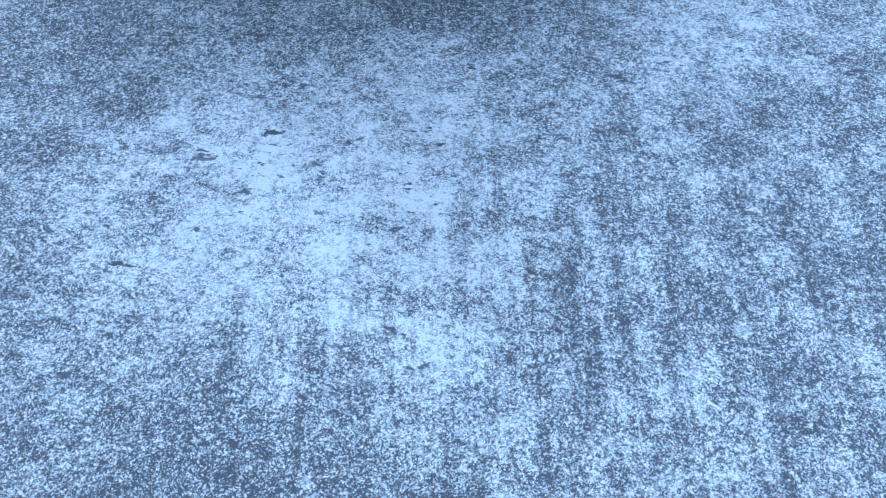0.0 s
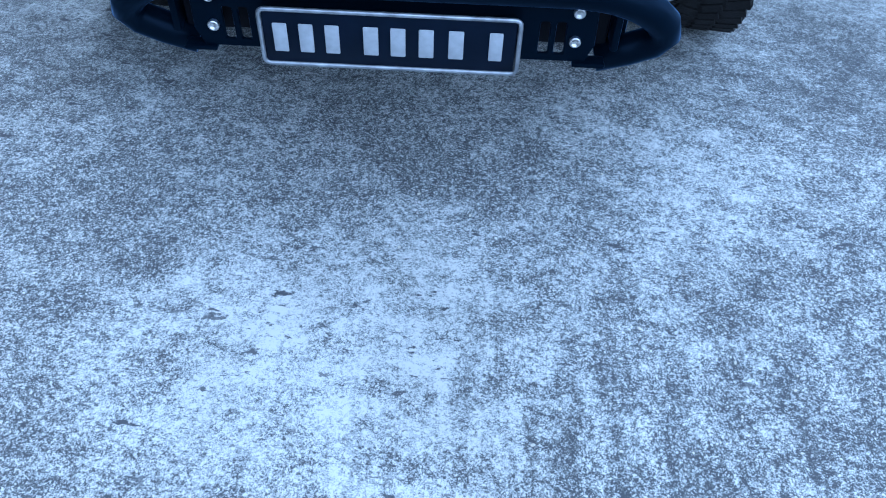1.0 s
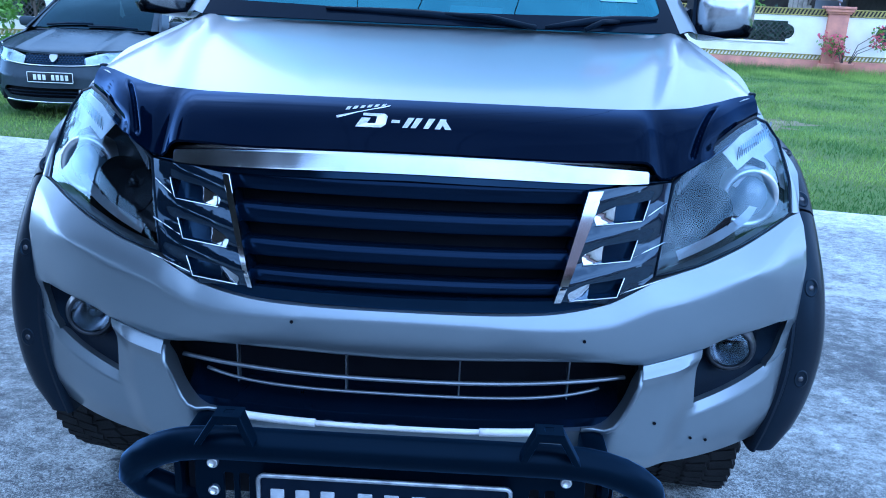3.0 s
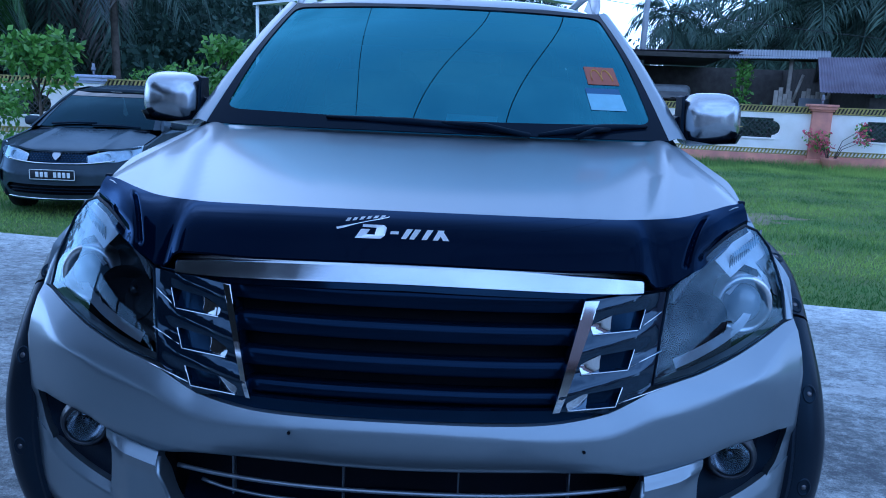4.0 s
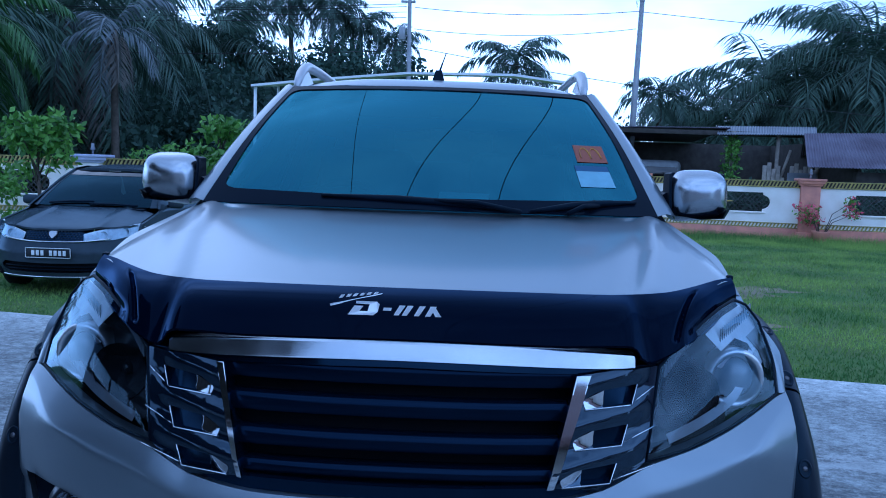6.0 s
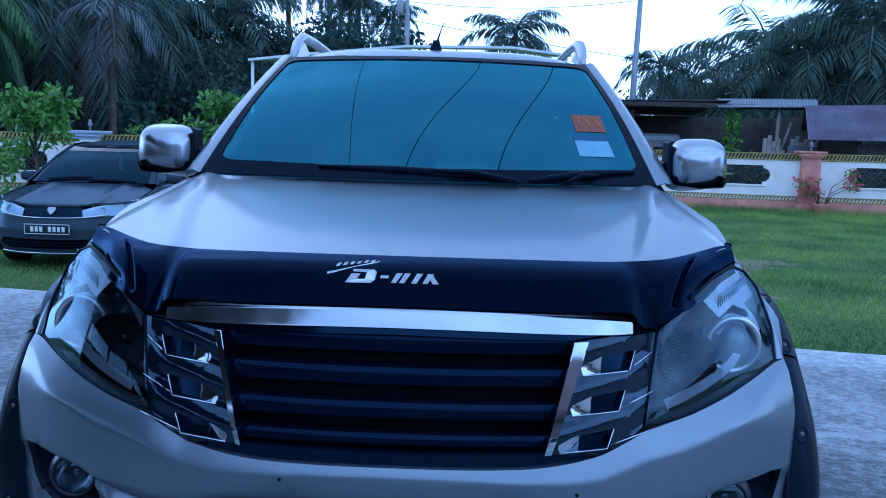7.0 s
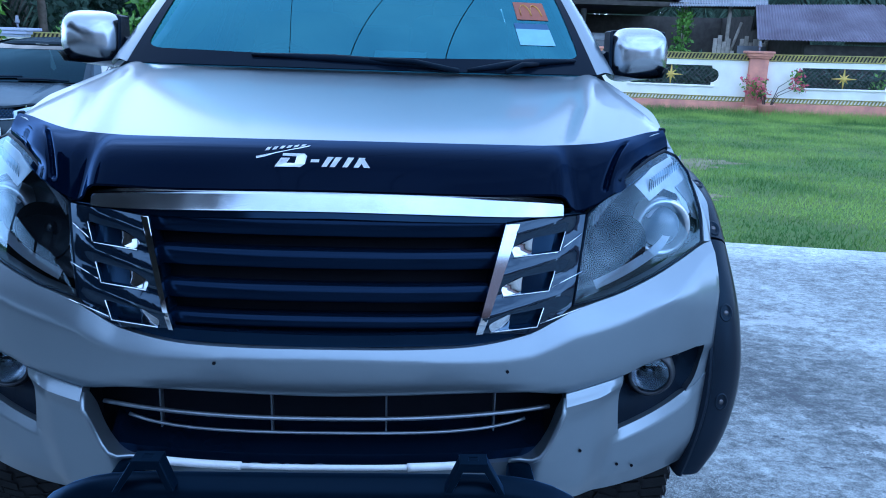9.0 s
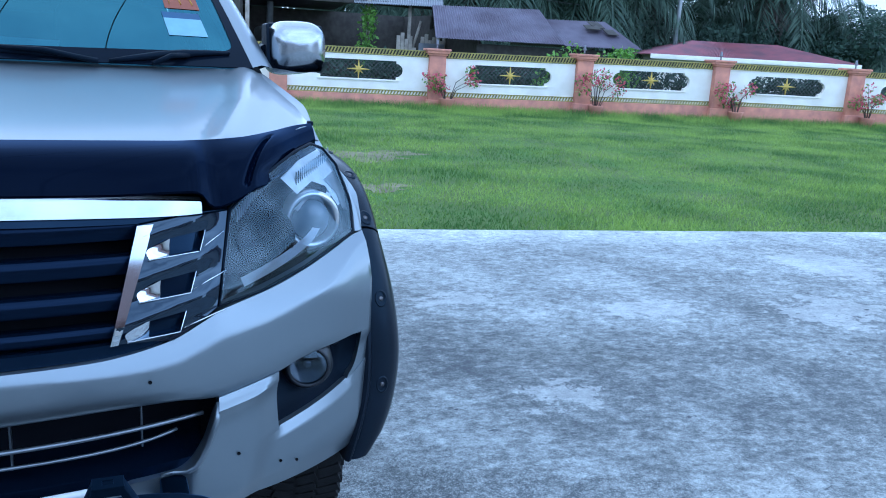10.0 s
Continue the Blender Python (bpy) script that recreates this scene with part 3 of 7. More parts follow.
                row.append((a, front(a, z) - blade(a, z) * (1 - 0.15 * t) + 0.35 * max(0, 0.50 - z) + 0.010 * ease((t - 0.6) / 0.4) + 0.014 * clamp(1 - t / 0.15) * ease((a - 0.596) / 0.03) * ease((0.83 - a) / 0.03), z))
            rows.append(row)
        field(rows, s)
    bmesh.ops.remove_doubles(bm, verts=bm.verts[:], dist=0.0025)
    bmesh.ops.recalc_face_normals(bm, faces=bm.faces[:])
    rim = [e for e in bm.edges if len(e.link_faces) == 1]
    for grow, back in ((0.0, 0.006), (0.0, 0.045)):
        made = bmesh.ops.extrude_edge_only(bm, edges=rim)["geom"]
        for g in made:
            if isinstance(g, bmesh.types.BMVert):
                g.co.y += back
        rim = [g for g in made if isinstance(g, bmesh.types.BMEdge) and len(g.link_faces) == 1]
    bmesh.ops.recalc_face_normals(bm, faces=bm.faces[:])
    return part("bumper", bm, SILVER, truck, "silver painted front bumper with small stone chips", 48)


def side_x(y, z):
    """The half-width of the truck's side."""
    x = 0.866 + 0.010 * ease((y - 0.35) / 0.5) - 0.55 * max(0, min(z, 1.27) - 0.98) ** 1.6
    x -= 0.12 * max(0, 0.62 - z) ** 1.2
    x -= 0.048 * ease((z - 1.04) / 0.12) * ease((0.85 - y) / 0.38)
    if z > 1.27:
        x -= (z - 1.27) * 0.36
    x -= 0.02 * math.exp(-((z - 0.92) / 0.05) ** 2) * ease((y - 1.4) / 0.2) * ease((3.6 - y) / 0.2)
    return x


def on_side(s):
    return lambda u, v, w: Vector((s * (side_x(u, v) - w), u, v))


def hood_z(x, y):
    a = abs(x)
    z = 1.163 + 0.137 * clamp((y - 0.25) / 1.03, 0, 1.2) ** 0.92 - 1.6 * max(0, 0.36 - y) ** 2
    crease = lerp_rows(((0.2, 0.50), (0.32, 0.53), (0.755, 0.645), (1.18, 0.715), (1.4, 0.74)), y)[0]
    z += 0.013 * ease((a - crease + 0.06) / 0.06) * ease((crease + 0.08 - a) / 0.08)
    z -= 0.9 * max(0, a - 0.735) ** 1.5
    return z + 0.006 * (1 - (a / 0.8) ** 2)


def screen(u, v, w):
    """The windscreen: u across at its foot, v from foot (0) to head (1)."""
    bow = 1 - (u / 0.757) ** 2
    x = u * (1 - 0.215 * v)
    y = 1.25 - 0.07 * bow + v * (0.635 - 0.01 * bow) - 0.02 * math.sin(math.pi * v)
    z = 1.305 + v * (0.445 + 0.008 * bow) + 0.022 * math.sin(math.pi * v)
    return Vector((x, y + 0.55 * w, z - 0.8 * w))


def roof_z(x, y):
    z = 1.752 + 0.072 * (1 - math.exp(-max(0, y - 1.81) / 0.13)) - 0.09 * ease((y - 3.0) / 0.6)
    return z - 0.052 * (abs(x) / 0.6) ** 4


def arch(yc, ry, rz, z0, n=20, flip=False):
    pts = [(yc + ry * math.cos(math.pi * k / n), max(z0, 0.40 + rz * math.sin(math.pi * k / n))) for k in range(n + 1)]
    return pts[::-1] if flip else pts


PLATE_WHITE = mat("dull_white_plate_paint", (0.38, 0.40, 0.43), 0.5, 0, 0.1, 60)
LAMP_SILVER = mat("pale_lamp_reflector", (0.82, 0.83, 0.84), 0.35, 0.0, 0.1, 30)
SATIN_RAIL = mat("satin_rail", (0.45, 0.46, 0.48), 0.38, 0.8, 0.05, 10)
FOG_RING = mat("satin_grey_ring", (0.02, 0.023, 0.03), 0.3, 0.3, 0.1, 30)
FOG_BOWL = mat("dulled_reflector", (0.50, 0.51, 0.53), 0.14, 1.0, 0.3, 60)


def build_truck():
    truck = thing("pickup_truck", "silver double-cab pickup truck with black wheel flares and bull bar", "pickup truck")

    # --- bumper
    fog = [(0.845, 0.748), (0.846, 0.70), (0.835, 0.655), (0.805, 0.625), (0.72, 0.600), (0.612, 0.580), (0.604, 0.66), (0.606, 0.725), (0.640, 0.742), (0.74, 0.748)]
    bumper = build_bumper(truck)
    for x, z in ((0.355, 0.775), (0.52, 0.585), (0.62, 0.515), (-0.21, 0.79), (0.66, 0.50)):
        bm = bmesh.new()
        p = bumper_face(x, z, -0.0012)
        lathe(bm, [(0.0, 0.0), (0.0035, 0.0), (0.0035, 0.002)], Matrix.Translation(p) @ Matrix.Rotation(radians(90), 4, "X"), 8)
        part("stone_chip", bm, DARK, bumper)

    # --- lower intake: back plate, sloping lower lip, two bars, four uprights
    lower = part("lower_grille", sheet(mirrored([(0, 0.76), (0.50, 0.75), (0.50, 0.55), (0, 0.54)]), lambda u, v, w: on_front(u, v, w + 0.11), (), 0.05, 0.02, 0), DARK, truck, "black lower air intake")
    part("lower_lip", loft(bmesh.new(), [[(x, front(x, 0.6) + 0.105, 0.628 - 0.02 * abs(x)) for x in [i / 20 * 0.46 for i in range(-20, 21)]],
                                         [(x, front(x, 0.6) + 0.02, 0.585 - 0.006 * abs(x)) for x in [i / 20 * 0.45 for i in range(-20, 21)]],
                                         [(x, front(x, 0.6) + 0.015, 0.56) for x in [i / 20 * 0.44 for i in range(-20, 21)]]]), SATIN_BLACK, lower)
    xs = [i / 24 for i in range(-24, 25)]
    bm = bmesh.new()
    tube(bm, [(0.455 * t, front(0.455 * t, 0.66) + 0.018, 0.664 + 0.008 * t * t) for t in xs], 0.0048, 8, flat=0.7)
    part("intake_bar", bm, INTAKE_BAR, lower, "satin metal intake bar")
    bm = bmesh.new()
    tube(bm, [(0.405 * t, front(0.405 * t, 0.62) + 0.03, 0.627 + 0.018 * abs(t) ** 6) for t in xs], 0.0036, 8, flat=0.7)
    part("intake_bar", bm, INTAKE_BAR, lower, "satin metal intake bar")
    for x in (-0.34, -0.112, 0.118, 0.34):
        bm = boxed((x, front(x, 0.66) + 0.05, 0.672), (0.0035, 0.02, 0.11), 0.001)
        part("intake_upright", bm, INTAKE_BAR, lower)
    # --- chin strip
    for x0, x1, r in ((-0.37, -0.165, 0.0085), (-0.165, 0.163, 0.0058), (0.163, 0.30, 0.0085)):
        bm = bmesh.new()
        tube(bm, [(x0 + (x1 - x0) * k / 12, front(x0 + (x1 - x0) * k / 12, 0.57) - 0.015, 0.575) for k in range(13)], r, 8)
        part("chin_strip", bm, WHITE_PAINT if r > 0.005 else CHROME, bumper, "pale chin strip")

    for s in (1, -1):
        lip = [bumper_face(s * u, v, -0.001) for u, v in ((0.480, 0.704), (0.474, 0.68), (0.466, 0.65), (0.457, 0.622), (0.446, 0.600), (0.434, 0.584), (0.418, 0.574), (0.395, 0.570), (0.37, 0.569))]
        part("intake_lip", tube(bmesh.new(), lip, 0.0055, 8), SILVER, bumper, "rounded silver intake lip")

    # --- fog lamps
    for s in (1, -1):
        out = [(s * u, v) for u, v in fog]
        bez = part("fog_lamp_bezel", sheet(fillet(out, 0.02), lambda u, v, w: on_front(u, v, w + 0.030 + 0.028 * ease((v - 0.62) / 0.07) - 0.05 * ease((abs(u) - 0.78) / 0.08)), (), 0.03, 0.02, 0), BLACK_PLASTIC, truck, "black fog lamp recess")
        aim = Matrix.Translation((s * 0.69, 0.205, 0.706)) @ Matrix.Rotation(radians(90), 4, "X") @ Matrix.Rotation(radians(s * -8), 4, "Y")
        ring = lathe(bmesh.new(), [(0.058, -0.06), (0.056, -0.012), (0.049, -0.002), (0.047, 0.005), (0.043, 0.007), (0.040, 0.003), (0.040, -0.01)], aim)
        lamp = part("fog_lamp", ring, FOG_RING, truck, "round fog lamp")
        part("reflector", lathe(bmesh.new(), [(0.040, 0.0), (0.035, -0.02), (0.019, -0.036), (0.0, -0.042)], aim), FOG_BOWL, lamp)
        part("bulb_shield", lathe(bmesh.new(), [(0.0, -0.008), (0.012, -0.010), (0.013, -0.03), (0.0, -0.03)], aim, 16), DARK_CHROME, lamp)
        part("lens", lathe(bmesh.new(), [(0.041, 0.002), (0.030, 0.009), (0.016, 0.013), (0.0, 0.0145)], aim), LENS, lamp, "clear round lens")
        part("indicator_bulb", lathe(bmesh.new(), [(0.0, 0.012), (0.010, 0.008), (0.013, 0.0), (0.013, -0.03)], Matrix.Translation((s * 0.765, 0.275, 0.735)) @ Matrix.Rotation(radians(90), 4, "X"), 16), DARK_CHROME, bez)

    # --- radiator grille
    surround = [(0, 1.075), (0.20, 1.075), (0.40, 1.070), (0.520, 1.066), (0.500, 0.965), (0.487, 0.888), (0.452, 0.866), (0.405, 0.841), (0.29, 0.822), (0, 0.818)]
    mouth = [(0, 1.062), (0.346, 1.056), (0.292, 0.846), (0, 0.842)]
    grille = part("grille", sheet(mirrored(surround), lambda u, v, w: on_front(u, v, w + 0.012), (mirrored(mouth),), 0.03, 0.06, 0.004), BLACK_GLOSS, truck, "gloss black radiator grille")
    part("grille_back", sheet(mirrored([(0, 1.08), (0.37, 1.075), (0.32, 0.83), (0, 0.825)]), lambda u, v, w: on_front(u, v, w + 0.10), (), 0.06, 0.02, 0), DARK, grille)
    for z, tall in ((1.040, 0.026), (0.978, 0.024), (0.915, 0.022), (0.862, 0.016)):
        rows = []
        wide = 0.292 + (z - 0.846) * 0.257 + 0.004
        prof = [(0.018, tall), (0.009, tall * 0.985), (0.003, tall * 0.93), (-0.002, tall * 0.80), (-0.005, tall * 0.60), (-0.0070, tall * 0.32), (-0.0080, 0.0), (-0.0082, -tall * 0.30), (-0.0065, -tall * 0.52), (-0.002, -tall * 0.62), (0.020, -tall * 0.52), (0.045, tall * 0.35), (0.032, tall * 0.9)]
        for k in range(25):
            x = wide * (k / 12 - 1)
            rows.append([(x, front(x, z) + 0.030 + dy, z + dz) for dy, dz in prof])
        part("grille_slat", loft(bmesh.new(), rows, closed=True, caps=True), SATIN_BLACK, grille)
    part("grille_stud", boxed((0.01, 0.075, 0.866), (0.022, 0.012, 0.010), 0.003), CHROME, grille, "small chrome stud")
    for x in (-0.15, 0.15):
        part("grille_clip", boxed((x, 0.085, 0.852), (0.05, 0.01, 0.008), 0.002), BLACK_PLASTIC, grille)

    # --- chrome strip over the grille
    rows = []
    for k in range(33):
        t = k / 16 - 1
        x = 0.464 * t
        z = 1.0945 - 0.014 * t * t
        h = 0.0185 * (1 - 0.30 * abs(t) ** 8)
        y = front(x, z)
        rows.append([(x, y + 0.03, z - h - 0.002), (x, y - 0.006, z - h), (x, y - 0.0095, z - h * 0.9), (x, y - 0.0085, z - h * 0.75), (x, y - 0.001, z + h * 0.75), (x, y + 0.002, z + h * 0.95), (x, y + 0.03, z + h)])
    part("chrome_strip", loft(bmesh.new(), rows, caps=False), STRIP, truck, "bright chrome strip with tarnish marks", 9)

    # --- chromed wings of the grille
    for s in (1, -1):
        wing = [(0.515, 1.066), (0.420, 1.066), (0.349, 1.057), (0.294, 0.851), (0.40, 0.845), (0.450, 0.870), (0.484, 0.893), (0.497, 0.965)]
        slots = []
        for za, xa, xb in ((1.036, 0.388, 0.468), (0.963, 0.368, 0.447), (0.894, 0.345, 0.425)):
            slots.append([(xb, za + 0.002), (xa, za - 0.008), (xa - 0.030, za - 0.026), (xa - 0.026, za - 0.042), (xb - 0.012, za - 0.036)])
        sm = lambda pts: [(s * u, v) for u, v in pts]
        wg = part("grille_wing", sheet(sm(wing), lambda u, v, w: on_front(u, v, w - 0.002 - 0.007 * (0.5 - 0.5 * math.cos(2 * math.pi * (v - 1.018 + 0.25 * (0.42 - abs(u))) / 0.0715)) * ease((0.505 - abs(u)) / 0.05)), [fillet(sm(q), 0.006, 3) for q in slots], 0.012, 0.05, 0.003), WING, truck, "gloss black grille wing with three chrome-edged slots")
        part("slot_back", sheet(sm([(0.50, 1.05), (0.37, 1.05), (0.315, 0.86), (0.45, 0.88)]), lambda u, v, w: on_front(u, v, w + 0.046), (), 0.06, 0.01, 0), DARK, wg)
        for za, xa, xb in ((1.036, 0.388, 0.468), (0.963, 0.368, 0.447), (0.894, 0.345, 0.425)):
            fin = loft(bmesh.new(), [[on_front(s * (xa + 0.046), za - 0.002, 0.034), on_front(s * (xa + 0.012), za - 0.012, 0.010), on_front(s * (xa - 0.030), za - 0.025, -0.002)],
                                     [on_front(s * (xa + 0.040), za - 0.020, 0.030), on_front(s * (xa + 0.010), za - 0.026, 0.010), on_front(s * (xa - 0.028), za - 0.034, -0.003)],
                                     [on_front(s * (xa + 0.024), za - 0.039, 0.022), on_front(s * (xa + 0.004), za - 0.041, 0.006), on_front(s * (xa - 0.024), za - 0.043, -0.004)]])
            part("slot_fin", fin, CHROME, wg, "bright chrome fin")
            rim = []
            for u, v in ((xb, za + 0.002), (xb - 0.012, za - 0.036), (xa - 0.026, za - 0.042)):
                rim.append(on_front(s * u, v, -0.006))
            part("slot_trim", tube(bmesh.new(), rim, 0.0015, 6), CHROME, wg)
            part("wing_seam", tube(bmesh.new(), [on_front(s * (xb - 0.006), za - 0.030, -0.0045), on_front(s * 0.505, za - 0.018 + 0.012, -0.0045)], 0.0016, 6), CHROME, wg)
        spear = sm([(0.374, 1.058), (0.345, 1.057), (0.290, 0.849), (0.304, 0.850)] if s > 0 else [(0.356, 1.058), (0.341, 1.058), (0.289, 0.849), (0.298, 0.850)])
        part("spear_trim", sheet(spear, lambda u, v, w: on_front(u, v, w - 0.009), (), 0.03, 0.012, 0.003), CHROME, wg, "bright chrome spear trim")

    # --- headlights
    lamp_out = [(0.738, 1.170), (0.690, 1.158), (0.625, 1.130), (0.521, 1.064), (0.504, 0.98), (0.489, 0.892), (0.58, 0.903), (0.685, 0.928), (0.775, 0.953), (0.832, 0.968), (0.838, 1.033), (0.812, 1.115), (0.775, 1.155)]
    for s in (1, -1):
        sm = lambda pts: [(s * u, v) for u, v in pts]
        hl = part("headlight", sheet(sm(lamp_out), lambda u, v, w: on_front(u, v, w + 0.085 - 0.05 * ease((abs(u) - 0.76) / 0.07)), (), 0.03, 0.03, 0), LAMP_BODY, truck, "large swept-back headlight with clear lens")
        low = ((0, 0.490, 0.892), (0.25, 0.575, 0.903), (0.55, 0.685, 0.928), (0.80, 0.775, 0.951), (1, 0.833, 0.968))
        high = ((0, 0.521, 1.064), (0.25, 0.592, 1.110), (0.5, 0.658, 1.146), (0.8, 0.722, 1.167), (1, 0.768, 1.160))
        inner = ((0, 0.490, 0.892), (0.5, 0.504, 0.978), (1, 0.521, 1.064))
        outer = ((0, 0.833, 0.968), (0.33, 0.838, 1.033), (0.72, 0.812, 1.112), (0.9, 0.786, 1.148), (1, 0.768, 1.160))

        def two(table, q):
            return Vector((smooth_line([(r[0], r[1]) for r in table], q), smooth_line([(r[0], r[2]) for r in table], q)))
        rows = []
        for i in range(25):
            t, row = i / 24, []
            for k in range(31):
                q = k / 30
                c = two(low, q) * (1 - t) + two(high, q) * t + two(inner, t) * (1 - q) + two(outer, t) * q
                c -= Vector(low[0][1:]) * (1 - q) * (1 - t) + Vector(low[-1][1:]) * q * (1 - t) + Vector(high[0][1:]) * (1 - q) * t + Vector(high[-1][1:]) * q * t
                row.append(on_front(s * c.x, c.y, 0.002 - 0.024 * math.sin(math.pi * t ** 0.9) * math.sin(math.pi * q)))
            rows.append(row)
        cover = part("headlight_lens", loft(bmesh.new(), rows), LENS, hl, "clear plastic lens", 80)
        cover.visible_shadow = False
        gasket = [on_front(u, v, 0.004) for u, v in sm(lamp_out)]
        part("gasket", tube(bmesh.new(), gasket, 0.004, 6, closed=True), BLACK_PLASTIC, hl)
        aim = Matrix.Translation(on_front(s * 0.726, 1.006, 0.040)) @ Matrix.Rotation(radians(90), 4, "X") @ Matrix.Rotation(radians(s * 6), 4, "Y")
        part("projector_ring", lathe(bmesh.new(), [(0.066, -0.04), (0.068, 0.0), (0.064, 0.008), (0.058, 0.010), (0.050, 0.002), (0.046, -0.02)], aim), SATIN_SILVER, hl, "bright projector ring")
        part("projector_lens", lathe(bmesh.new(), [(0.047, -0.012), (0.042, 0.004), (0.029, 0.014), (0.014, 0.019), (0.0, 0.020)], aim), BULB_GLASS, hl)
        aim2 = Matrix.Translation(on_front(s * 0.606, 0.990, 0.065)) @ Matrix.Rotation(radians(90), 4, "X") @ Matrix.Rotation(radians(s * 6), 4, "Y")
        part("reflector_bowl", lathe(bmesh.new(), [(0.062, 0.02), (0.060, 0.01), (0.045, -0.015), (0.022, -0.03), (0.012, -0.032), (0.012, -0.005), (0.0, 0.0)], aim2), LAMP_BODY, hl)
        arc = ((0, 0.800, 1.095), (0.2, 0.765, 1.040), (0.42, 0.722, 0.992), (0.62, 0.668, 0.966), (0.82, 0.600, 0.944), (1, 0.540, 0.928))
        edge = [two(arc, k / 20) for k in range(21)]
        blade = [on_front(s * p.x, p.y, 0.030) for p in edge]
        blade2 = [on_front(s * (p.x + 0.005), p.y - 0.016, 0.022) for p in edge]
        part("chrome_blade", loft(bmesh.new(), [blade, blade2]), SATIN_SILVER, hl, "curved chrome blade")
        corner = sm([(0.772, 1.087), (0.808, 1.100), (0.830, 1.052), (0.832, 1.010), (0.818, 1.018), (0.806, 1.052)])
        part("corner_reflector", sheet(corner, lambda u, v, w: on_front(u, v, w + 0.020), (), 0.03, 0.004, 0), SATIN_SILVER, hl, "pale satin corner reflector")
        shield = sm([(0.680, 1.036), (0.715, 1.058), (0.755, 1.062), (0.788, 1.045), (0.806, 1.008), (0.790, 1.006), (0.776, 1.032), (0.750, 1.046), (0.716, 1.046), (0.690, 1.030)])
        part("reflector_hood", sheet(shield, lambda u, v, w: on_front(u, v, w + 0.040 - 0.6 * (v - 1.03)), (), 0.03, 0.004, 0), SATIN_SILVER, hl, "bright crescent reflector over the projector")
        # tray reaches past the ribs; the extra pale area imitates sky on the lens
        tray = sm([(0.650, 1.106), (0.705, 1.136), (0.765, 1.152), (0.802, 1.116), (0.832, 1.036), (0.806, 1.024), (0.774, 1.072), (0.735, 1.088), (0.690, 1.068)])
        part("indicator_tray", sheet(tray, lambda u, v, w: on_front(u, v, w + 0.024), (), 0.03, 0.004, 0), LAMP_SILVER, hl, "pale ribbed indicator reflector, widened in place of sky reflection")
        ribs = bmesh.new()
        for k in range(17):
            u = 0.690 + 0.0066 * k
            v = 1.098 + 0.36 * (u - 0.690)
            box(ribs, on_front(s * u, v, 0.021), (0.0022, 0.006, 0.036), 0.0)
        part("ribbed_reflector", ribs, CHROME, hl, "ribbed indicator reflector")
        ribs = bmesh.new()
        for k in range(26):
            u = 0.540 + 0.0048 * k
            v = two(high, clamp((u - 0.521) / 0.247)).y - 0.024
            box(ribs, on_front(s * u, v, 0.026), (0.0020, 0.008, 0.026), 0.0)
        part("ribbed_bezel", ribs, RIBBED, hl, "grey ribbed upper bezel")
        side = bmesh.new()
        for k in range(12):
            box(side, on_front(s * (0.512 - 0.0013 * k), 1.045 - 0.011 * k, 0.02), (0.010, 0.012, 0.006), 0.001)
        part("side_reflector", side, CHROME, hl)

    # --- bonnet
    def bonnet_edge(x):
        return 0.195 + 0.32 * (abs(x) / 0.76) ** 3
    n = 14
    rim = [(0.765 * (k / n), bonnet_edge(0.765 * k / n)) for k in range(n + 1)] + [(0.785, 0.75), (0.800, 1.0), (0.810, 1.215), (0.74, 1.262), (0.45, 1.275), (0, 1.28)]
    part("bonnet", sheet(mirrored(rim), lambda u, v, w: Vector((u, v, hood_z(u, v) - w)), (), 0.016, 0.025, 0.006), SILVER, truck, "silver bonnet with two raised creases")

    # --- smoked bonnet guard
    stations = ((0, 0.112, 1.113, 0.245, 1.190), (0.30, 0.125, 1.109, 0.262, 1.188), (0.43, 0.144, 1.110, 0.283, 1.186), (0.462, 0.155, 1.104, 0.293, 1.186), (0.485, 0.166, 1.076, 0.302, 1.186),
                (0.53, 0.190, 1.082, 0.318, 1.187), (0.58, 0.232, 1.100, 0.352, 1.188), (0.65, 0.315, 1.126, 0.418, 1.193), (0.72, 0.420, 1.140, 0.492, 1.199), (0.770, 0.490, 1.150, 0.540, 1.200))

    def guard_at(x, v, out):
        yb, zb, yt, zt = (smooth_line([(r[0], r[k]) for r in stations], abs(x)) for k in (1, 2, 3, 4))
        bulge = 0.020 * math.sin(math.pi * v) * (1 - 0.5 * ease((abs(x) - 0.6) / 0.15))
        lip = -0.012 * (1 - v) ** 3
        # a curved groove before the flat end pad, and the pad's turned-in foot
        groove = 0.552 + 0.115 * v - 0.012 * math.sin(math.pi * v)
        dent = -0.011 * math.exp(-((abs(x) - groove) / 0.009) ** 2) * ease((0.86 - v) / 0.15) * ease((v - 0.06) / 0.1)
        dent -= 0.012 * ease((0.26 - v) / 0.18) * ease((abs(x) - 0.575) / 0.04)
        k = bulge + dent + out
        return Vector((x, yb + (yt - yb) * v - 0.55 * k + lip, zb + (zt - zb) * v + 0.83 * k))

    half = [0.50 * k / 44 for k in range(44)] + [0.50 + 0.20 * k / 100 for k in range(100)] + [0.70 + 0.070 * k / 24 for k in range(25)]
    xs = [-x for x in reversed(half[1:])] + half
    vs = [0, 0.03, 0.07] + [0.12 + 0.03 * k for k in range(27)] + [0.93, 0.96, 0.98, 1.0]
    rows = [[guard_at(x, v, 0.006) for v in vs] + [guard_at(x, v, 0.0) for v in reversed(vs)] for x in xs]
    guard = part("bonnet_guard", loft(bmesh.new(), rows, closed=True, caps=True), GUARD, truck, "smoked dark acrylic bonnet guard")

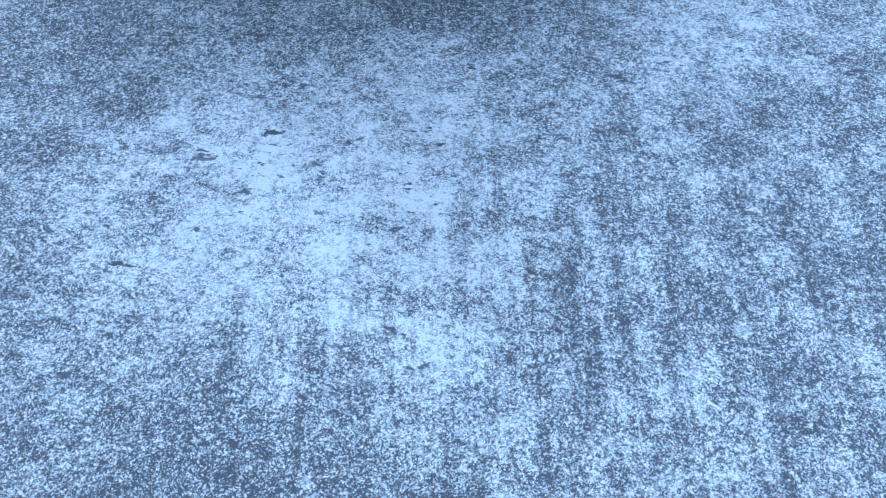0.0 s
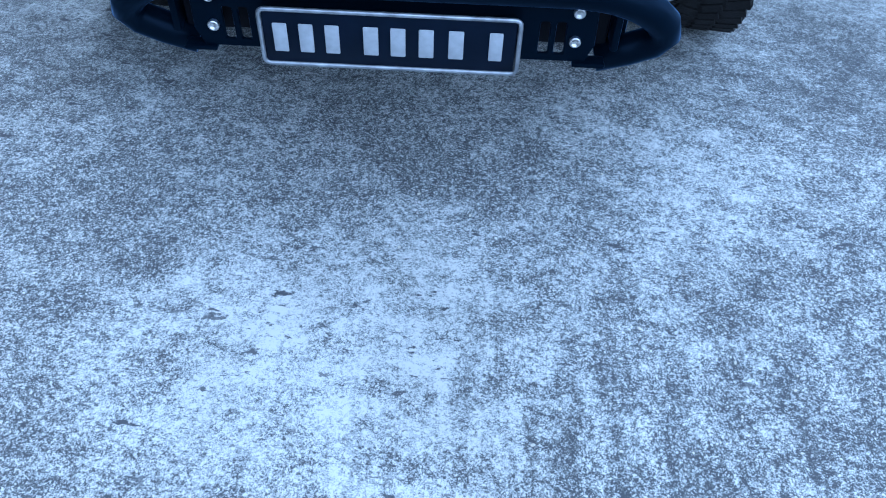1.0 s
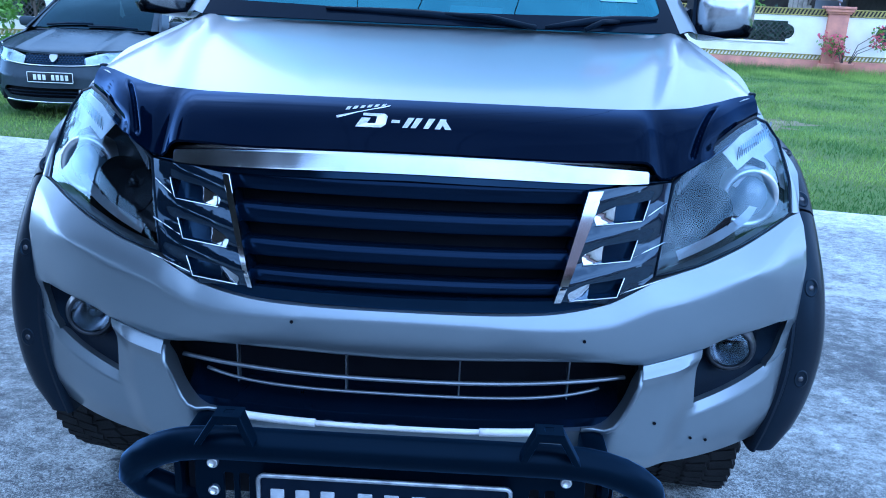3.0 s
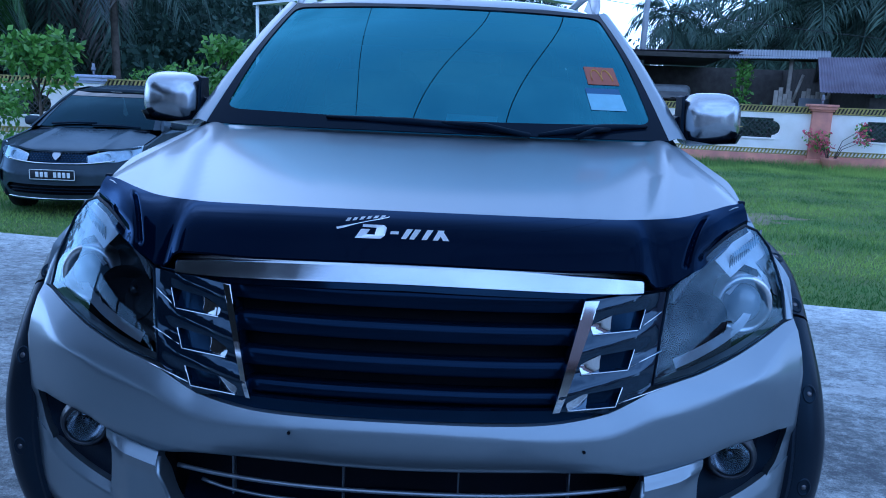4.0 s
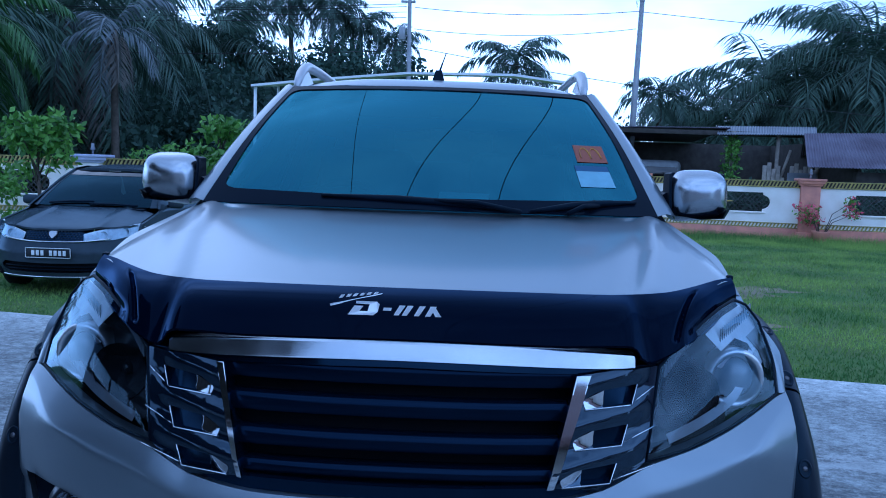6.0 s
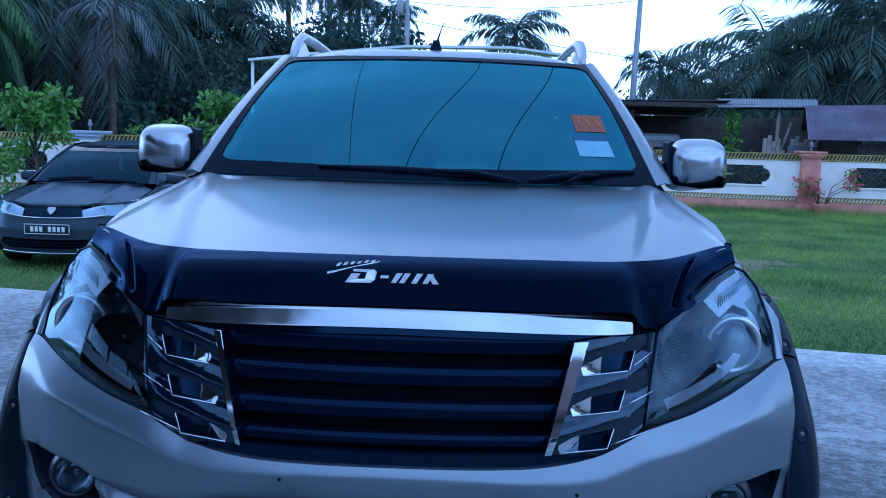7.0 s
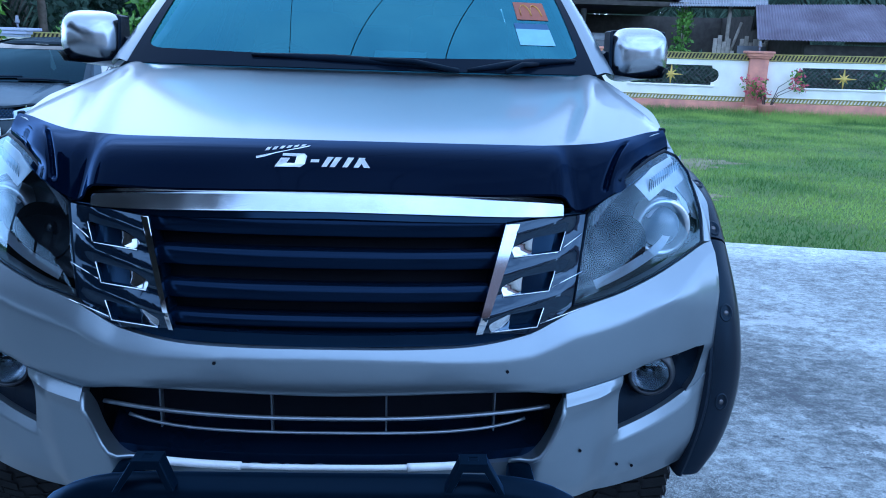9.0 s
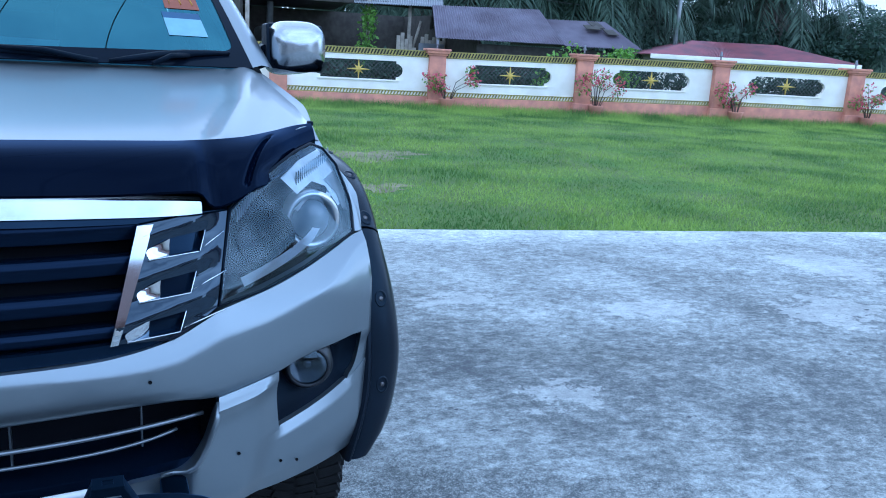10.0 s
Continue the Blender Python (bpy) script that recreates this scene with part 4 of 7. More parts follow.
    def decal(name, pts, mt=WHITE_PAINT):
        """A flat printed shape on the guard: x, v pairs."""
        bm = bmesh.new()
        bm.faces.new([bm.verts.new(guard_at(x, v - 0.17, 0.0072)) for x, v in pts])
        bmesh.ops.solidify(bm, geom=bm.faces[:], thickness=0.0006)
        part(name, bm, mt, guard)
    dx = -0.025
    decal("decal_slash", [(-0.118 + dx, 0.60), (-0.02 + dx, 0.90), (-0.018 + dx, 0.935), (-0.085 + dx, 0.72), (-0.12 + dx, 0.64)])
    for k in range(6):
        x = -0.105 + dx + k * 0.0135
        decal("decal_mark", [(x, 0.76 + k * 0.024), (x + 0.008, 0.775 + k * 0.024), (x + 0.011, 0.86 + k * 0.022), (x + 0.003, 0.85 + k * 0.022)])
    decal("decal_block", [(-0.080 + dx, 0.47), (-0.030 + dx, 0.47), (-0.022 + dx, 0.52), (-0.020 + dx, 0.66), (-0.026 + dx, 0.71), (-0.068 + dx, 0.71), (-0.068 + dx, 0.66), (-0.040 + dx, 0.65), (-0.042 + dx, 0.53), (-0.058 + dx, 0.53), (-0.052 + dx, 0.62), (-0.070 + dx, 0.62)])
    decal("decal_mark", [(-0.012 + dx, 0.55), (0.004 + dx, 0.55), (0.005 + dx, 0.60), (-0.011 + dx, 0.60)])
    for x in (0.010, 0.026, 0.050, 0.072):
        decal("decal_mark", [(x + dx, 0.48), (x + 0.010 + dx, 0.48), (x + 0.022 + dx, 0.65), (x + 0.010 + dx, 0.65)])
    decal("decal_mark", [(0.080 + dx, 0.65), (0.090 + dx, 0.65), (0.104 + dx, 0.48), (0.092 + dx, 0.48)])
    for s in (1, -1):
        part("guard_fixing", boxed((s * 0.772, 0.552, 1.203), (0.014, 0.02, 0.012), 0.004), BLACK_PLASTIC, guard)

    # --- wings (fenders), doors, bed sides
    for s in (1, -1):
        fr = [(0.405, 0.968), (0.43, 1.05), (0.475, 1.12), (0.50, 1.165), (0.56, 1.19), (0.8, 1.228), (1.05, 1.262), (1.25, 1.288), (1.42, 1.292), (1.48, 1.20), (1.50, 0.85), (1.50, 0.52)] + arch(AXLE_F, 0.50, 0.575, 0.50, 24) + [(0.365, 0.55), (0.36, 0.80)]
        part("front_fender", sheet(fr, on_side(s), (), 0.04, 0.02, 0.004), SILVER, truck)
        ft = ((0.47, 1.12), (0.50, 1.165), (0.56, 1.19), (0.8, 1.228), (1.05, 1.262), (1.25, 1.288), (1.42, 1.292))
        rows = []
        for k in range(21):
            y = 0.50 + 0.90 * k / 20
            z = lerp_rows(ft, y)[0]
            x = side_x(y, z)
            zi = max(z, hood_z(0.77, max(y, 0.52)) - 0.008) if y > 0.5 else z + 0.01
            rows.append([(s * (x + 0.001), y, z - 0.01), (s * (x - 0.004), y, z + 0.002), (s * (x - 0.02), y, (z + zi) / 2 + 0.003), (s * 0.765, y, zi), (s * 0.75, y + 0.004, zi - 0.02)])
        lip = []
        for k in range(25):
            z = 0.969 + 0.185 * k / 24
            xi = smooth_line(((0.96, 0.836), (1.033, 0.840), (1.112, 0.814), (1.155, 0.778)), z)
            xo = side_x(0.45, z)
            yi = front(xi, z)
            w = xo - xi
            lip.append([(s * (xi - 0.004), yi + 0.03, z), (s * (xi - 0.001), yi + 0.004, z), (s * (xi + 0.10 * w), yi, z), (s * (xi + 0.45 * w), yi + 0.004, z), (s * (xi + 0.75 * w), yi + 0.014, z),
                        (s * (xi + 0.93 * w), yi + 0.032, z), (s * xo, yi + 0.06, z), (s * xo, yi + 0.20, z)])
        part("fender_lip", loft(bmesh.new(), lip), SILVER, truck)
        part("fender_cap", loft(bmesh.new(), rows), SILVER, truck)
        fd = [(1.505, 0.52), (1.505, 0.85), (1.485, 1.21), (1.43, 1.29), (1.62, 1.42), (1.93, 1.69), (2.00, 1.735), (2.47, 1.745), (2.50, 1.2), (2.50, 0.52)]
        fw = [(1.66, 1.315), (1.72, 1.42), (1.99, 1.655), (2.06, 1.695), (2.42, 1.70), (2.43, 1.315)]
        door = part("front_door", sheet(fd, on_side(s), (fw,), 0.06, 0.03, 0.004), SILVER, truck)
        part("window_glass", sheet(fw, lambda u, v, w, g=on_side(s): g(u, v, w + 0.015), (), 0.08, 0.004, 0), TINT_DARK, door)
        part("door_handle", tube(bmesh.new(), [(s * (side_x(2.3, 1.1) + d), y, 1.10) for y, d in ((2.24, 0.0), (2.27, 0.03), (2.38, 0.03), (2.41, 0.0))], 0.012, 8), CHROME, door)
        rd = [(2.505, 0.52), (2.505, 1.2), (2.475, 1.745), (3.05, 1.73), (3.30, 1.66), (3.50, 1.30), (3.50, 0.95)] + [(3.47, 0.80), (3.42, 0.62), (3.40, 0.52)]
        rw = [(2.53, 1.315), (2.53, 1.70), (3.02, 1.69), (3.20, 1.62), (3.34, 1.315)]
        door = part("rear_door", sheet(rd, on_side(s), (rw,), 0.06, 0.03, 0.004), SILVER, truck)
        part("window_glass", sheet(rw, lambda u, v, w, g=on_side(s): g(u, v, w + 0.015), (), 0.08, 0.004, 0), TINT_DARK, door)
        part("door_handle", tube(bmesh.new(), [(s * (side_x(3.2, 1.1) + d), y, 1.10) for y, d in ((3.14, 0.0), (3.17, 0.03), (3.28, 0.03), (3.31, 0.0))], 0.012, 8), CHROME, door)
        bed = [(3.54, 0.60), (3.54, 1.27), (5.25, 1.27), (5.27, 0.95), (5.22, 0.60)] + arch(AXLE_R, 0.50, 0.56, 0.60, 20)
        part("bed_side", sheet(bed, on_side(s), (), 0.06, 0.05, 0.006), SILVER, truck)
        part("sill", boxed((s * 0.80, 2.45, 0.49), (0.10, 1.95, 0.08), 0.02), BLACK_PLASTIC, truck)
        part("tail_light", boxed((s * 0.80, 5.25, 1.08), (0.12, 0.10, 0.30), 0.03), TAIL_RED, truck)
        # windscreen pillar
        rows = []
        for k in range(11):
            t = k / 10
            a = screen(s * 0.757, t, 0.0)
            b = Vector((s * (0.845 - 0.20 * t), 1.37 + 0.60 * t, 1.288 + 0.448 * t + 0.015 * math.sin(math.pi * t)))
            mid = (a + b) / 2 + Vector((s * 0.014, -0.012, 0.016))
            q = (a + mid) / 2 + Vector((s * 0.002, -0.008, 0.008))
            rows.append([a + Vector((0, 0.02, -0.02)), a + Vector((0, -0.004, 0.004)), q, mid, (mid + b) / 2 + Vector((s * 0.008, 0.004, 0.006)), b])
        part("windscreen_pillar", loft(bmesh.new(), rows), SILVER, truck)

    # --- cab: windscreen, black border, cowl, roof, back wall
    border = [(-0.757, 0.0), (0.757, 0.0), (0.757, 1.0), (-0.757, 1.0)]
    pane = [(-0.722, 0.09), (-0.3, 0.075), (0, 0.07), (0.3, 0.075), (0.722, 0.09), (0.734, 0.5), (0.738, 0.955), (0.3, 0.965), (0, 0.965), (-0.3, 0.965), (-0.738, 0.955), (-0.734, 0.5)]
    ws = part("windscreen", sheet(border, screen, (), 0.05, 0.004, 0), TINT, truck, "blue-green tinted windscreen reflecting the sky")
    ws.visible_shadow = False
    part("windscreen_border", sheet(border, lambda u, v, w: screen(u, v, w - 0.004), (fillet(pane, 0.06, 5),), 0.05, 0.003, 0), FRIT, ws, "black printed glass border")
    part("shade_band", sheet([(-0.72, 0.86), (0.72, 0.86), (0.72, 0.97), (-0.72, 0.97)], lambda u, v, w: screen(u, v, w + 0.008), (), 0.06, 0.002, 0), clear("sun_band", (0.10, 0.16, 0.2), 1.3), ws)
    cowl = [(x / 20 * 0.79) for x in range(-20, 21)]
    part("cowl", loft(bmesh.new(), [[(x, 1.268 - 0.02 * (x / 0.79) ** 2, 1.270) for x in cowl], [(x, 1.272 - 0.02 * (x / 0.79) ** 2, 1.286) for x in cowl], [(x, 1.30, 1.30) for x in cowl], [(x, 1.36, 1.315) for x in cowl]]), BLACK_PLASTIC, truck)
    rim = [(0, 1.818), (0.25, 1.830), (0.45, 1.858), (0.592, 1.892), (0.61, 2.0), (0.625, 2.4), (0.62, 3.0), (0.60, 3.28), (0.4, 3.36), (0, 3.38)]
    part("roof", sheet(mirrored(rim), lambda u, v, w: Vector((u, v, roof_z(u, v) - w)), (), 0.06, 0.04, 0.010), SILVER, truck, "silver roof beaded with dew")
    part("cab_back", sheet(mirrored([(0, 1.765), (0.56, 1.735), (0.62, 1.66), (0.78, 1.28), (0.84, 1.2), (0.84, 0.6), (0, 0.6)]), lambda u, v, w: Vector((u, 3.52 - 0.35 * max(0, v - 1.25) - w, v)), (mirrored([(0, 1.66), (0.52, 1.62), (0.60, 1.34), (0, 1.33)]),), 0.1, 0.03, 0), SILVER, truck)
    part("rear_window", sheet(mirrored([(0, 1.67), (0.53, 1.63), (0.61, 1.33), (0, 1.32)]), lambda u, v, w: Vector((u, 3.50 - 0.35 * max(0, v - 1.25) - w, v)), (), 0.2, 0.003, 0), TINT_DARK, truck)
    for s in (1, -1):
        pts = [(s * 0.588, 1.905, 1.752), (s * 0.592, 1.96, 1.786), (s * 0.597, 2.03, 1.822), (s * 0.601, 2.12, 1.852), (s * 0.604, 2.22, 1.869), (s * 0.605, 2.45, 1.876), (s * 0.603, 2.9, 1.868), (s * 0.60, 3.1, 1.84), (s * 0.597, 3.22, 1.77)]
        rail = part("roof_rail", tube(bmesh.new(), pts, [0.012, 0.021, 0.024, 0.025, 0.024, 0.022, 0.022, 0.022, 0.018], 14, flat=0.8), SATIN_RAIL, truck, "arched satin silver roof rail", 60)
        part("rail_foot", loft(bmesh.new(), [[(s * 0.570, 1.885, 1.744), (s * 0.610, 1.895, 1.736), (s * 0.622, 2.24, 1.785), (s * 0.582, 2.24, 1.80)], [(s * 0.582, 1.93, 1.768), (s * 0.604, 1.93, 1.764), (s * 0.614, 2.16, 1.846), (s * 0.592, 2.16, 1.850)]], closed=True, caps=True), SATIN_RAIL, rail)
    ant = part("antenna_base", loft(bmesh.new(), [[(-0.012 + x * 0.026, 2.10 + y * 0.05, roof_z(0, 2.1) - 0.004) for x, y in ((-1, -1), (1, -1), (1, 1), (-1, 1))], [(-0.012 + x * 0.013, 2.105 + y * 0.03, roof_z(0, 2.1) + 0.042) for x, y in ((-1, -1), (1, -1), (1, 1), (-1, 1))]], closed=True, caps=True), BLACK_PLASTIC, truck, "black roof aerial base")
    part("aerial", tube(bmesh.new(), [(-0.010, 2.105, 1.855), (0.002, 2.14, 1.90), (0.014, 2.18, 1.945)], [0.005, 0.003, 0.002], 8), BLACK_PLASTIC, ant)

    # --- interior
    part("cab_floor", boxed((0, 2.4, 0.60), (1.6, 2.2, 0.05)), DARK, truck)
    part("bulkhead", boxed((0, 1.42, 0.92), (1.56, 0.05, 0.66)), DARK, truck)
    part("dashboard", boxed((0, 1.58, 1.15), (1.46, 0.36, 0.26), 0.07, None, 4), BLACK_PLASTIC, truck)
    part("headliner", boxed((0, 2.62, 1.735), (1.16, 1.46, 0.02), 0.005), SEAT, truck)
    for s in (1, -1):
        rows = [[(s * (side_x(1.92 + 0.12 * k, z) - 0.05), 1.92 + 0.12 * k, z) for k in range(13)] for z in (1.59, 1.64, 1.69, 1.735)]
        part("roof_lining", loft(bmesh.new(), rows + [[(x - s * 0.02, y, z) for x, y, z in r] for r in reversed(rows)]), SEAT, truck)
        rows = [[(s * (side_x(y, z) - d), y, z) for y, d in ((2.43, 0.05), (2.54, 0.05), (2.54, 0.08), (2.43, 0.08))] for z in (1.0, 1.2, 1.35, 1.5, 1.62, 1.72)]
        part("door_pillar", loft(bmesh.new(), rows, closed=True, caps=True), SEAT, truck)
    for x in (-0.38, 0.38):
        part("seat_base", boxed((x, 2.32, 0.90), (0.50, 0.52, 0.18), 0.06, None, 4), SEAT, truck)
        part("seat_back", boxed((x, 2.62, 1.22), (0.48, 0.16, 0.62), 0.07, Matrix.Rotation(radians(-14), 4, "X"), 4), SEAT, truck)
        part("headrest", boxed((x, 2.73, 1.56), (0.26, 0.10, 0.17), 0.04, None, 4), SEAT, truck)
    part("rear_bench", boxed((0, 3.25, 1.1), (1.30, 0.18, 0.75), 0.06, None, 4), SEAT, truck)
    wheel_at = Matrix.Translation((-0.38, 1.88, 1.20)) @ Matrix.Rotation(radians(65), 4, "X")
    part("steering_wheel", tube(bmesh.new(), [wheel_at @ Vector((0.185 * math.cos(a), 0.185 * math.sin(a), 0)) for a in (2 * math.pi * k / 32 for k in range(32))], 0.015, 8, closed=True), BLACK_PLASTIC, truck)
    part("rear_view_mirror", boxed((-0.01, 1.86, 1.665), (0.06, 0.03, 0.035), 0.01), BLACK_PLASTIC, truck)
    # pale sheet set against the glass in place of a paper's bright reflection
    part("paper_sheet", sheet([(0.03, 0.092), (0.20, 0.088), (0.205, 0.130), (0.035, 0.136)], lambda u, v, w: screen(u, v, w + 0.012), (), 0.1, 0.001, 0), WHITE_PAINT, truck, "pale sheet close behind the glass, standing in for a paper's reflection")

    # --- stickers on the glass, their colours dulled as if seen through its tint
    def sticker(name, u0, u1, v0, v1, mt, label, lift=-0.0022, lean=0.0):
        return part(name, sheet([(u0, v0), (u1, v0), (u1 + lean, v1), (u0 + lean, v1)], lambda u, v, w: screen(u, v, w + lift), (), 0.1, 0.001, 0), mt, ws, label)
    st = sticker("orange_sticker", 0.548, 0.666, 0.345, 0.473, ORANGE, "square orange sticker with yellow arch shape", lean=0.005)
    for c in (0.588, 0.628):
        pts = [screen(c + 0.019 * math.cos(a), 0.375 + 0.075 * math.sin(a) ** 0.8, -0.0022) for a in (math.pi * k / 10 for k in range(11))]
        part("yellow_arch", tube(bmesh.new(), pts, 0.0032, 6, flat=0.4), YELLOW, st)
    sticker("pale_sticker", 0.530, 0.655, 0.175, 0.280, PALE_BLUE, "pale blue road tax sticker")
    sticker("sticker_band", 0.530, 0.655, 0.280, 0.318, mat("navy_print", (0.02, 0.07, 0.16), 0.4), "dark blue sticker band")

    # --- wipers
    for u0, v0, u1, v1 in ((-0.36, 0.075, 0.30, 0.028), (0.33, 0.02, 0.70, 0.098)):
        a, b = screen(u0, v0 - 0.015, -0.008), screen(u1, v1 - 0.02, -0.008)
        pts = [a.lerp(b, t) + Vector((0, -0.004, 0.006 * math.sin(math.pi * t))) for t in (0, 0.2, 0.4, 0.6, 0.8, 1.0)]
        wiper = part("wiper", tube(bmesh.new(), pts, [0.005, 0.009, 0.013, 0.013, 0.009, 0.005], 8), BLACK_PLASTIC, truck, "black flat-blade wiper")
        arm0 = screen((u0 + u1) / 2 + 0.05, 0.045, -0.012)
        end = screen(u1 if u0 < 0 else u0 + 0.12, -0.02, -0.02)
        part("wiper_arm", tube(bmesh.new(), [arm0, (arm0 + end) / 2 + Vector((0, -0.01, 0.012)), end], 0.008, 8), BLACK_PLASTIC, wiper)

    # --- door mirrors
    for s in (1, -1):
        rows = []
        for k in range(1, 25):
            rho = math.sin(math.pi / 2 * k / 24)
            row = []
            for j in range(64):
                q = 2 * math.pi * j / 64
                c, h = math.copysign(abs(math.cos(q)) ** 0.62, math.cos(q)), math.copysign(abs(math.sin(q)) ** 0.62, math.sin(q))
                a, b = rho * c, rho * h
                row.append((s * (0.950 + 0.112 * a * (1 - 0.05 * b)), 1.402 + 0.034 * rho ** 2 + 0.075 * (1 - math.sqrt(max(0.0, 1 - rho ** 5))) + 0.012 * a, 1.376 + 0.092 * b * (1 - 0.06 * a) + 0.008 * a))
            rows.append(row)
        mirror = part("door_mirror", loft(bmesh.new(), rows, closed=True, caps=True), MIRROR_CHROME, truck, "door mirror with chrome cap", 80)
        part("mirror_shell", boxed((s * 0.950, 1.512, 1.376), (0.205, 0.03, 0.165), 0.014), BLACK_PLASTIC, mirror)
        part("mirror_glass", boxed((s * 0.945, 1.532, 1.376), (0.185, 0.012, 0.135), 0.03), CHROME, mirror)
        part("mirror_foot", loft(bmesh.new(), [[(s * 0.805, 1.50, 1.29), (s * 0.805, 1.60, 1.29), (s * 0.805, 1.60, 1.36), (s * 0.805, 1.50, 1.36)], [(s * 0.86, 1.45, 1.315), (s * 0.86, 1.54, 1.315), (s * 0.86, 1.54, 1.40), (s * 0.86, 1.45, 1.40)]], closed=True, caps=True), BLACK_PLASTIC, mirror)
        lower_cap = [[(s * (0.947 + 0.112 * px_ * k), 1.40 + dy, z) for px_, z in ((-1, 1.332), (-0.9, 1.305), (0, 1.294), (0.85, 1.299), (1, 1.330))] for dy, k in ((0.015, 0.80), (0.05, 0.99), (0.13, 1.015))]
        part("mirror_skirt", loft(bmesh.new(), lower_cap), BLACK_PLASTIC, mirror, "black lower mirror shell")
        rows = [[(s * (0.838 + 0.012 * q), 1.43 + 0.10 * r, z) for q, r, z in ((0, 0, 1.32), (0, 0.2, 1.45), (1, 0.3, 1.455), (1, 0, 1.32))], [(s * (0.838 + 0.012 * q), 1.53, z) for q, r, z in ((0, 0, 1.32), (0, 0.2, 1.45), (1, 0.3, 1.455), (1, 0, 1.32))]]
        part("mirror_inner", loft(bmesh.new(), rows, closed=True, caps=True), BLACK_PLASTIC, mirror)

    # --- wheel flares
    prof = [(0.0, 0.006), (0.03, 0.020), (0.10, 0.026), (0.16, 0.024), (0.20, 0.015), (0.26, 0.017), (0.45, 0.016), (0.66, 0.009), (0.82, -0.006), (0.93, -0.026), (1.0, -0.055), (0.97, -0.085), (0.75, -0.092), (0.3, -0.09), (0.0, -0.07)]
    inset = ((0.36, 0.802), (0.41, 0.815), (0.53, 0.843), (0.62, 0.854), (1.1, 0.854))
    reach = ((0.36, 0.850), (0.385, 0.884), (0.42, 0.912), (0.46, 0.935), (0.54, 0.958), (0.66, 0.972), (0.79, 0.966), (0.94, 0.948), (1.02, 0.950), (1.10, 0.962))
    for yc, rz in ((AXLE_F, 0.675), (AXLE_R, 0.62)):
        for s in (1, -1):
            def flare_at(deg, q, off, yc=yc, rz=rz, s=s):
                """A place on the flare: deg along the arch, q across it."""
                a = radians(deg)
                c, h = math.cos(a), math.sin(a)
                z = 0.378 + (rz + 0.022) * h ** 0.667
                wide = smooth_line(reach, z) if c > 0 else 0.965
                base = smooth_line(inset, z)
                return Vector((s * (base + (wide - base) * q), yc - (0.60 + off) * math.copysign(abs(c) ** 0.667, c), z + off * h ** 0.667))
            lead = None
            for d0, d1, nm in ((0.3, 46.6, "wheel_flare"), (47.4, 118, "flare_section"), (118.6, 179.7, "flare_section")):
                rows = [[flare_at(d0 + (d1 - d0) * k / 28, q, off) for q, off in prof] for k in range(29)]
                ob = part(nm, loft(bmesh.new(), rows, closed=True, caps=True), FLARE, lead or truck, "glossy black bolt-on wheel flare" if not lead else "")
                lead = lead or ob
            for deg in (9.3, 27, 50.5, 70, 88, 106, 124, 142, 160, 172):
                p = flare_at(deg, 0.47, 0.0145)
                n = (flare_at(deg + 1, 0.47, 0.0145) - flare_at(deg - 1, 0.47, 0.0145)).cross(Vector((s, 0.12, 0))).normalized() * s
                if n.y > 0 and deg < 90:
                    n = -n
                if n.z < 0 and 60 < deg < 120:
                    n = -n
                aim = Matrix.Translation(p) @ n.to_track_quat("Z", "Y").to_matrix().to_4x4()
                pocket = part("bolt_pocket", lathe(bmesh.new(), [(0.017, -0.004), (0.016, 0.002), (0.013, 0.0028), (0.010, -0.002), (0.0, -0.002)], aim @ Matrix.Diagonal((1, 1.35, 1, 1)), 16), FLARE, lead)
                part("flare_bolt", lathe(bmesh.new(), [(0.0065, -0.003), (0.0065, 0.001), (0.004, 0.003), (0.0, 0.003)], aim, 10), RIM, pocket)

    # --- wheels
    def wheel(x, y, steer=0.0):
        s = 1 if x > 0 else -1
        swing = Matrix.Rotation(radians(steer), 4, "Z")
        hub = Matrix.Translation((x, y, WHEEL_R)) @ swing @ Matrix.Rotation(radians(90), 4, "Y")
        prof = [(0.205, -0.125), (0.235, -0.132), (0.30, -0.138), (0.362, -0.134), (0.391, -0.120), (0.398, -0.10), (0.400, 0.0), (0.398, 0.10), (0.391, 0.120), (0.362, 0.134), (0.30, 0.138), (0.235, 0.132), (0.205, 0.125)]
        bm = lathe(bmesh.new(), prof, hub, 48)
        for k in range(60):
            a = 2 * math.pi * k / 60
            for row, z0 in ((-0.092, 0), (-0.032, 0.4), (0.032, 0.8), (0.092, 0.2)):
                b2 = a + z0 * 2 * math.pi / 60
                deep = 0.058 if abs(row) > 0.05 else 0.05
                box(bm, hub @ Vector(((0.397 if abs(row) < 0.05 else 0.394) * math.cos(b2), (0.397 if abs(row) < 0.05 else 0.394) * math.sin(b2), row)), (0.016, 0.032, deep + 0.002), 0.0,
                    swing @ Matrix.Rotation(radians(90), 4, "Y") @ Matrix.Rotation(b2, 4, "Z") @ Matrix.Rotation(radians(18 if row > 0 else -18), 4, "X"))
            if k % 2 == 0:
                for row in (-0.128, 0.128):
                    box(bm, hub @ Vector((0.364 * math.cos(a), 0.364 * math.sin(a), row)), (0.034, 0.026, 0.010), 0.0, swing @ Matrix.Rotation(radians(90), 4, "Y") @ Matrix.Rotation(a, 4, "Z"))
        hubcap = part("wheel", lathe(bmesh.new(), [(0.21, -0.12), (0.205, -0.10), (0.19, 0.0), (0.205, 0.10), (0.212, 0.125)], hub, 40), RIM, truck, "alloy wheel with chunky off-road tyre")
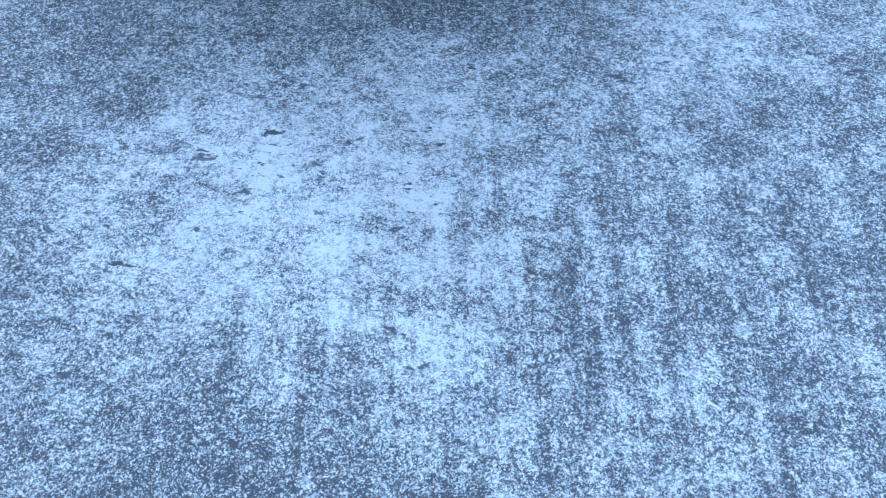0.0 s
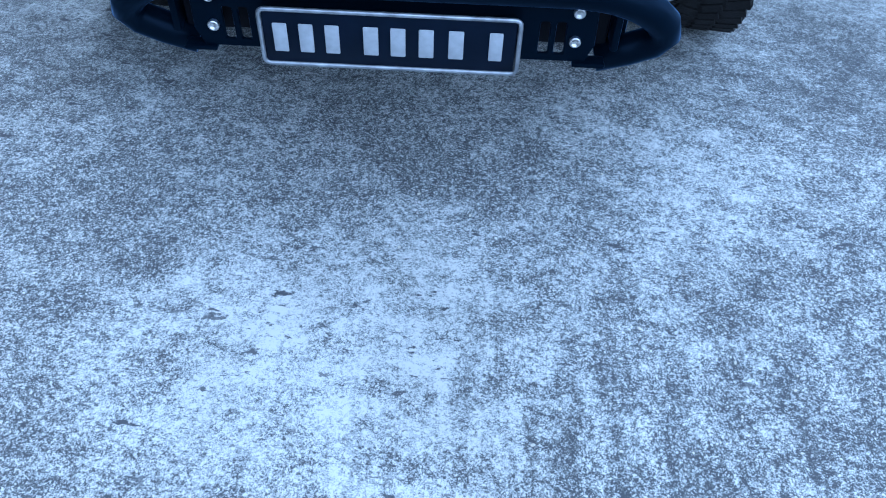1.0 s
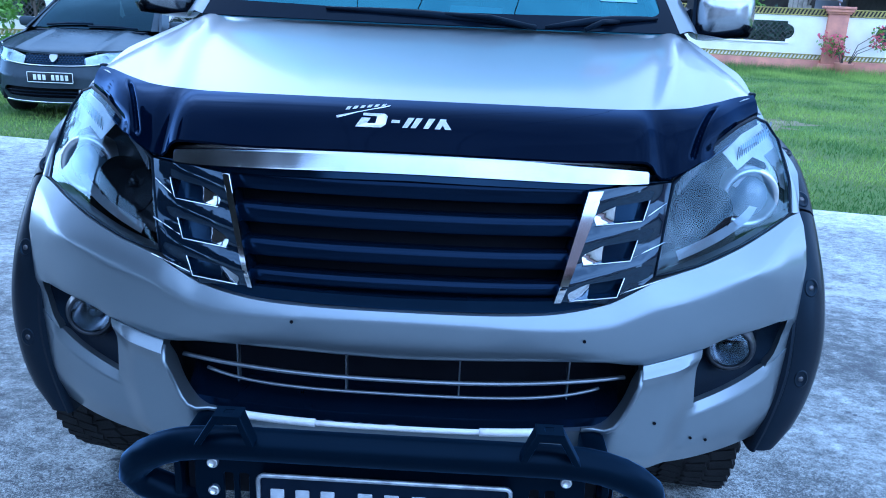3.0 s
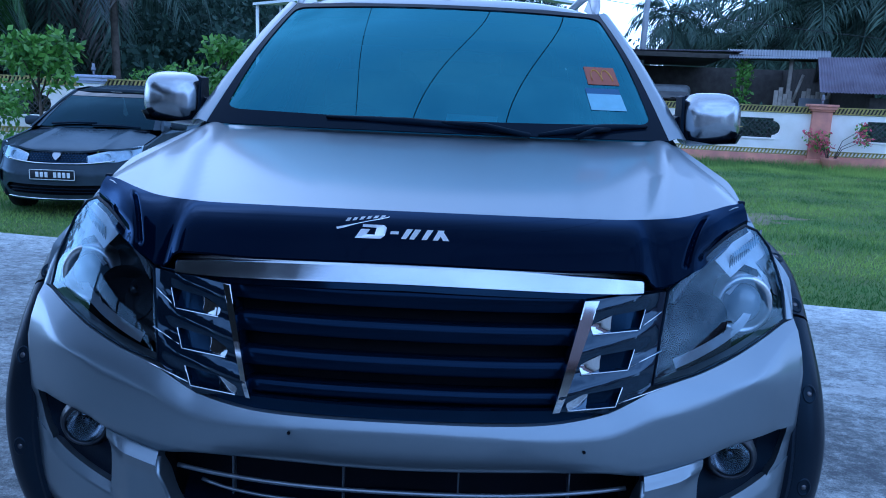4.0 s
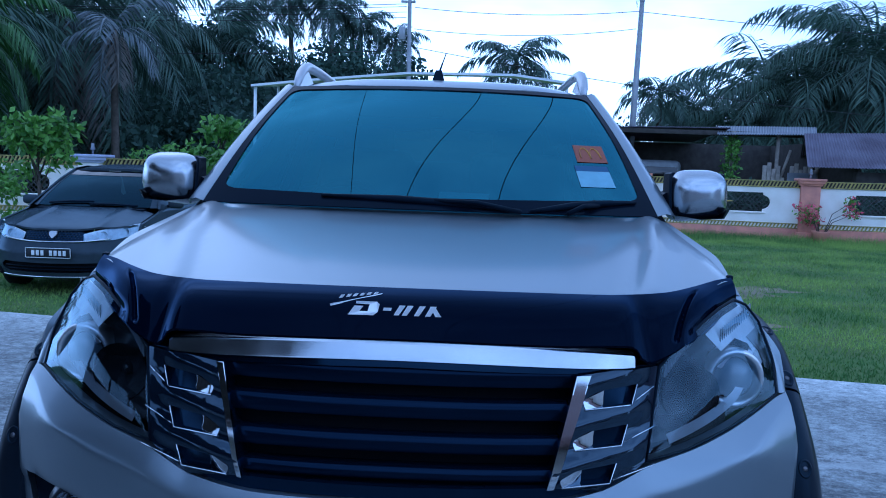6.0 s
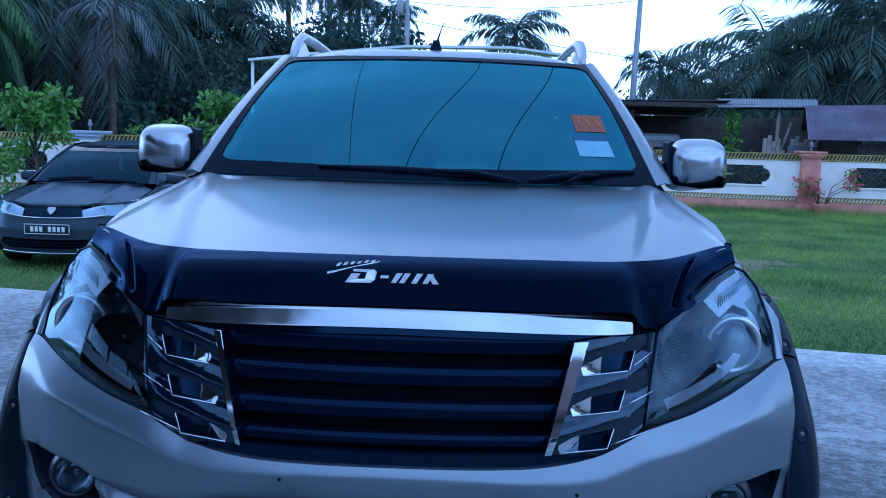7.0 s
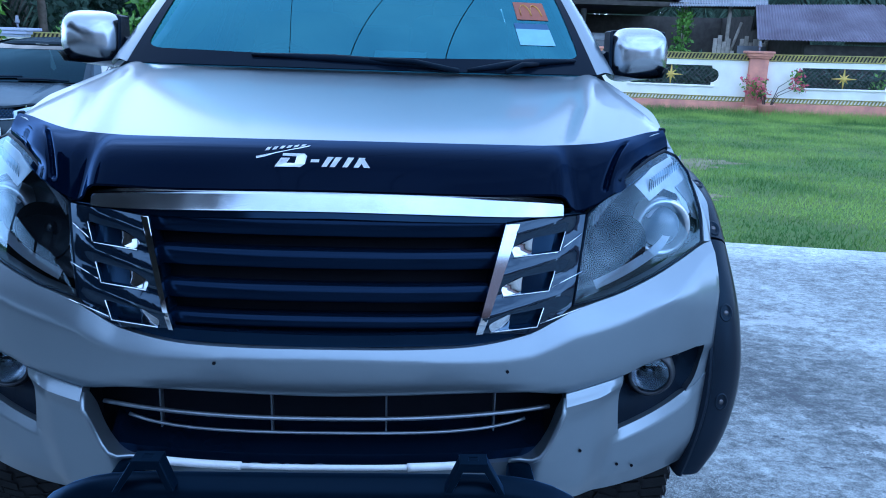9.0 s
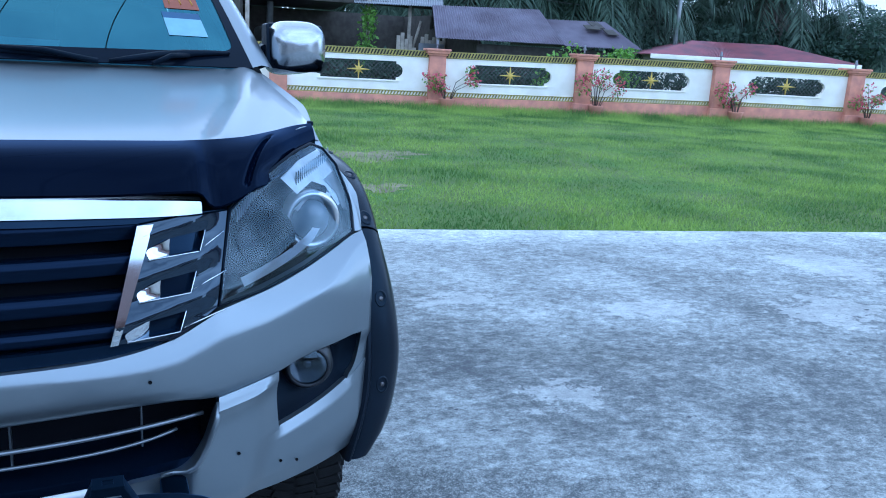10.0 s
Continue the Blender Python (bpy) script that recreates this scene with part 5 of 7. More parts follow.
        part("tyre", bm, RUBBER, hubcap, "mud-terrain tyre with deep tread blocks", 50)
        part("hub", lathe(bmesh.new(), [(0.0, s * 0.09), (0.05, s * 0.09), (0.06, s * 0.06), (0.20, s * 0.04), (0.20, -s * 0.02)], hub, 24), RIM, hubcap)
        for k in range(6):
            a = 2 * math.pi * k / 6
            part("spoke", boxed(hub @ Vector((0.12 * math.cos(a), 0.12 * math.sin(a), s * 0.075)), (0.03, 0.18, 0.045), 0.008, swing @ Matrix.Rotation(radians(90), 4, "Y") @ Matrix.Rotation(a + math.pi / 2, 4, "Z")), RIM, hubcap)
    for s in (1, -1):
        wheel(s * 0.80, AXLE_F - 0.05, -10)
        wheel(s * 0.80, AXLE_R)

    # --- underbody and bed
    part("chassis", boxed((0, 2.7, 0.48), (0.95, 4.7, 0.16), 0.03), DARK, truck)
    part("engine_bay", boxed((0, 0.85, 0.82), (1.10, 0.80, 0.58), 0.04), DARK, truck)
    for s in (1, -1):
        part("arch_liner", sheet(arch(AXLE_F, 0.53, 0.60, 0.42, 16), lambda u, v, w, s=s: Vector((s * (0.57 + w), u, v)), (), 0.2, 0.02, 0), DARK, truck)
        part("arch_roof", loft(bmesh.new(), [[(s * x, AXLE_F + 0.53 * math.cos(math.pi * k / 16), 0.42 + 0.60 * math.sin(math.pi * k / 16)) for k in range(17)] for x in (0.56, 0.86)]), DARK, truck)
    part("axle", tube(bmesh.new(), [(-0.72, AXLE_F, WHEEL_R), (0.72, AXLE_F, WHEEL_R)], 0.05, 12), DARK, truck)
    part("rear_axle", tube(bmesh.new(), [(-0.72, AXLE_R, WHEEL_R), (0.72, AXLE_R, WHEEL_R)], 0.06, 12), DARK, truck)
    part("skid_plate", loft(bmesh.new(), [[(-0.40, 0.12, 0.50), (0.40, 0.12, 0.50)], [(-0.40, 0.30, 0.38), (0.40, 0.30, 0.38)], [(-0.40, 0.9, 0.36), (0.40, 0.9, 0.36)]]), DARK, truck)
    part("bed_floor", boxed((0, 4.40, 0.78), (1.55, 1.70, 0.05), 0.01), BLACK_PLASTIC, truck)
    part("tailgate", boxed((0, 5.24, 1.02), (1.52, 0.07, 0.50), 0.02), SILVER, truck)
    part("rear_bumper", boxed((0, 5.34, 0.62), (1.75, 0.16, 0.20), 0.05), CHROME, truck)

    # --- bull bar with number plate
    pts = []
    for k in range(41):
        t = k / 20 - 1
        a = abs(t)
        x, y, z = lerp_rows(((0, 0.0, -0.150, 0.631), (0.45, 0.25, -0.149, 0.631), (0.60, 0.345, -0.144, 0.627), (0.70, 0.414, -0.134, 0.607), (0.79, 0.472, -0.118, 0.565), (0.86, 0.497, -0.098, 0.522), (0.91, 0.480, -0.085, 0.496), (0.96, 0.425, -0.085, 0.478), (1.0, 0.365, -0.09, 0.468)), a)
        pts.append((math.copysign(x, t), y, z))
    for _ in range(2):
        pts = [pts[0]] + [tuple((Vector(a) + 2 * Vector(b) + Vector(c)) / 4) for a, b, c in zip(pts, pts[1:], pts[2:])] + [pts[-1]]
    bar = part("bull_bar", tube(bmesh.new(), pts, 0.030, 18), BAR, truck, "matt black tubular steel bull bar")
    plate_half = [(0, 0.605), (0.350, 0.602), (0.352, 0.52), (0.338, 0.487), (0, 0.487)]
    slots = []
    for s in (1, -1):
        for x in (0.262, 0.290):
            slots.append(fillet([(s * (x - 0.009), 0.565), (s * (x + 0.009), 0.565), (s * (x + 0.009), 0.500), (s * (x - 0.009), 0.500)], 0.006, 3))
    part("mounting_plate", sheet(mirrored(plate_half), lambda u, v, w: Vector((u, -0.142 + w, v)), slots, 0.2, 0.008, 0.002), BAR, bar, "black slotted steel mounting plate")
    # dark backing added so the slots of the mounting plate look shaded
    part("cross_member", boxed((0, -0.075, 0.550), (0.76, 0.05, 0.11), 0.006), DARK, bar)
    for s in (1, -1):
        for z in (0.587, 0.530):
            bm = lathe(bmesh.new(), [(0.0105, -0.01), (0.0105, 0.002), (0.009, 0.004), (0.0065, 0.004), (0.0065, 0.001), (0.0, 0.001)], Matrix.Translation((s * 0.316, -0.146, z)) @ Matrix.Rotation(radians(90), 4, "X"), 16)
            part("bolt", bm, STEEL, bar, "shiny zinc bolt")
        part("side_bracket", boxed((s * 0.392, -0.085, 0.545), (0.014, 0.07, 0.10), 0.004), BAR, bar)
        part("foot_plate", boxed((s * 0.346, -0.135, 0.484), (0.058, 0.030, 0.008), 0.002), BAR, bar)
        part("frame_arm", boxed((s * 0.392, 0.08, 0.52), (0.05, 0.32, 0.09), 0.008), BAR, bar)
        tab = [(s * 0.330, 0.652), (s * 0.300, 0.702), (s * 0.252, 0.702), (s * 0.228, 0.654), (s * 0.240, 0.654), (s * 0.258, 0.688), (s * 0.294, 0.688), (s * 0.318, 0.652)]
        part("lamp_tab", sheet(tab, lambda u, v, w: Vector((u, -0.196 + 0.25 * (v - 0.65) + w, v)), (), 0.2, 0.030, 0.002), BAR, bar, "folded steel lamp bracket")
        part("tab_top", sheet([(s * 0.300, 0.0), (s * 0.252, 0.0), (s * 0.252, 0.036), (s * 0.300, 0.036)], lambda u, v, w: Vector((u, -0.184 + v, 0.7035 - w)), ([(s * 0.284, 0.012), (s * 0.268, 0.012), (s * 0.268, 0.026), (s * 0.284, 0.026)],), 0.2, 0.004, 0.001), BAR, bar)
    number = part("number_plate", boxed((-0.007, -0.158, 0.524), (0.440, 0.010, 0.108), 0.004), mat("plate_black", (0.004, 0.006, 0.014), 0.35, 0, 0.2, 20, ior=1.25, sheen=BLUE_CAST), bar, "black number plate with white raised bars")
    loop = fillet([(-0.230, -0.054), (0.218, -0.054), (0.218, 0.054), (-0.230, 0.054)], 0.012, 4)
    part("plate_rim", tube(bmesh.new(), [(x, -0.163, 0.524 + z) for x, z in loop], 0.0045, 6, closed=True), mat("worn_aluminium", (0.35, 0.37, 0.40), 0.4, 0.8, 0.3, 40), number, "thin worn metal edge")
    for x, wd in ((-0.193, 0.038), (-0.148, 0.038), (-0.103, 0.038), (-0.036, 0.040), (0.011, 0.040), (0.060, 0.040), (0.112, 0.040), (0.181, 0.036)):
        part("plate_bar", boxed((x - 0.003, -0.1642, 0.524), (wd * 0.66, 0.004, 0.056), 0.003), PLATE_WHITE, number, "plain white bar")
    return truck


build_truck()


# ---------------------------------------------------------------- far things: wall, sheds, trees, wires
WALL_WHITE = mat("stained_white_wall", (0.92, 0.88, 0.82), 0.85, 0, 0.08, 2.2, 0.2, 60, second=(0.80, 0.75, 0.67))
TERRACOTTA = mat("pink_painted_plaster", (0.66, 0.30, 0.20), 0.8, 0, 0.1, 4, 0.2, 80, second=(0.46, 0.21, 0.16))
LILAC = mat("lilac_painted_plaster", (0.46, 0.47, 0.62), 0.8, 0, 0.1, 4, 0.2, 80)
OLIVE = mat("yellow_painted_balusters", (0.46, 0.38, 0.10), 0.7, 0, 0.15, 8, 0.1, 80, second=(0.22, 0.20, 0.08))
GOLD = mat("gold_painted_iron", (0.62, 0.46, 0.10), 0.5, 0.2, 0.15, 10)
IRON = mat("dark_iron_lattice", (0.10, 0.10, 0.10), 0.6, 0.3, 0.2, 10)
ZINC = mat("corrugated_zinc", (0.20, 0.21, 0.24), 0.5, 0.4, 0.2, 1.5, 0.1, 60)
RUST = mat("weathered_purple_roofing", (0.16, 0.145, 0.19), 0.7, 0.0, 0.3, 1.2, 0.2, 40, second=(0.085, 0.07, 0.10))
RED_ROOF = mat("faded_red_roofing", (0.32, 0.12, 0.14), 0.7, 0, 0.25, 1.2, 0.2, 40, second=(0.19, 0.10, 0.12))
TIMBER = mat("grey_weathered_timber", (0.30, 0.27, 0.23), 0.85, 0, 0.3, 5, 0.3, 60)
# near-black copy of the timber, with the shed's inner shade in its colour
SHADE_TIMBER = mat("shade_dark_timber", (0.05, 0.045, 0.04), 0.9, 0, 0.3, 5, 0.3, 60)
POLE = mat("galvanised_pole", (0.30, 0.31, 0.32), 0.55, 0.5, 0.15, 3)
CABLE = mat("black_cable", (0.02, 0.02, 0.02), 0.6)
TARP = mat("white_canopy_sheet", (0.75, 0.77, 0.78), 0.6, 0, 0.05, 3)
BARK = mat("rough_bark", (0.075, 0.062, 0.05), 0.95, 0, 0.35, 6, 0.6, 40)
# oil palm, coconut and tree leaves are paled and blued for distant haze
PALM_LEAF = leaf_material("hazed_oil_palm_leaflet", (0.020, 0.042, 0.030), (0.115, 0.170, 0.115), 0.6)
COCO_LEAF = leaf_material("hazed_coconut_leaflet", (0.03, 0.058, 0.045), (0.12, 0.17, 0.125), 0.6)
NEAR_PALM = leaf_material("garden_palm_leaflet", (0.02, 0.055, 0.012), (0.10, 0.20, 0.045))
GREY_PALM = leaf_material("pale_palm_leaflet", (0.07, 0.085, 0.09), (0.22, 0.25, 0.26))
DRY_LEAF = leaf_material("dry_palm_leaflet", (0.06, 0.055, 0.045), (0.16, 0.14, 0.11))
SHRUB_LEAF = leaf_material("bright_shrub_leaf", (0.05, 0.12, 0.014), (0.24, 0.42, 0.06))
TREE_LEAF = leaf_material("hazed_tree_leaf", (0.013, 0.032, 0.024), (0.070, 0.115, 0.080), 0.8)
FLOWER = leaf_material("bougainvillea_bract", (0.42, 0.05, 0.10), (0.70, 0.16, 0.22))
GRASS = leaf_material("grass_blade", (0.092, 0.180, 0.038), (0.34, 0.46, 0.09), 0.7, 2.6)


def from_arrays(name, verts, faces, material, parent=None, label=""):
    me = bpy.data.meshes.new(name)
    me.from_pydata(verts, [], faces)
    me.materials.append(material)
    ob = new(name, me)
    if parent:
        ob.parent = parent
    if label:
        ob["label"] = label
    return ob


def turned(x, y, z=GRASS_Z, rz=0.0):
    return Matrix.Translation((x, y, z)) @ Matrix.Rotation(rz, 4, "Z")


# --- boundary wall
def lobed(cx, cz, w, h):
    """An oblong opening with a smaller half-round at each end."""
    a, r = w / 2, h * 0.36
    pts = [(cx + a, cz + h / 2)]
    pts += [(cx + a + r * math.sin(math.pi * k / 8), cz + r * math.cos(math.pi * k / 8)) for k in range(9)]
    pts += [(cx + a, cz - h / 2), (cx - a, cz - h / 2)]
    pts += [(cx - a - r * math.sin(math.pi * k / 8), cz - r * math.cos(math.pi * k / 8)) for k in range(9)]
    return pts + [(cx - a, cz + h / 2)]


def wall_bay(length, base_mat, label):
    """One bay of the boundary wall, along x from 0 to length."""
    bay = thing("boundary_wall_bay", label, "boundary wall", "boundary wall bays")
    mid, hole = length / 2, lobed(length / 2, 0.95, length * 0.54, 0.50)
    flat = lambda off: (lambda u, v, w: Vector((u, off + w, v)))
    wall = part("wall_panel", sheet([(0, 0.30), (length, 0.30), (length, 1.34), (0, 1.34)], flat(-0.06), (hole,), 0.6, 0.12, 0), WALL_WHITE, bay)
    part("wall_back", sheet([(0, 0.30), (length, 0.30), (length, 1.34), (0, 1.34)], lambda u, v, w: Vector((u, 0.062 - w, v)), (hole,), 0.6, 0.01, 0), WALL_WHITE, bay)
    part("plinth", boxed((mid, 0, 0.02), (length, 0.20, 0.56), 0.015), base_mat, bay)
    part("sill_board", boxed((mid, -0.02, 0.68), (length * 0.58, 0.14, 0.045), 0.01), WALL_WHITE, bay)
    for z, tall in ((0.315, 0.11), (1.36, 0.15)):
        band = part("baluster_band", boxed((mid, -0.075, z + tall), (length, 0.03, 0.025), 0.005), OLIVE, bay, "yellow ornamental band")
        part("lower_rail", boxed((mid, -0.075, z), (length, 0.03, 0.025), 0.005), OLIVE, band)
        bm = bmesh.new()
        n = int(length / 0.085)
        for k in range(n):
            box(bm, ((k + 0.5) * length / n, -0.072, z + tall / 2), (0.035, 0.022, tall), 0.0, Matrix.Rotation(radians(24), 4, "Y"))
        tagged(part("baluster_strip", bm, OLIVE, band), kind="stuff")
        # dark sheet for the shade between the upper balusters; plain wall behind the lower
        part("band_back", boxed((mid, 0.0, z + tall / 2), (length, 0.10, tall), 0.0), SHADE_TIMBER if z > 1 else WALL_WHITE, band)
    lat = bmesh.new()
    w, h = length * 0.54 + 0.30, 0.50
    for k in range(-13, 14):
        for sgn in (1, -1):
            x = mid + k * w / 20
            a, b = Vector((x - sgn * h / 2, 0, 0.95 - h / 2)), Vector((x + sgn * h / 2, 0, 0.95 + h / 2))
            lo, hi = mid - w / 2, mid + w / 2
            for p, q in ((a, b), (b, a)):
                if p.x < lo:
                    p += (q - p) * (lo - p.x) / (q.x - p.x) if q.x > lo else Vector()
                if p.x > hi:
                    p += (q - p) * (hi - p.x) / (q.x - p.x) if q.x < hi else Vector()
            if (b - a).length > 0.03 and lo - 0.01 <= a.x <= hi + 0.01 and lo - 0.01 <= b.x <= hi + 0.01:
                tube(lat, [a, b], 0.008, 4)
    part("lattice", lat, IRON, bay, "diagonal iron lattice")
    star = bmesh.new()
    for k in range(4):
        a = math.pi * k / 4
        d = Vector((math.cos(a), 0, math.sin(a))) * (0.30 if k % 2 == 0 else 0.16)
        tube(star, [Vector((mid, -0.02, 0.95)) - d, Vector((mid, -0.02, 0.95)), Vector((mid, -0.02, 0.95)) + d], [0.005, 0.036, 0.005], 6)
    part("star_ornament", star, GOLD, bay, "gold star ornament")
    return bay


def wall_pillar(material, cap_mat, label):
    pil = thing("wall_pillar", label, "pillar", "boundary wall pillars")
    part("shaft", boxed((0, 0, 0.70), (0.46, 0.46, 1.56), 0.02), material, pil)
    part("foot", boxed((0, 0, 0.0), (0.56, 0.56, 0.46), 0.02), material, pil)
    for z, w, h in ((1.44, 0.54, 0.05), (1.50, 0.62, 0.07), (1.565, 0.68, 0.06)):
        part("cap_moulding", boxed((0, 0, z), (w, w, h), 0.012), cap_mat, pil)
    part("lamp_stem", tube(bmesh.new(), [(0, 0, 1.59), (0, 0, 1.70)], 0.022, 8), ZINC, pil)
    part("lamp_holder", lathe(bmesh.new(), [(0.0, 1.69), (0.045, 1.69), (0.05, 1.72), (0.03, 1.78), (0.032, 1.83), (0.0, 1.84)], None, 14), ZINC, pil, "bare grey lamp holder")
    return pil


A0, STEP = Vector((8.95, 19.3)), Vector((4.12, -1.02))


def build_wall():
    turn = math.atan2(STEP.y, STEP.x)
    # the wall follows a slight rise of the ground
    rise = (0.0, 0.0, 0.0, 0.08, 0.13, 0.11, 0.09, 0.08, 0.06, 0.05)
    slide = (0.0, 0.0, 0.0, -0.05, -0.16, -0.05, 0.0, 0.0, 0.0, 0.0)
    along = STEP.normalized()
    spots = []
    for k in range(10):
        q = A0 + STEP * (k - 2) + along * slide[k]
        spots.append(Vector((q.x, q.y, GRASS_Z + rise[k])))
    pil = wall_pillar(TERRACOTTA, TERRACOTTA, "pink plastered wall pillar with stepped cap and lamp")
    pil.matrix_world = turned(spots[0].x, spots[0].y, spots[0].z, turn)
    for p in spots[1:]:
        copy_thing(pil, turned(p.x, p.y, p.z, turn))
    length = STEP.length - 0.46
    bay = wall_bay(length, TERRACOTTA, "white boundary wall bay with pink plinth, yellow bands and lattice opening")
    side = Vector((-along.y, along.x, 0))
    for k, (p, q) in enumerate(zip(spots[:-1], spots[1:])):
        d = (q - p).normalized() * 0.23
        run = (q - p - 2 * d) / length
        m = Matrix(((run.x, side.x, 0, p.x + d.x), (run.y, side.y, 0, p.y + d.y), (run.z, 0, 1, p.z + d.z), (0, 0, 0, 1)))
        if k:
            copy_thing(bay, m)
        else:
            bay.matrix_world = m
    lp = wall_pillar(WALL_WHITE, LILAC, "white wall pillar with lilac stepped cap")
    lp.matrix_world = turned(-8.0, 15.9)
    for x, y in ((-12.2, 15.7), (-3.8, 16.6), (-16.4, 15.5), (0.4, 17.9)):
        copy_thing(lp, turned(x, y))
    lb = wall_bay(3.74, WALL_WHITE, "white boundary wall bay with yellow bands and lattice opening")
    lb.matrix_world = turned(-11.97, 15.71, GRASS_Z, math.atan2(0.2, 4.2))
    copy_thing(lb, turned(-16.17, 15.51, GRASS_Z, math.atan2(0.2, 4.2)))
    copy_thing(lb, turned(-7.77, 15.93, GRASS_Z, math.atan2(0.7, 4.2)))
    copy_thing(lb, turned(-3.57, 16.65, GRASS_Z, math.atan2(1.3, 4.2)))


build_wall()


# --- foliage
def leaf_cloud(rng, centres, radius, count, size, flatten=0.8):
    """Small pointed leaves scattered through clumps: vertices and faces."""
    n = count
    c = np.asarray(centres, float)[rng.integers(0, len(centres), n)]
    r = np.asarray(radius, float)
    r = r if r.ndim else np.full(len(centres), float(r))
    d = rng.normal(size=(n, 3))
    d /= np.linalg.norm(d, axis=1)[:, None]
    rad = rng.uniform(0.25, 1.0, n) ** 0.5
    p = c + d * (rad * r[rng.integers(0, len(r), n)])[:, None] * np.array([1, 1, flatten])
    a = rng.normal(size=(n, 3))
    a[:, 2] -= 0.35
    a /= np.linalg.norm(a, axis=1)[:, None]
    b = np.cross(a, rng.normal(size=(n, 3)))
    b /= np.linalg.norm(b, axis=1)[:, None]
    s = (size * rng.uniform(0.6, 1.3, n))[:, None]
    v = np.stack([p, p + a * s * 0.5 + b * s * 0.26, p + a * s, p + a * s * 0.5 - b * s * 0.26], 1).reshape(-1, 3)
    f = np.arange(4 * n).reshape(-1, 4)
    return v.tolist(), f.tolist()


def shrub_tree(seed, height, spread, leaves, size, label, leaf=SHRUB_LEAF, name="tree", bare=0.35, group=""):
    """A tapered trunk with limbs and a loose crown of separate leaves, standing at its own origin."""
    rng = np.random.default_rng(seed)
    tree = thing(name, label, "tree" if name == "tree" else "shrub", group)
    bm, tips = bmesh.new(), []
    for k in range(9):
        a = k * 2.4 + rng.uniform(-0.3, 0.3)
        h0 = height * (bare + (0.75 - bare) * k / 8)
        out = spread * rng.uniform(0.55, 1.0) * (1.1 - 0.5 * k / 8)
        tip = Vector((math.cos(a) * out, math.sin(a) * out, min(height, h0 + height * rng.uniform(0.15, 0.4))))
        start = Vector((0.02 * math.sin(h0), 0.02 * math.cos(h0), h0))
        mid = start.lerp(tip, 0.5) + Vector((0, 0, 0.06 * height))
        tube(bm, [start, mid, tip], [0.018 * height / 2, 0.010 * height / 2, 0.003], 5)
        tips += [tuple(tip), tuple(mid.lerp(tip, 0.5))]
    tips.append((0, 0, height * 0.95))
    tube(bm, [(0, 0, -0.05), (0.015 * height, 0, height * 0.4), (0, 0.01 * height, height * 0.9)], [0.028 * height / 2 + 0.01, 0.02 * height / 2 + 0.006, 0.006], 8)
    part("trunk", bm, BARK, tree)
    v, f = leaf_cloud(rng, tips, spread * rng.uniform(0.28, 0.5, len(tips)), leaves, size)
    from_arrays("crown", v, f, leaf, tree)
    return tree


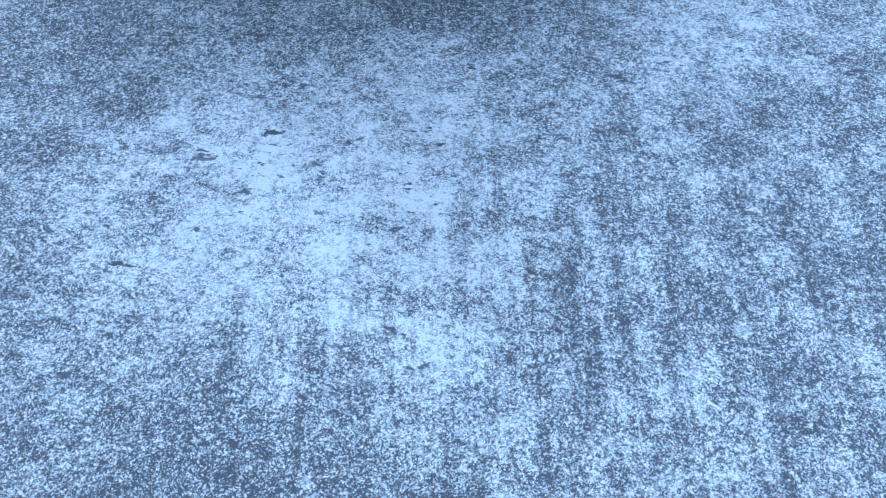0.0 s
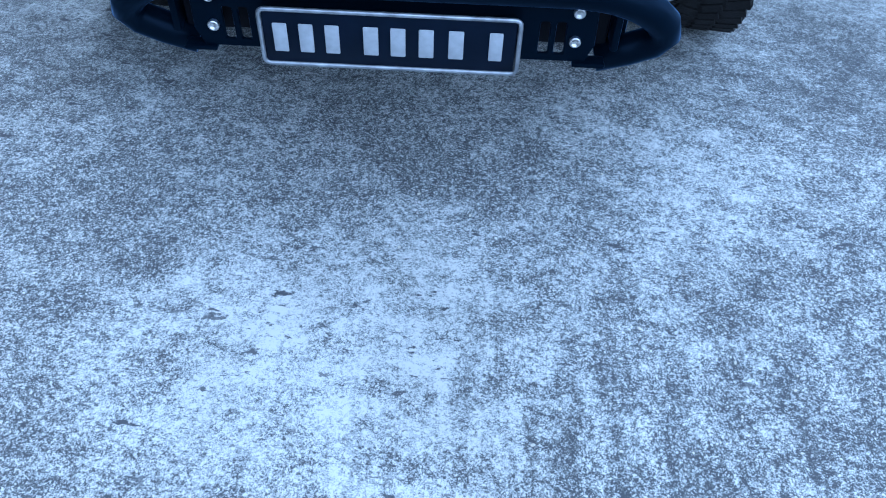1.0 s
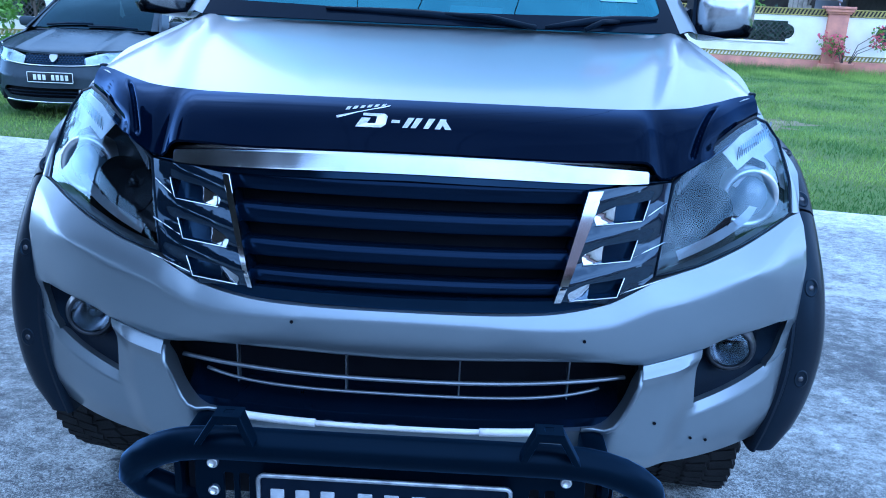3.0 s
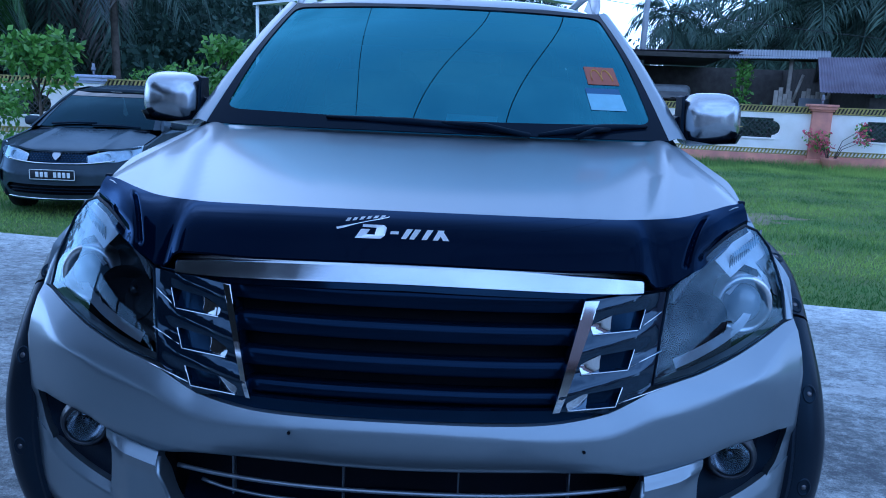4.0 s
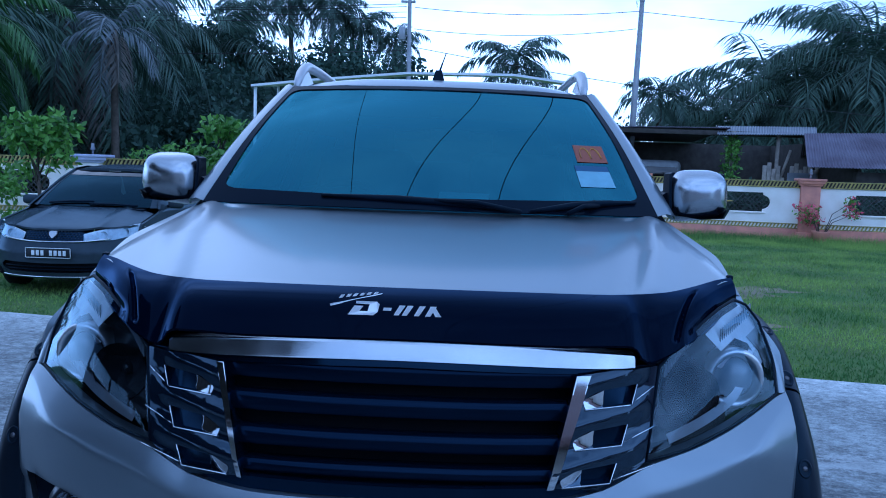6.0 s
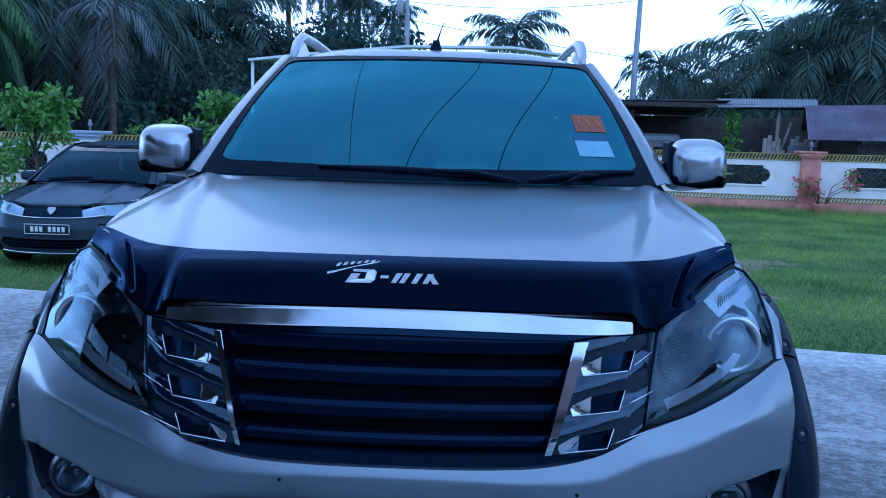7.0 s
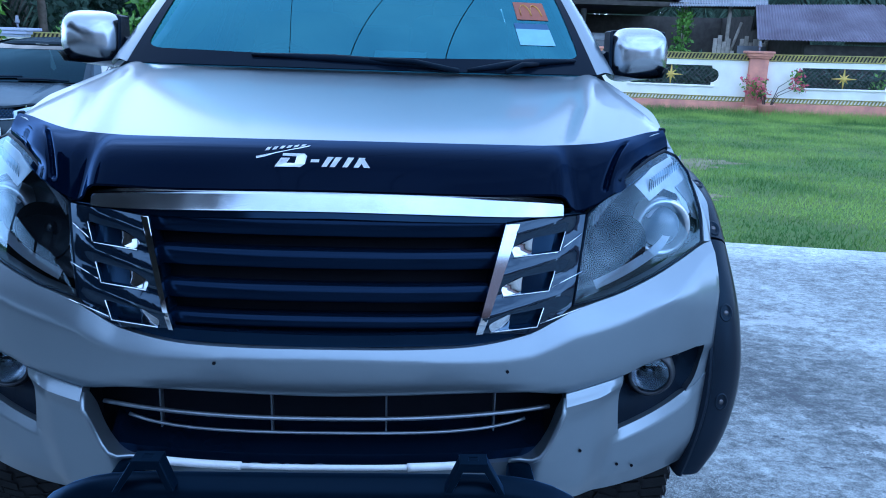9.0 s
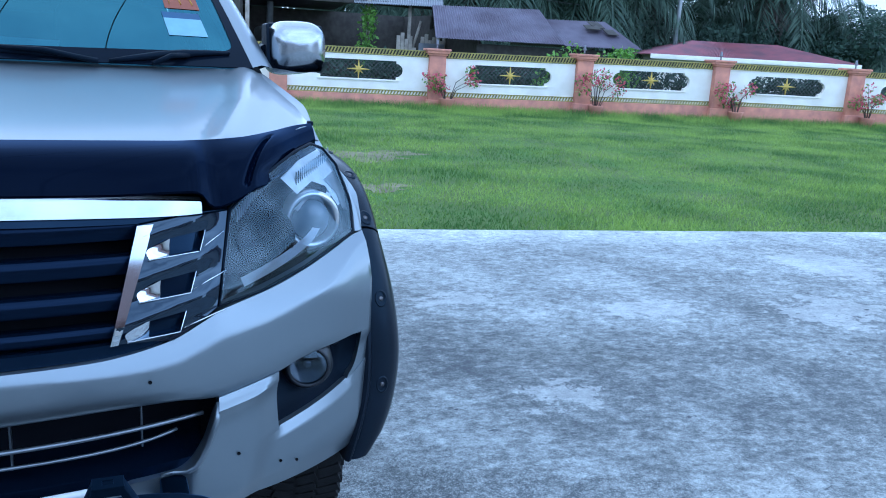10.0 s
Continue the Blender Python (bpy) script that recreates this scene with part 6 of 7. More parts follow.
def palm(seed, trunk_h, fronds, length, leaf, label, lean=0.0, thick=0.22, low=-55, skirt=0, per_side=46, leaflet=0.75):
    """A palm: ringed trunk and a crown of arching feather fronds with hanging leaflets."""
    rng = np.random.default_rng(seed)
    tree = thing("palm_tree", label, "palm tree", "palm trees")
    bm = bmesh.new()
    pts, radii = [], []
    for k in range(19):
        t = k / 18
        pts.append((lean * trunk_h * t * t, 0.03 * math.sin(5 * t), -0.1 + (trunk_h + 0.1) * t))
        radii.append(thick * (1.15 - 0.35 * t) * (1.0 if k % 2 else 0.9))
    tube(bm, pts, radii, 10)
    part("trunk", bm, BARK, tree)
    top = np.array(pts[-1])
    for kind, count, mt, nm in (("green", fronds, leaf, "crown"), ("dry", skirt, DRY_LEAF, "dry_fronds")):
        verts, faces = [], []
        for i in range(count):
            az = i * 2.39996 + rng.uniform(-0.2, 0.2)
            e0 = radians(rng.uniform(low, -20) if kind == "dry" else 78 - (78 - low) * (i + 0.5) / count + rng.uniform(-8, 8))
            ln = length * rng.uniform(0.85, 1.1) * (0.8 if kind == "dry" else 1)
            h = np.array([math.cos(az), math.sin(az), 0])
            p, e, n = top.copy(), e0, 12
            spine = [p.copy()]
            for k in range(n):
                p = p + (h * math.cos(e) + np.array([0, 0, 1]) * math.sin(e)) * ln / n
                e -= radians(rng.uniform(7, 10)) * (1.0 if e > -1.3 else 0.1)
                spine.append(p.copy())
            spine = np.array(spine)
            side = np.cross(h, [0, 0, 1])
            for k in range(n):
                a, b = spine[k], spine[k + 1]
                w = 0.05 * (1 - k / n) + 0.012
                o = len(verts)
                verts += [a - side * w, a + side * w, b + side * w * 0.9, b - side * w * 0.9]
                faces.append((o, o + 1, o + 2, o + 3))
            for sg in (1, -1):
                for k in range(per_side):
                    t = 0.12 + 0.88 * (k + rng.uniform(0, 0.8)) / per_side
                    q = t * n
                    i0 = min(int(q), n - 1)
                    base = spine[i0] + (spine[i0 + 1] - spine[i0]) * (q - i0)
                    ax = spine[i0 + 1] - spine[i0]
                    ax = ax / np.linalg.norm(ax)
                    ll = leaflet * (0.55 + 0.9 * math.sin(math.pi * min(1, 0.15 + 0.8 * t))) * rng.uniform(0.75, 1.1)
                    d = side * sg * 0.75 + ax * 0.55 + np.array([0, 0, -rng.uniform(0.10, 0.75)])
                    d = d / np.linalg.norm(d)
                    tip = base + d * ll + np.array([0, 0, -0.22 * ll])
                    midp = base + d * ll * 0.5
                    wv = ax * 0.030 * (1 + leaflet * 0.4)
                    o = len(verts)
                    verts += [base, midp + wv, tip, midp - wv]
                    faces.append((o, o + 1, o + 2, o + 3))
        if count:
            from_arrays(nm, [tuple(x) for x in verts], faces, mt, tree)
    return tree


def build_palms():
    oil = [palm(11, 3.6, 42, 4.6, PALM_LEAF, "tall dark oil palm with drooping feather fronds", thick=0.34, low=-60, skirt=9, leaflet=0.85),
           palm(12, 5.0, 40, 4.9, PALM_LEAF, "tall dark oil palm with drooping feather fronds", thick=0.36, low=-55, skirt=7, leaflet=0.9),
           palm(13, 2.2, 38, 4.2, PALM_LEAF, "low dark oil palm with drooping feather fronds", thick=0.34, low=-45, skirt=5, leaflet=0.8)]
    # x, y, which palm, size
    places = [(-17.2, 22.0, 0, 1.25), (-19.5, 25.0, 1, 1.25), (20.3, 40.0, 2, 1.20), (-16.0, 31.0, 1, 1.15), (-24.0, 29.0, 2, 1.25), (-15.4, 47.0, 1, 1.15), (-20.0, 42.0, 1, 1.25), (-10.6, 49.0, 0, 0.95), (-26.0, 36.0, 0, 1.25), (-6.6, 51.0, 2, 1.15),
              (14.3, 41.0, 0, 0.80), (16.6, 39.5, 1, 0.90), (19.4, 38.0, 1, 1.04), (18.0, 47.0, 0, 1.25), (22.0, 38.0, 0, 1.25), (25.5, 37.0, 0, 1.18), (29.0, 38.5, 1, 1.18), (22.5, 44.0, 1, 1.30), (27.5, 42.5, 1, 1.18), (34.0, 40.5, 2, 1.18),
              (26.0, 45.0, 0, 1.18), (39.0, 38.0, 1, 1.18), (44.0, 35.0, 2, 1.18), (31.0, 46.0, 1, 1.18), (49.0, 25.0, 2, 1.18), (40.0, 42.0, 0, 1.18), (56.0, 30.0, 1, 1.18), (-31.0, 36.0, 2, 1.25)]
    rng = random.Random(5)
    used = set()
    for x, y, which, size in places:
        m = turned(x, y, GRASS_Z, rng.uniform(0, 6.28)) @ Matrix.Scale(size, 4)
        if which in used:
            copy_thing(oil[which], m)
        else:
            oil[which].matrix_world = m
            used.add(which)
    near = palm(14, 4.9, 30, 3.3, NEAR_PALM, "green garden palm with long drooping leaflets", thick=0.16, low=-62, per_side=60, leaflet=0.62)
    near.matrix_world = turned(-13.6, 19.6, GRASS_Z, 0.9)
    grey = palm(15, 5.7, 9, 2.6, GREY_PALM, "old oil palm with pale hanging fronds", thick=0.13, low=-62, skirt=3, per_side=30, leaflet=0.6)
    grey.matrix_world = turned(-11.6, 25.2, GRASS_Z, 0.3)
    coco = palm(21, 5.4, 22, 2.6, COCO_LEAF, "slender coconut palm against the sky", lean=0.04, thick=0.14, low=-35, leaflet=0.6, per_side=34)
    coco.matrix_world = turned(2.6, 46.0, GRASS_Z, 0.4) @ Matrix.Scale(1.42, 4)
    coco = palm(22, 5.0, 20, 2.5, COCO_LEAF, "slender coconut palm against the sky", lean=-0.03, thick=0.14, low=-35, leaflet=0.6, per_side=34)
    coco.matrix_world = turned(12.9, 49.0, GRASS_Z, 2.2)
    for x, y, r in ((14.2, 51.0, 2.0), (5.3, 52.0, 1.0), (-4.6, 53.0, 3.0), (-1.2, 56.0, 5.0), (10.0, 40.5, 4.0)):
        copy_thing(coco, turned(x, y, GRASS_Z, r) @ Matrix.Scale(1.1, 4))
    tall = palm(23, 9.3, 24, 2.3, COCO_LEAF, "tall coconut palm rising over the wood", lean=0.03, thick=0.15, low=-40, leaflet=0.55, per_side=34)
    tall.matrix_world = turned(-14.6, 50.0, GRASS_Z, 0.7) @ Matrix.Scale(1.18, 4)
    for x, y, r, size in ((-8.6, 50.5, 2.1, 1.04), (-11.4, 52.0, 3.3, 1.10), (-7.0, 53.0, 4.4, 0.97), (-5.0, 54.0, 5.2, 0.90)):
        copy_thing(tall, turned(x, y, GRASS_Z, r) @ Matrix.Scale(size, 4))


build_palms()


def build_woods():
    """The dense wood that closes the view behind the palms."""
    rng = np.random.default_rng(3)
    centres, radii = [], []
    line = ((-75, 12.5), (-22, 12.2), (-16, 10.2), (-12, 8.6), (-8, 7.4), (-5, 6.2), (-2, 5.2), (1, 3.4), (5, 2.2), (9, 3.4), (13, 5.6), (18, 6.6), (95, 6.6))
    for k in range(620):
        x = rng.uniform(-75, 95) if k < 330 else rng.uniform(-32, 1)
        y = 52 + rng.uniform(-6 if x < 0 else 0, 9) - 0.18 * max(0, x - 20)
        top = lerp_rows(line, x)[0] * (0.86 + 0.14 * math.sin(1.9 * x + 0.8 * math.sin(3.1 * x)))
        centres.append((x, y, rng.uniform(0.0, 1.0) ** 0.7 * top + 0.2))
        radii.append(rng.uniform(0.5, 1.0) * min(2.0, 0.4 + 0.2 * top))
    v, f = leaf_cloud(rng, centres, radii, 210000, 0.34)
    tagged(from_arrays("woods", v, f, TREE_LEAF), "dense dark wood of trees and undergrowth behind the palms", "woods", kind="stuff")
    # undergrowth beneath the left palms
    centres, radii = [], []
    for k in range(300):
        x = rng.uniform(-34, -3)
        deep = rng.uniform(0, 1)
        centres.append((x, 26.5 + 16 * deep - 0.12 * x, rng.uniform(0.0, 2.2 + (4.6 - 0.25 * (x + 3) * (x > -12)) * deep)))
        radii.append(rng.uniform(0.8, 1.7))
    for k in range(170):
        x = rng.uniform(14, 62)
        centres.append((x, rng.uniform(37, 48) - 0.22 * (x - 14), rng.uniform(0.0, 3.2)))
        radii.append(rng.uniform(0.8, 1.7))
    v, f = leaf_cloud(rng, centres, radii, 130000, 0.34)
    tagged(from_arrays("undergrowth", v, f, TREE_LEAF), "dark undergrowth beneath the oil palms", "undergrowth", kind="stuff")


build_woods()


def build_shrubs():
    a = shrub_tree(31, 2.15, 0.66, 900, 0.16, "young leafy tree with bright green leaves on the lawn", bare=0.42)
    a.matrix_world = turned(-7.35, 12.4)
    b = shrub_tree(32, 2.35, 0.62, 950, 0.17, "leafy bright green shrub beside the boundary wall", bare=0.2)
    b.matrix_world = turned(-4.75, 14.4)
    c = shrub_tree(33, 1.75, 0.8, 1300, 0.12, "rounded green bush behind the boundary wall", name="shrub", bare=0.1)
    c.matrix_world = turned(-7.1, 17.4)
    d = shrub_tree(34, 1.4, 0.7, 1100, 0.12, "low leafy green bush in the border", name="shrub", bare=0.05)
    d.matrix_world = turned(-9.0, 13.6)
    copy_thing(d, turned(-5.6, 16.9, GRASS_Z, 1.0))
    copy_thing(d, turned(-10.4, 14.2, GRASS_Z, 2.0))
    # climbing plant on the shed post
    rng = np.random.default_rng(8)
    vine = thing("climbing_vine", "green climbing vine on the shed post", "vine")
    part("stem", tube(bmesh.new(), [(0, 0, 0), (0.03, 0, 1.2), (0, 0, 2.8)], 0.03, 6), BARK, vine)
    v, f = leaf_cloud(rng, [(0.06 * math.sin(3 * z), 0, z) for z in (0.4, 0.8, 1.2, 1.6, 2.0, 2.4, 2.7)], 0.32, 700, 0.16)
    from_arrays("leaves", v, f, SHRUB_LEAF, vine)
    vine.matrix_world = turned(9.3, 26.6)
    # bougainvilleas at the pillars
    for i, (px_, py_, tall) in enumerate([(A0 + STEP * k + Vector((0.12, -0.55)))[:] + (1.0 + 0.1 * (k % 2),) for k in range(0, 6)] + [(-9.9, 13.0, 1.4), (-8.9, 12.2, 0.9)]):
        rng = np.random.default_rng(60 + i)
        bush = thing("bougainvillea", "thin bougainvillea bush with pink bracts beside the wall", "shrub", "bougainvilleas")
        bm, tips = bmesh.new(), []
        for k in range(9):
            a = rng.uniform(0, 6.28)
            r = rng.uniform(0.25, 0.75)
            tip = (r * math.cos(a), 0.4 * r * math.sin(a), tall * rng.uniform(0.55, 1.05))
            tube(bm, [(0, 0, 0), (tip[0] * 0.35, tip[1] * 0.35, tip[2] * 0.7), tip], [0.016, 0.010, 0.004], 5)
            tips.append(tip)
        tagged(part("stems", bm, BARK, bush), kind="stuff")
        v, f = leaf_cloud(rng, tips, 0.20, 240, 0.09)
        tagged(from_arrays("leaves", v, f, SHRUB_LEAF, bush), kind="stuff")
        v, f = leaf_cloud(rng, tips, 0.20, 300, 0.09)
        tagged(from_arrays("blossom", v, f, FLOWER, bush), kind="stuff")
        if i < 6:
            lathe_bm = lathe(bmesh.new(), [(0.0, 0.0), (0.15, 0.0), (0.20, 0.26), (0.22, 0.30), (0.18, 0.30), (0.16, 0.22), (0.0, 0.22)], None, 16)
            part("pot", lathe_bm, TERRACOTTA, bush)
        bush.matrix_world = turned(px_, py_)
    # weeds along the wall top
    rng = np.random.default_rng(9)
    pts = [tuple((A0 + STEP * t + Vector((0.3, 1.6)))[:]) + (rng.uniform(0.3, 1.7),) for t in rng.uniform(0.85, 1.55, 22)]
    v, f = leaf_cloud(rng, pts, 0.40, 1500, 0.15)
    ob = tagged(from_arrays("weeds", v, f, SHRUB_LEAF), "leafy weeds growing behind the boundary wall", "weeds", kind="stuff")
    ob.location.z = GRASS_Z
    # dark hedge along the back of the wall
    pts = [tuple((A0 + STEP * t + Vector((0.5, 2.6)))[:]) + (rng.uniform(0.0, 1.15),) for t in rng.uniform(-2.0, 7.0, 330)]
    v, f = leaf_cloud(rng, pts, 0.5, 42000, 0.16)
    ob = tagged(from_arrays("hedge", v, f, TREE_LEAF), "dense dark hedge behind the boundary wall", "hedge", kind="stuff")
    ob.location.z = GRASS_Z


build_shrubs()


# --- sheds and house
def corrugated(p0, p1, p2, p3, pitch=0.09, deep=0.018):
    """A ribbed metal sheet between four corners: p0-p1 along the ribs' row, p3-p2 the other end."""
    p0, p1, p2, p3 = map(Vector, (p0, p1, p2, p3))
    n = max(8, int((p1 - p0).length / pitch) * 4)
    up = (p1 - p0).cross(p3 - p0).normalized()
    if up.z < 0:
        up = -up
    rows = []
    for k in range(n + 1):
        t = k / n
        o = up * deep * math.sin(2 * math.pi * k / 4)
        rows.append([p0.lerp(p1, t) + o, p3.lerp(p2, t) + o])
    bm = loft(bmesh.new(), rows)
    bmesh.ops.solidify(bm, geom=bm.faces[:], thickness=0.012)
    return bm


def build_sheds():
    shed = thing("open_shed", "dark open-fronted timber shed with corrugated metal roof", "shed")
    part("roof", corrugated((5.0, 26.8, 3.02), (9.3, 26.8, 3.10), (9.3, 31.5, 2.75), (5.0, 31.5, 2.7)), RUST, shed)
    part("porch_roof", corrugated((8.65, 26.2, 2.83), (12.0, 26.2, 2.92), (12.9, 28.4, 3.31), (9.33, 28.4, 3.24)), ZINC, shed, "pale zinc porch roof sheet")
    # inner walls painted near-black for the shaded inside of the shed
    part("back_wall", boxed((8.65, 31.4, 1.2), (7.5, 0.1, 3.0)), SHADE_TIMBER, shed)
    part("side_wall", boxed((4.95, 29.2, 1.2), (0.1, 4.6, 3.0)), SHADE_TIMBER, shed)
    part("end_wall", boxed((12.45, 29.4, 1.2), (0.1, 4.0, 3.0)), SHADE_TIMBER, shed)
    part("beam", boxed((8.7, 26.9, 2.92), (7.4, 0.12, 0.16), 0.01), SHADE_TIMBER, shed)
    for x in (5.1, 9.35, 10.9, 12.3):
        part("post", tube(bmesh.new(), [(x, 26.75, -0.2), (x + 0.03, 26.75, 3.0)], 0.07, 8), TIMBER, shed)
    part("brace", tube(bmesh.new(), [(11.0, 26.7, 1.2), (11.35, 26.7, 2.4)], 0.05, 6), TIMBER, shed)
    for k in range(12):
        x = 10.45 + k * 0.155
        h = 1.95 + 0.12 * math.sin(k * 2.1) - (0.5 if k in (4, 5) else 0)
        part("board", boxed((x, 26.55, h / 2 - 0.1), (0.14, 0.025, h), 0.004), TIMBER, shed, "grey weathered plank" if k == 0 else "")
    part("steel_sheet", boxed((11.7, 26.45, 1.25), (1.0, 0.03, 0.75), 0.01), ZINC, shed)
    van = thing("parked_van", "old grey van parked inside the shed", "van")
    part("van_body", boxed((6.9, 28.9, 1.05), (1.9, 3.0, 1.75), 0.2, None, 4), mat("dull_grey_van", (0.16, 0.17, 0.18), 0.5, 0.2), van)
    part("windscreen", boxed((6.9, 27.42, 1.42), (1.6, 0.06, 0.55), 0.03), TINT_DARK, van)
    for x in (6.2, 7.6):
        part("wheel", lathe(bmesh.new(), [(0.0, -0.1), (0.3, -0.1), (0.32, 0.0), (0.3, 0.1), (0.0, 0.1)], Matrix.Translation((x, 27.9, 0.16)) @ Matrix.Rotation(radians(90), 4, "Y"), 20), RUBBER, van)
    low = thing("low_outbuilding", "low outbuilding under a rusted purple corrugated roof", "outbuilding")
    part("roof_front", corrugated((10.95, 24.25, 1.80), (15.18, 22.9, 1.82), (15.44, 25.3, 3.04), (11.55, 26.15, 2.95)), RUST, low, "rusted purple corrugated roofing")
    part("roof_back", corrugated((11.55, 26.16, 2.95), (15.44, 25.31, 3.04), (15.9, 28.2, 1.9), (12.7, 29.2, 1.9)), RUST, low)
    part("lean_to_roof", corrugated((15.2, 22.9, 1.78), (17.9, 22.2, 1.80), (17.75, 24.4, 2.74), (15.40, 25.0, 2.70)), RUST, low, "lower rusted corrugated roofing with lifted sheets")
    part("lean_to_back", corrugated((15.40, 25.01, 2.70), (17.75, 24.41, 2.74), (18.1, 27.0, 1.8), (15.6, 27.8, 1.8)), RUST, low)
    for k, (x, y, z, w) in enumerate(((16.75, 23.72, 2.50, 0.55), (17.30, 23.35, 2.36, 0.42), (17.05, 23.95, 2.60, 0.5))):
        part("loose_sheet", boxed((x, y, z), (w, 0.5, 0.02), 0.002, Matrix.Rotation(radians(-14 + 9 * k), 4, "Z") @ Matrix.Rotation(radians(18 + 4 * k), 4, "X")), SHADE_TIMBER, low, "dark lifted roofing sheet")
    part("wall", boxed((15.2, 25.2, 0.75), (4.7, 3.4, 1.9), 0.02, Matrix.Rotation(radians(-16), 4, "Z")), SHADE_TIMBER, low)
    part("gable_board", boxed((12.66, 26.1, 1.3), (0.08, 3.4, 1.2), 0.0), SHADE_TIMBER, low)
    red = thing("house", "low white house with a faded red hipped roof", "house")
    part("wall", boxed((31.0, 32.5, 0.8), (9.0, 5.0, 2.0), 0.02, Matrix.Rotation(radians(-22), 4, "Z")), WALL_WHITE, red)
    t = Matrix.Translation((31.0, 32.0, 1.8)) @ Matrix.Rotation(radians(-22), 4, "Z")
    c = [t @ Vector(p) for p in ((-5.2, -3.0, 0), (5.2, -3.0, 0), (5.2, 3.2, 0), (-5.2, 3.2, 0), (-2.2, 0, 0.80), (2.2, 0, 0.80))]
    part("roof", corrugated(c[0], c[1], c[5], c[4]), RED_ROOF, red, "faded red metal roofing")
    part("roof_back", corrugated(c[3], c[2], c[5], c[4]), RED_ROOF, red)
    for a, b, r in ((0, 3, 4), (1, 2, 5)):
        part("roof_hip", corrugated(c[a], c[b], c[r] + Vector((0, 0.02, 0)), c[r]), RED_ROOF, red)
    part("fascia", boxed((31.0 - 1.1, 32.0 - 2.8, 1.72), (10.4, 0.08, 0.22), 0.01, Matrix.Rotation(radians(-22), 4, "Z")), WALL_WHITE, red)


build_sheds()


def build_canopy():
    can = thing("canopy", "white sheet canopy on thin metal posts behind the pickup", "canopy")
    prof = [(-3.2, 2.56), (-2.2, 2.68), (-0.8, 2.82), (0.8, 2.84), (1.7, 2.74)]
    part("roof_sheet", loft(bmesh.new(), [[(x, y, z + dz) for x, z in prof] for y, dz in ((10.9, 0), (10.9, 0.035), (12.6, 0.20), (12.6, 0.165), (10.9, 0.0))]), TARP, can)
    for x, z in ((-3.15, 2.56), (1.62, 2.72)):
        for y, up in ((10.98, 0.01), (12.5, 0.155)):
            part("post", tube(bmesh.new(), [(x, y, GRASS_Z - 0.02), (x, y, z + up)], 0.025, 8), TARP, can)
    return can


build_canopy()


def build_poles():
    pole = thing("utility_pole", "tall galvanised steel pole rising above the sheds", "utility pole", "utility poles")
    part("shaft", tube(bmesh.new(), [(0, 0, -0.1), (0, 0, 4), (0.0, 0, 8.1)], [0.13, 0.115, 0.09], 12), POLE, pole)
    part("cap", lathe(bmesh.new(), [(0.10, 8.08), (0.10, 8.14), (0.0, 8.16)], None, 12), POLE, pole)
    pole.matrix_world = turned(6.45, 29.9) @ Matrix.Rotation(radians(1.2), 4, "Y")
    copy_thing(pole, turned(27.92, 33.0) @ Matrix.Rotation(radians(0.6), 4, "Y"))
    left = thing("lamp_pole", "slim pole with cross arm and lamp box carrying wires", "utility pole", "utility poles")
    part("shaft", tube(bmesh.new(), [(0, 0, -0.1), (0, 0, 4), (-0.05, 0, 8.0)], [0.10, 0.09, 0.07], 10), POLE, left)
    part("cross_arm", boxed((-0.1, 0, 7.75), (0.55, 0.08, 0.08), 0.01), POLE, left)
    part("lamp_box", boxed((-0.30, -0.1, 6.55), (0.24, 0.2, 0.5), 0.03), POLE, left, "grey lamp box")
    part("bracket", tube(bmesh.new(), [(-0.02, 0, 6.5), (-0.25, -0.05, 6.45)], 0.03, 6), POLE, left)
    for x in (-0.32, 0.12):
        part("insulator", lathe(bmesh.new(), [(0.0, 7.98), (0.05, 7.96), (0.06, 7.86), (0.03, 7.80), (0.03, 7.78)], Matrix.Translation((x, 0, 0)), 10), WALL_WHITE, left)
    left.matrix_world = turned(-2.15, 29.6)

    def cable(a, b, sag, r=0.013):
        a, b = Vector(a), Vector(b)
        pts = [a.lerp(b, t / 20) - Vector((0, 0, sag * 4 * (t / 20) * (1 - t / 20))) for t in range(21)]
        ob = part("overhead_cable", tube(bmesh.new(), pts, r, 5), CABLE)
        tagged(ob, "thin black overhead cable hung from a pole", "cable", "overhead cables")
    cable((-2.2, 29.6, 5.95), (22, 33, 3.9), 0.35)
    cable((-2.2, 29.6, 5.8), (-30, 27, 5.6), 0.5)
    cable((-2.3, 29.5, 7.5), (-34, 26, 6.9), 0.5)
    for up in (6.55, 6.35, 6.15):
        cable((-34, 26.5, up + 0.25), (-2.3, 29.5, up + 0.85), 0.45, 0.011)
    cable((-2.0, 29.6, 7.4), (6.45, 29.9, 7.55), 0.2)
    cable((6.45, 29.9, 7.55), (40, 31, 7.0), 0.5)
    cable((-2.0, 29.6, 6.6), (6.45, 29.9, 6.9), 0.25, 0.012)
    # unseen overhead cables, added to reflect as thin dark lines in the windscreen
    cable((-2.3, 29.5, 7.6), (-9, -24, 8.4), 0.5, 0.006)
    cable((-2.0, 29.6, 7.6), (-1.2, -24, 8.6), 0.4, 0.006)
    cable((6.45, 29.9, 7.9), (4.6, -24, 8.6), 0.5, 0.006)
    cable((6.45, 29.9, 7.7), (-7.0, -24, 8.5), 0.5, 0.009)
    cable((6.45, 29.9, 7.8), (-4.2, -24, 8.5), 0.6, 0.009)


build_poles()


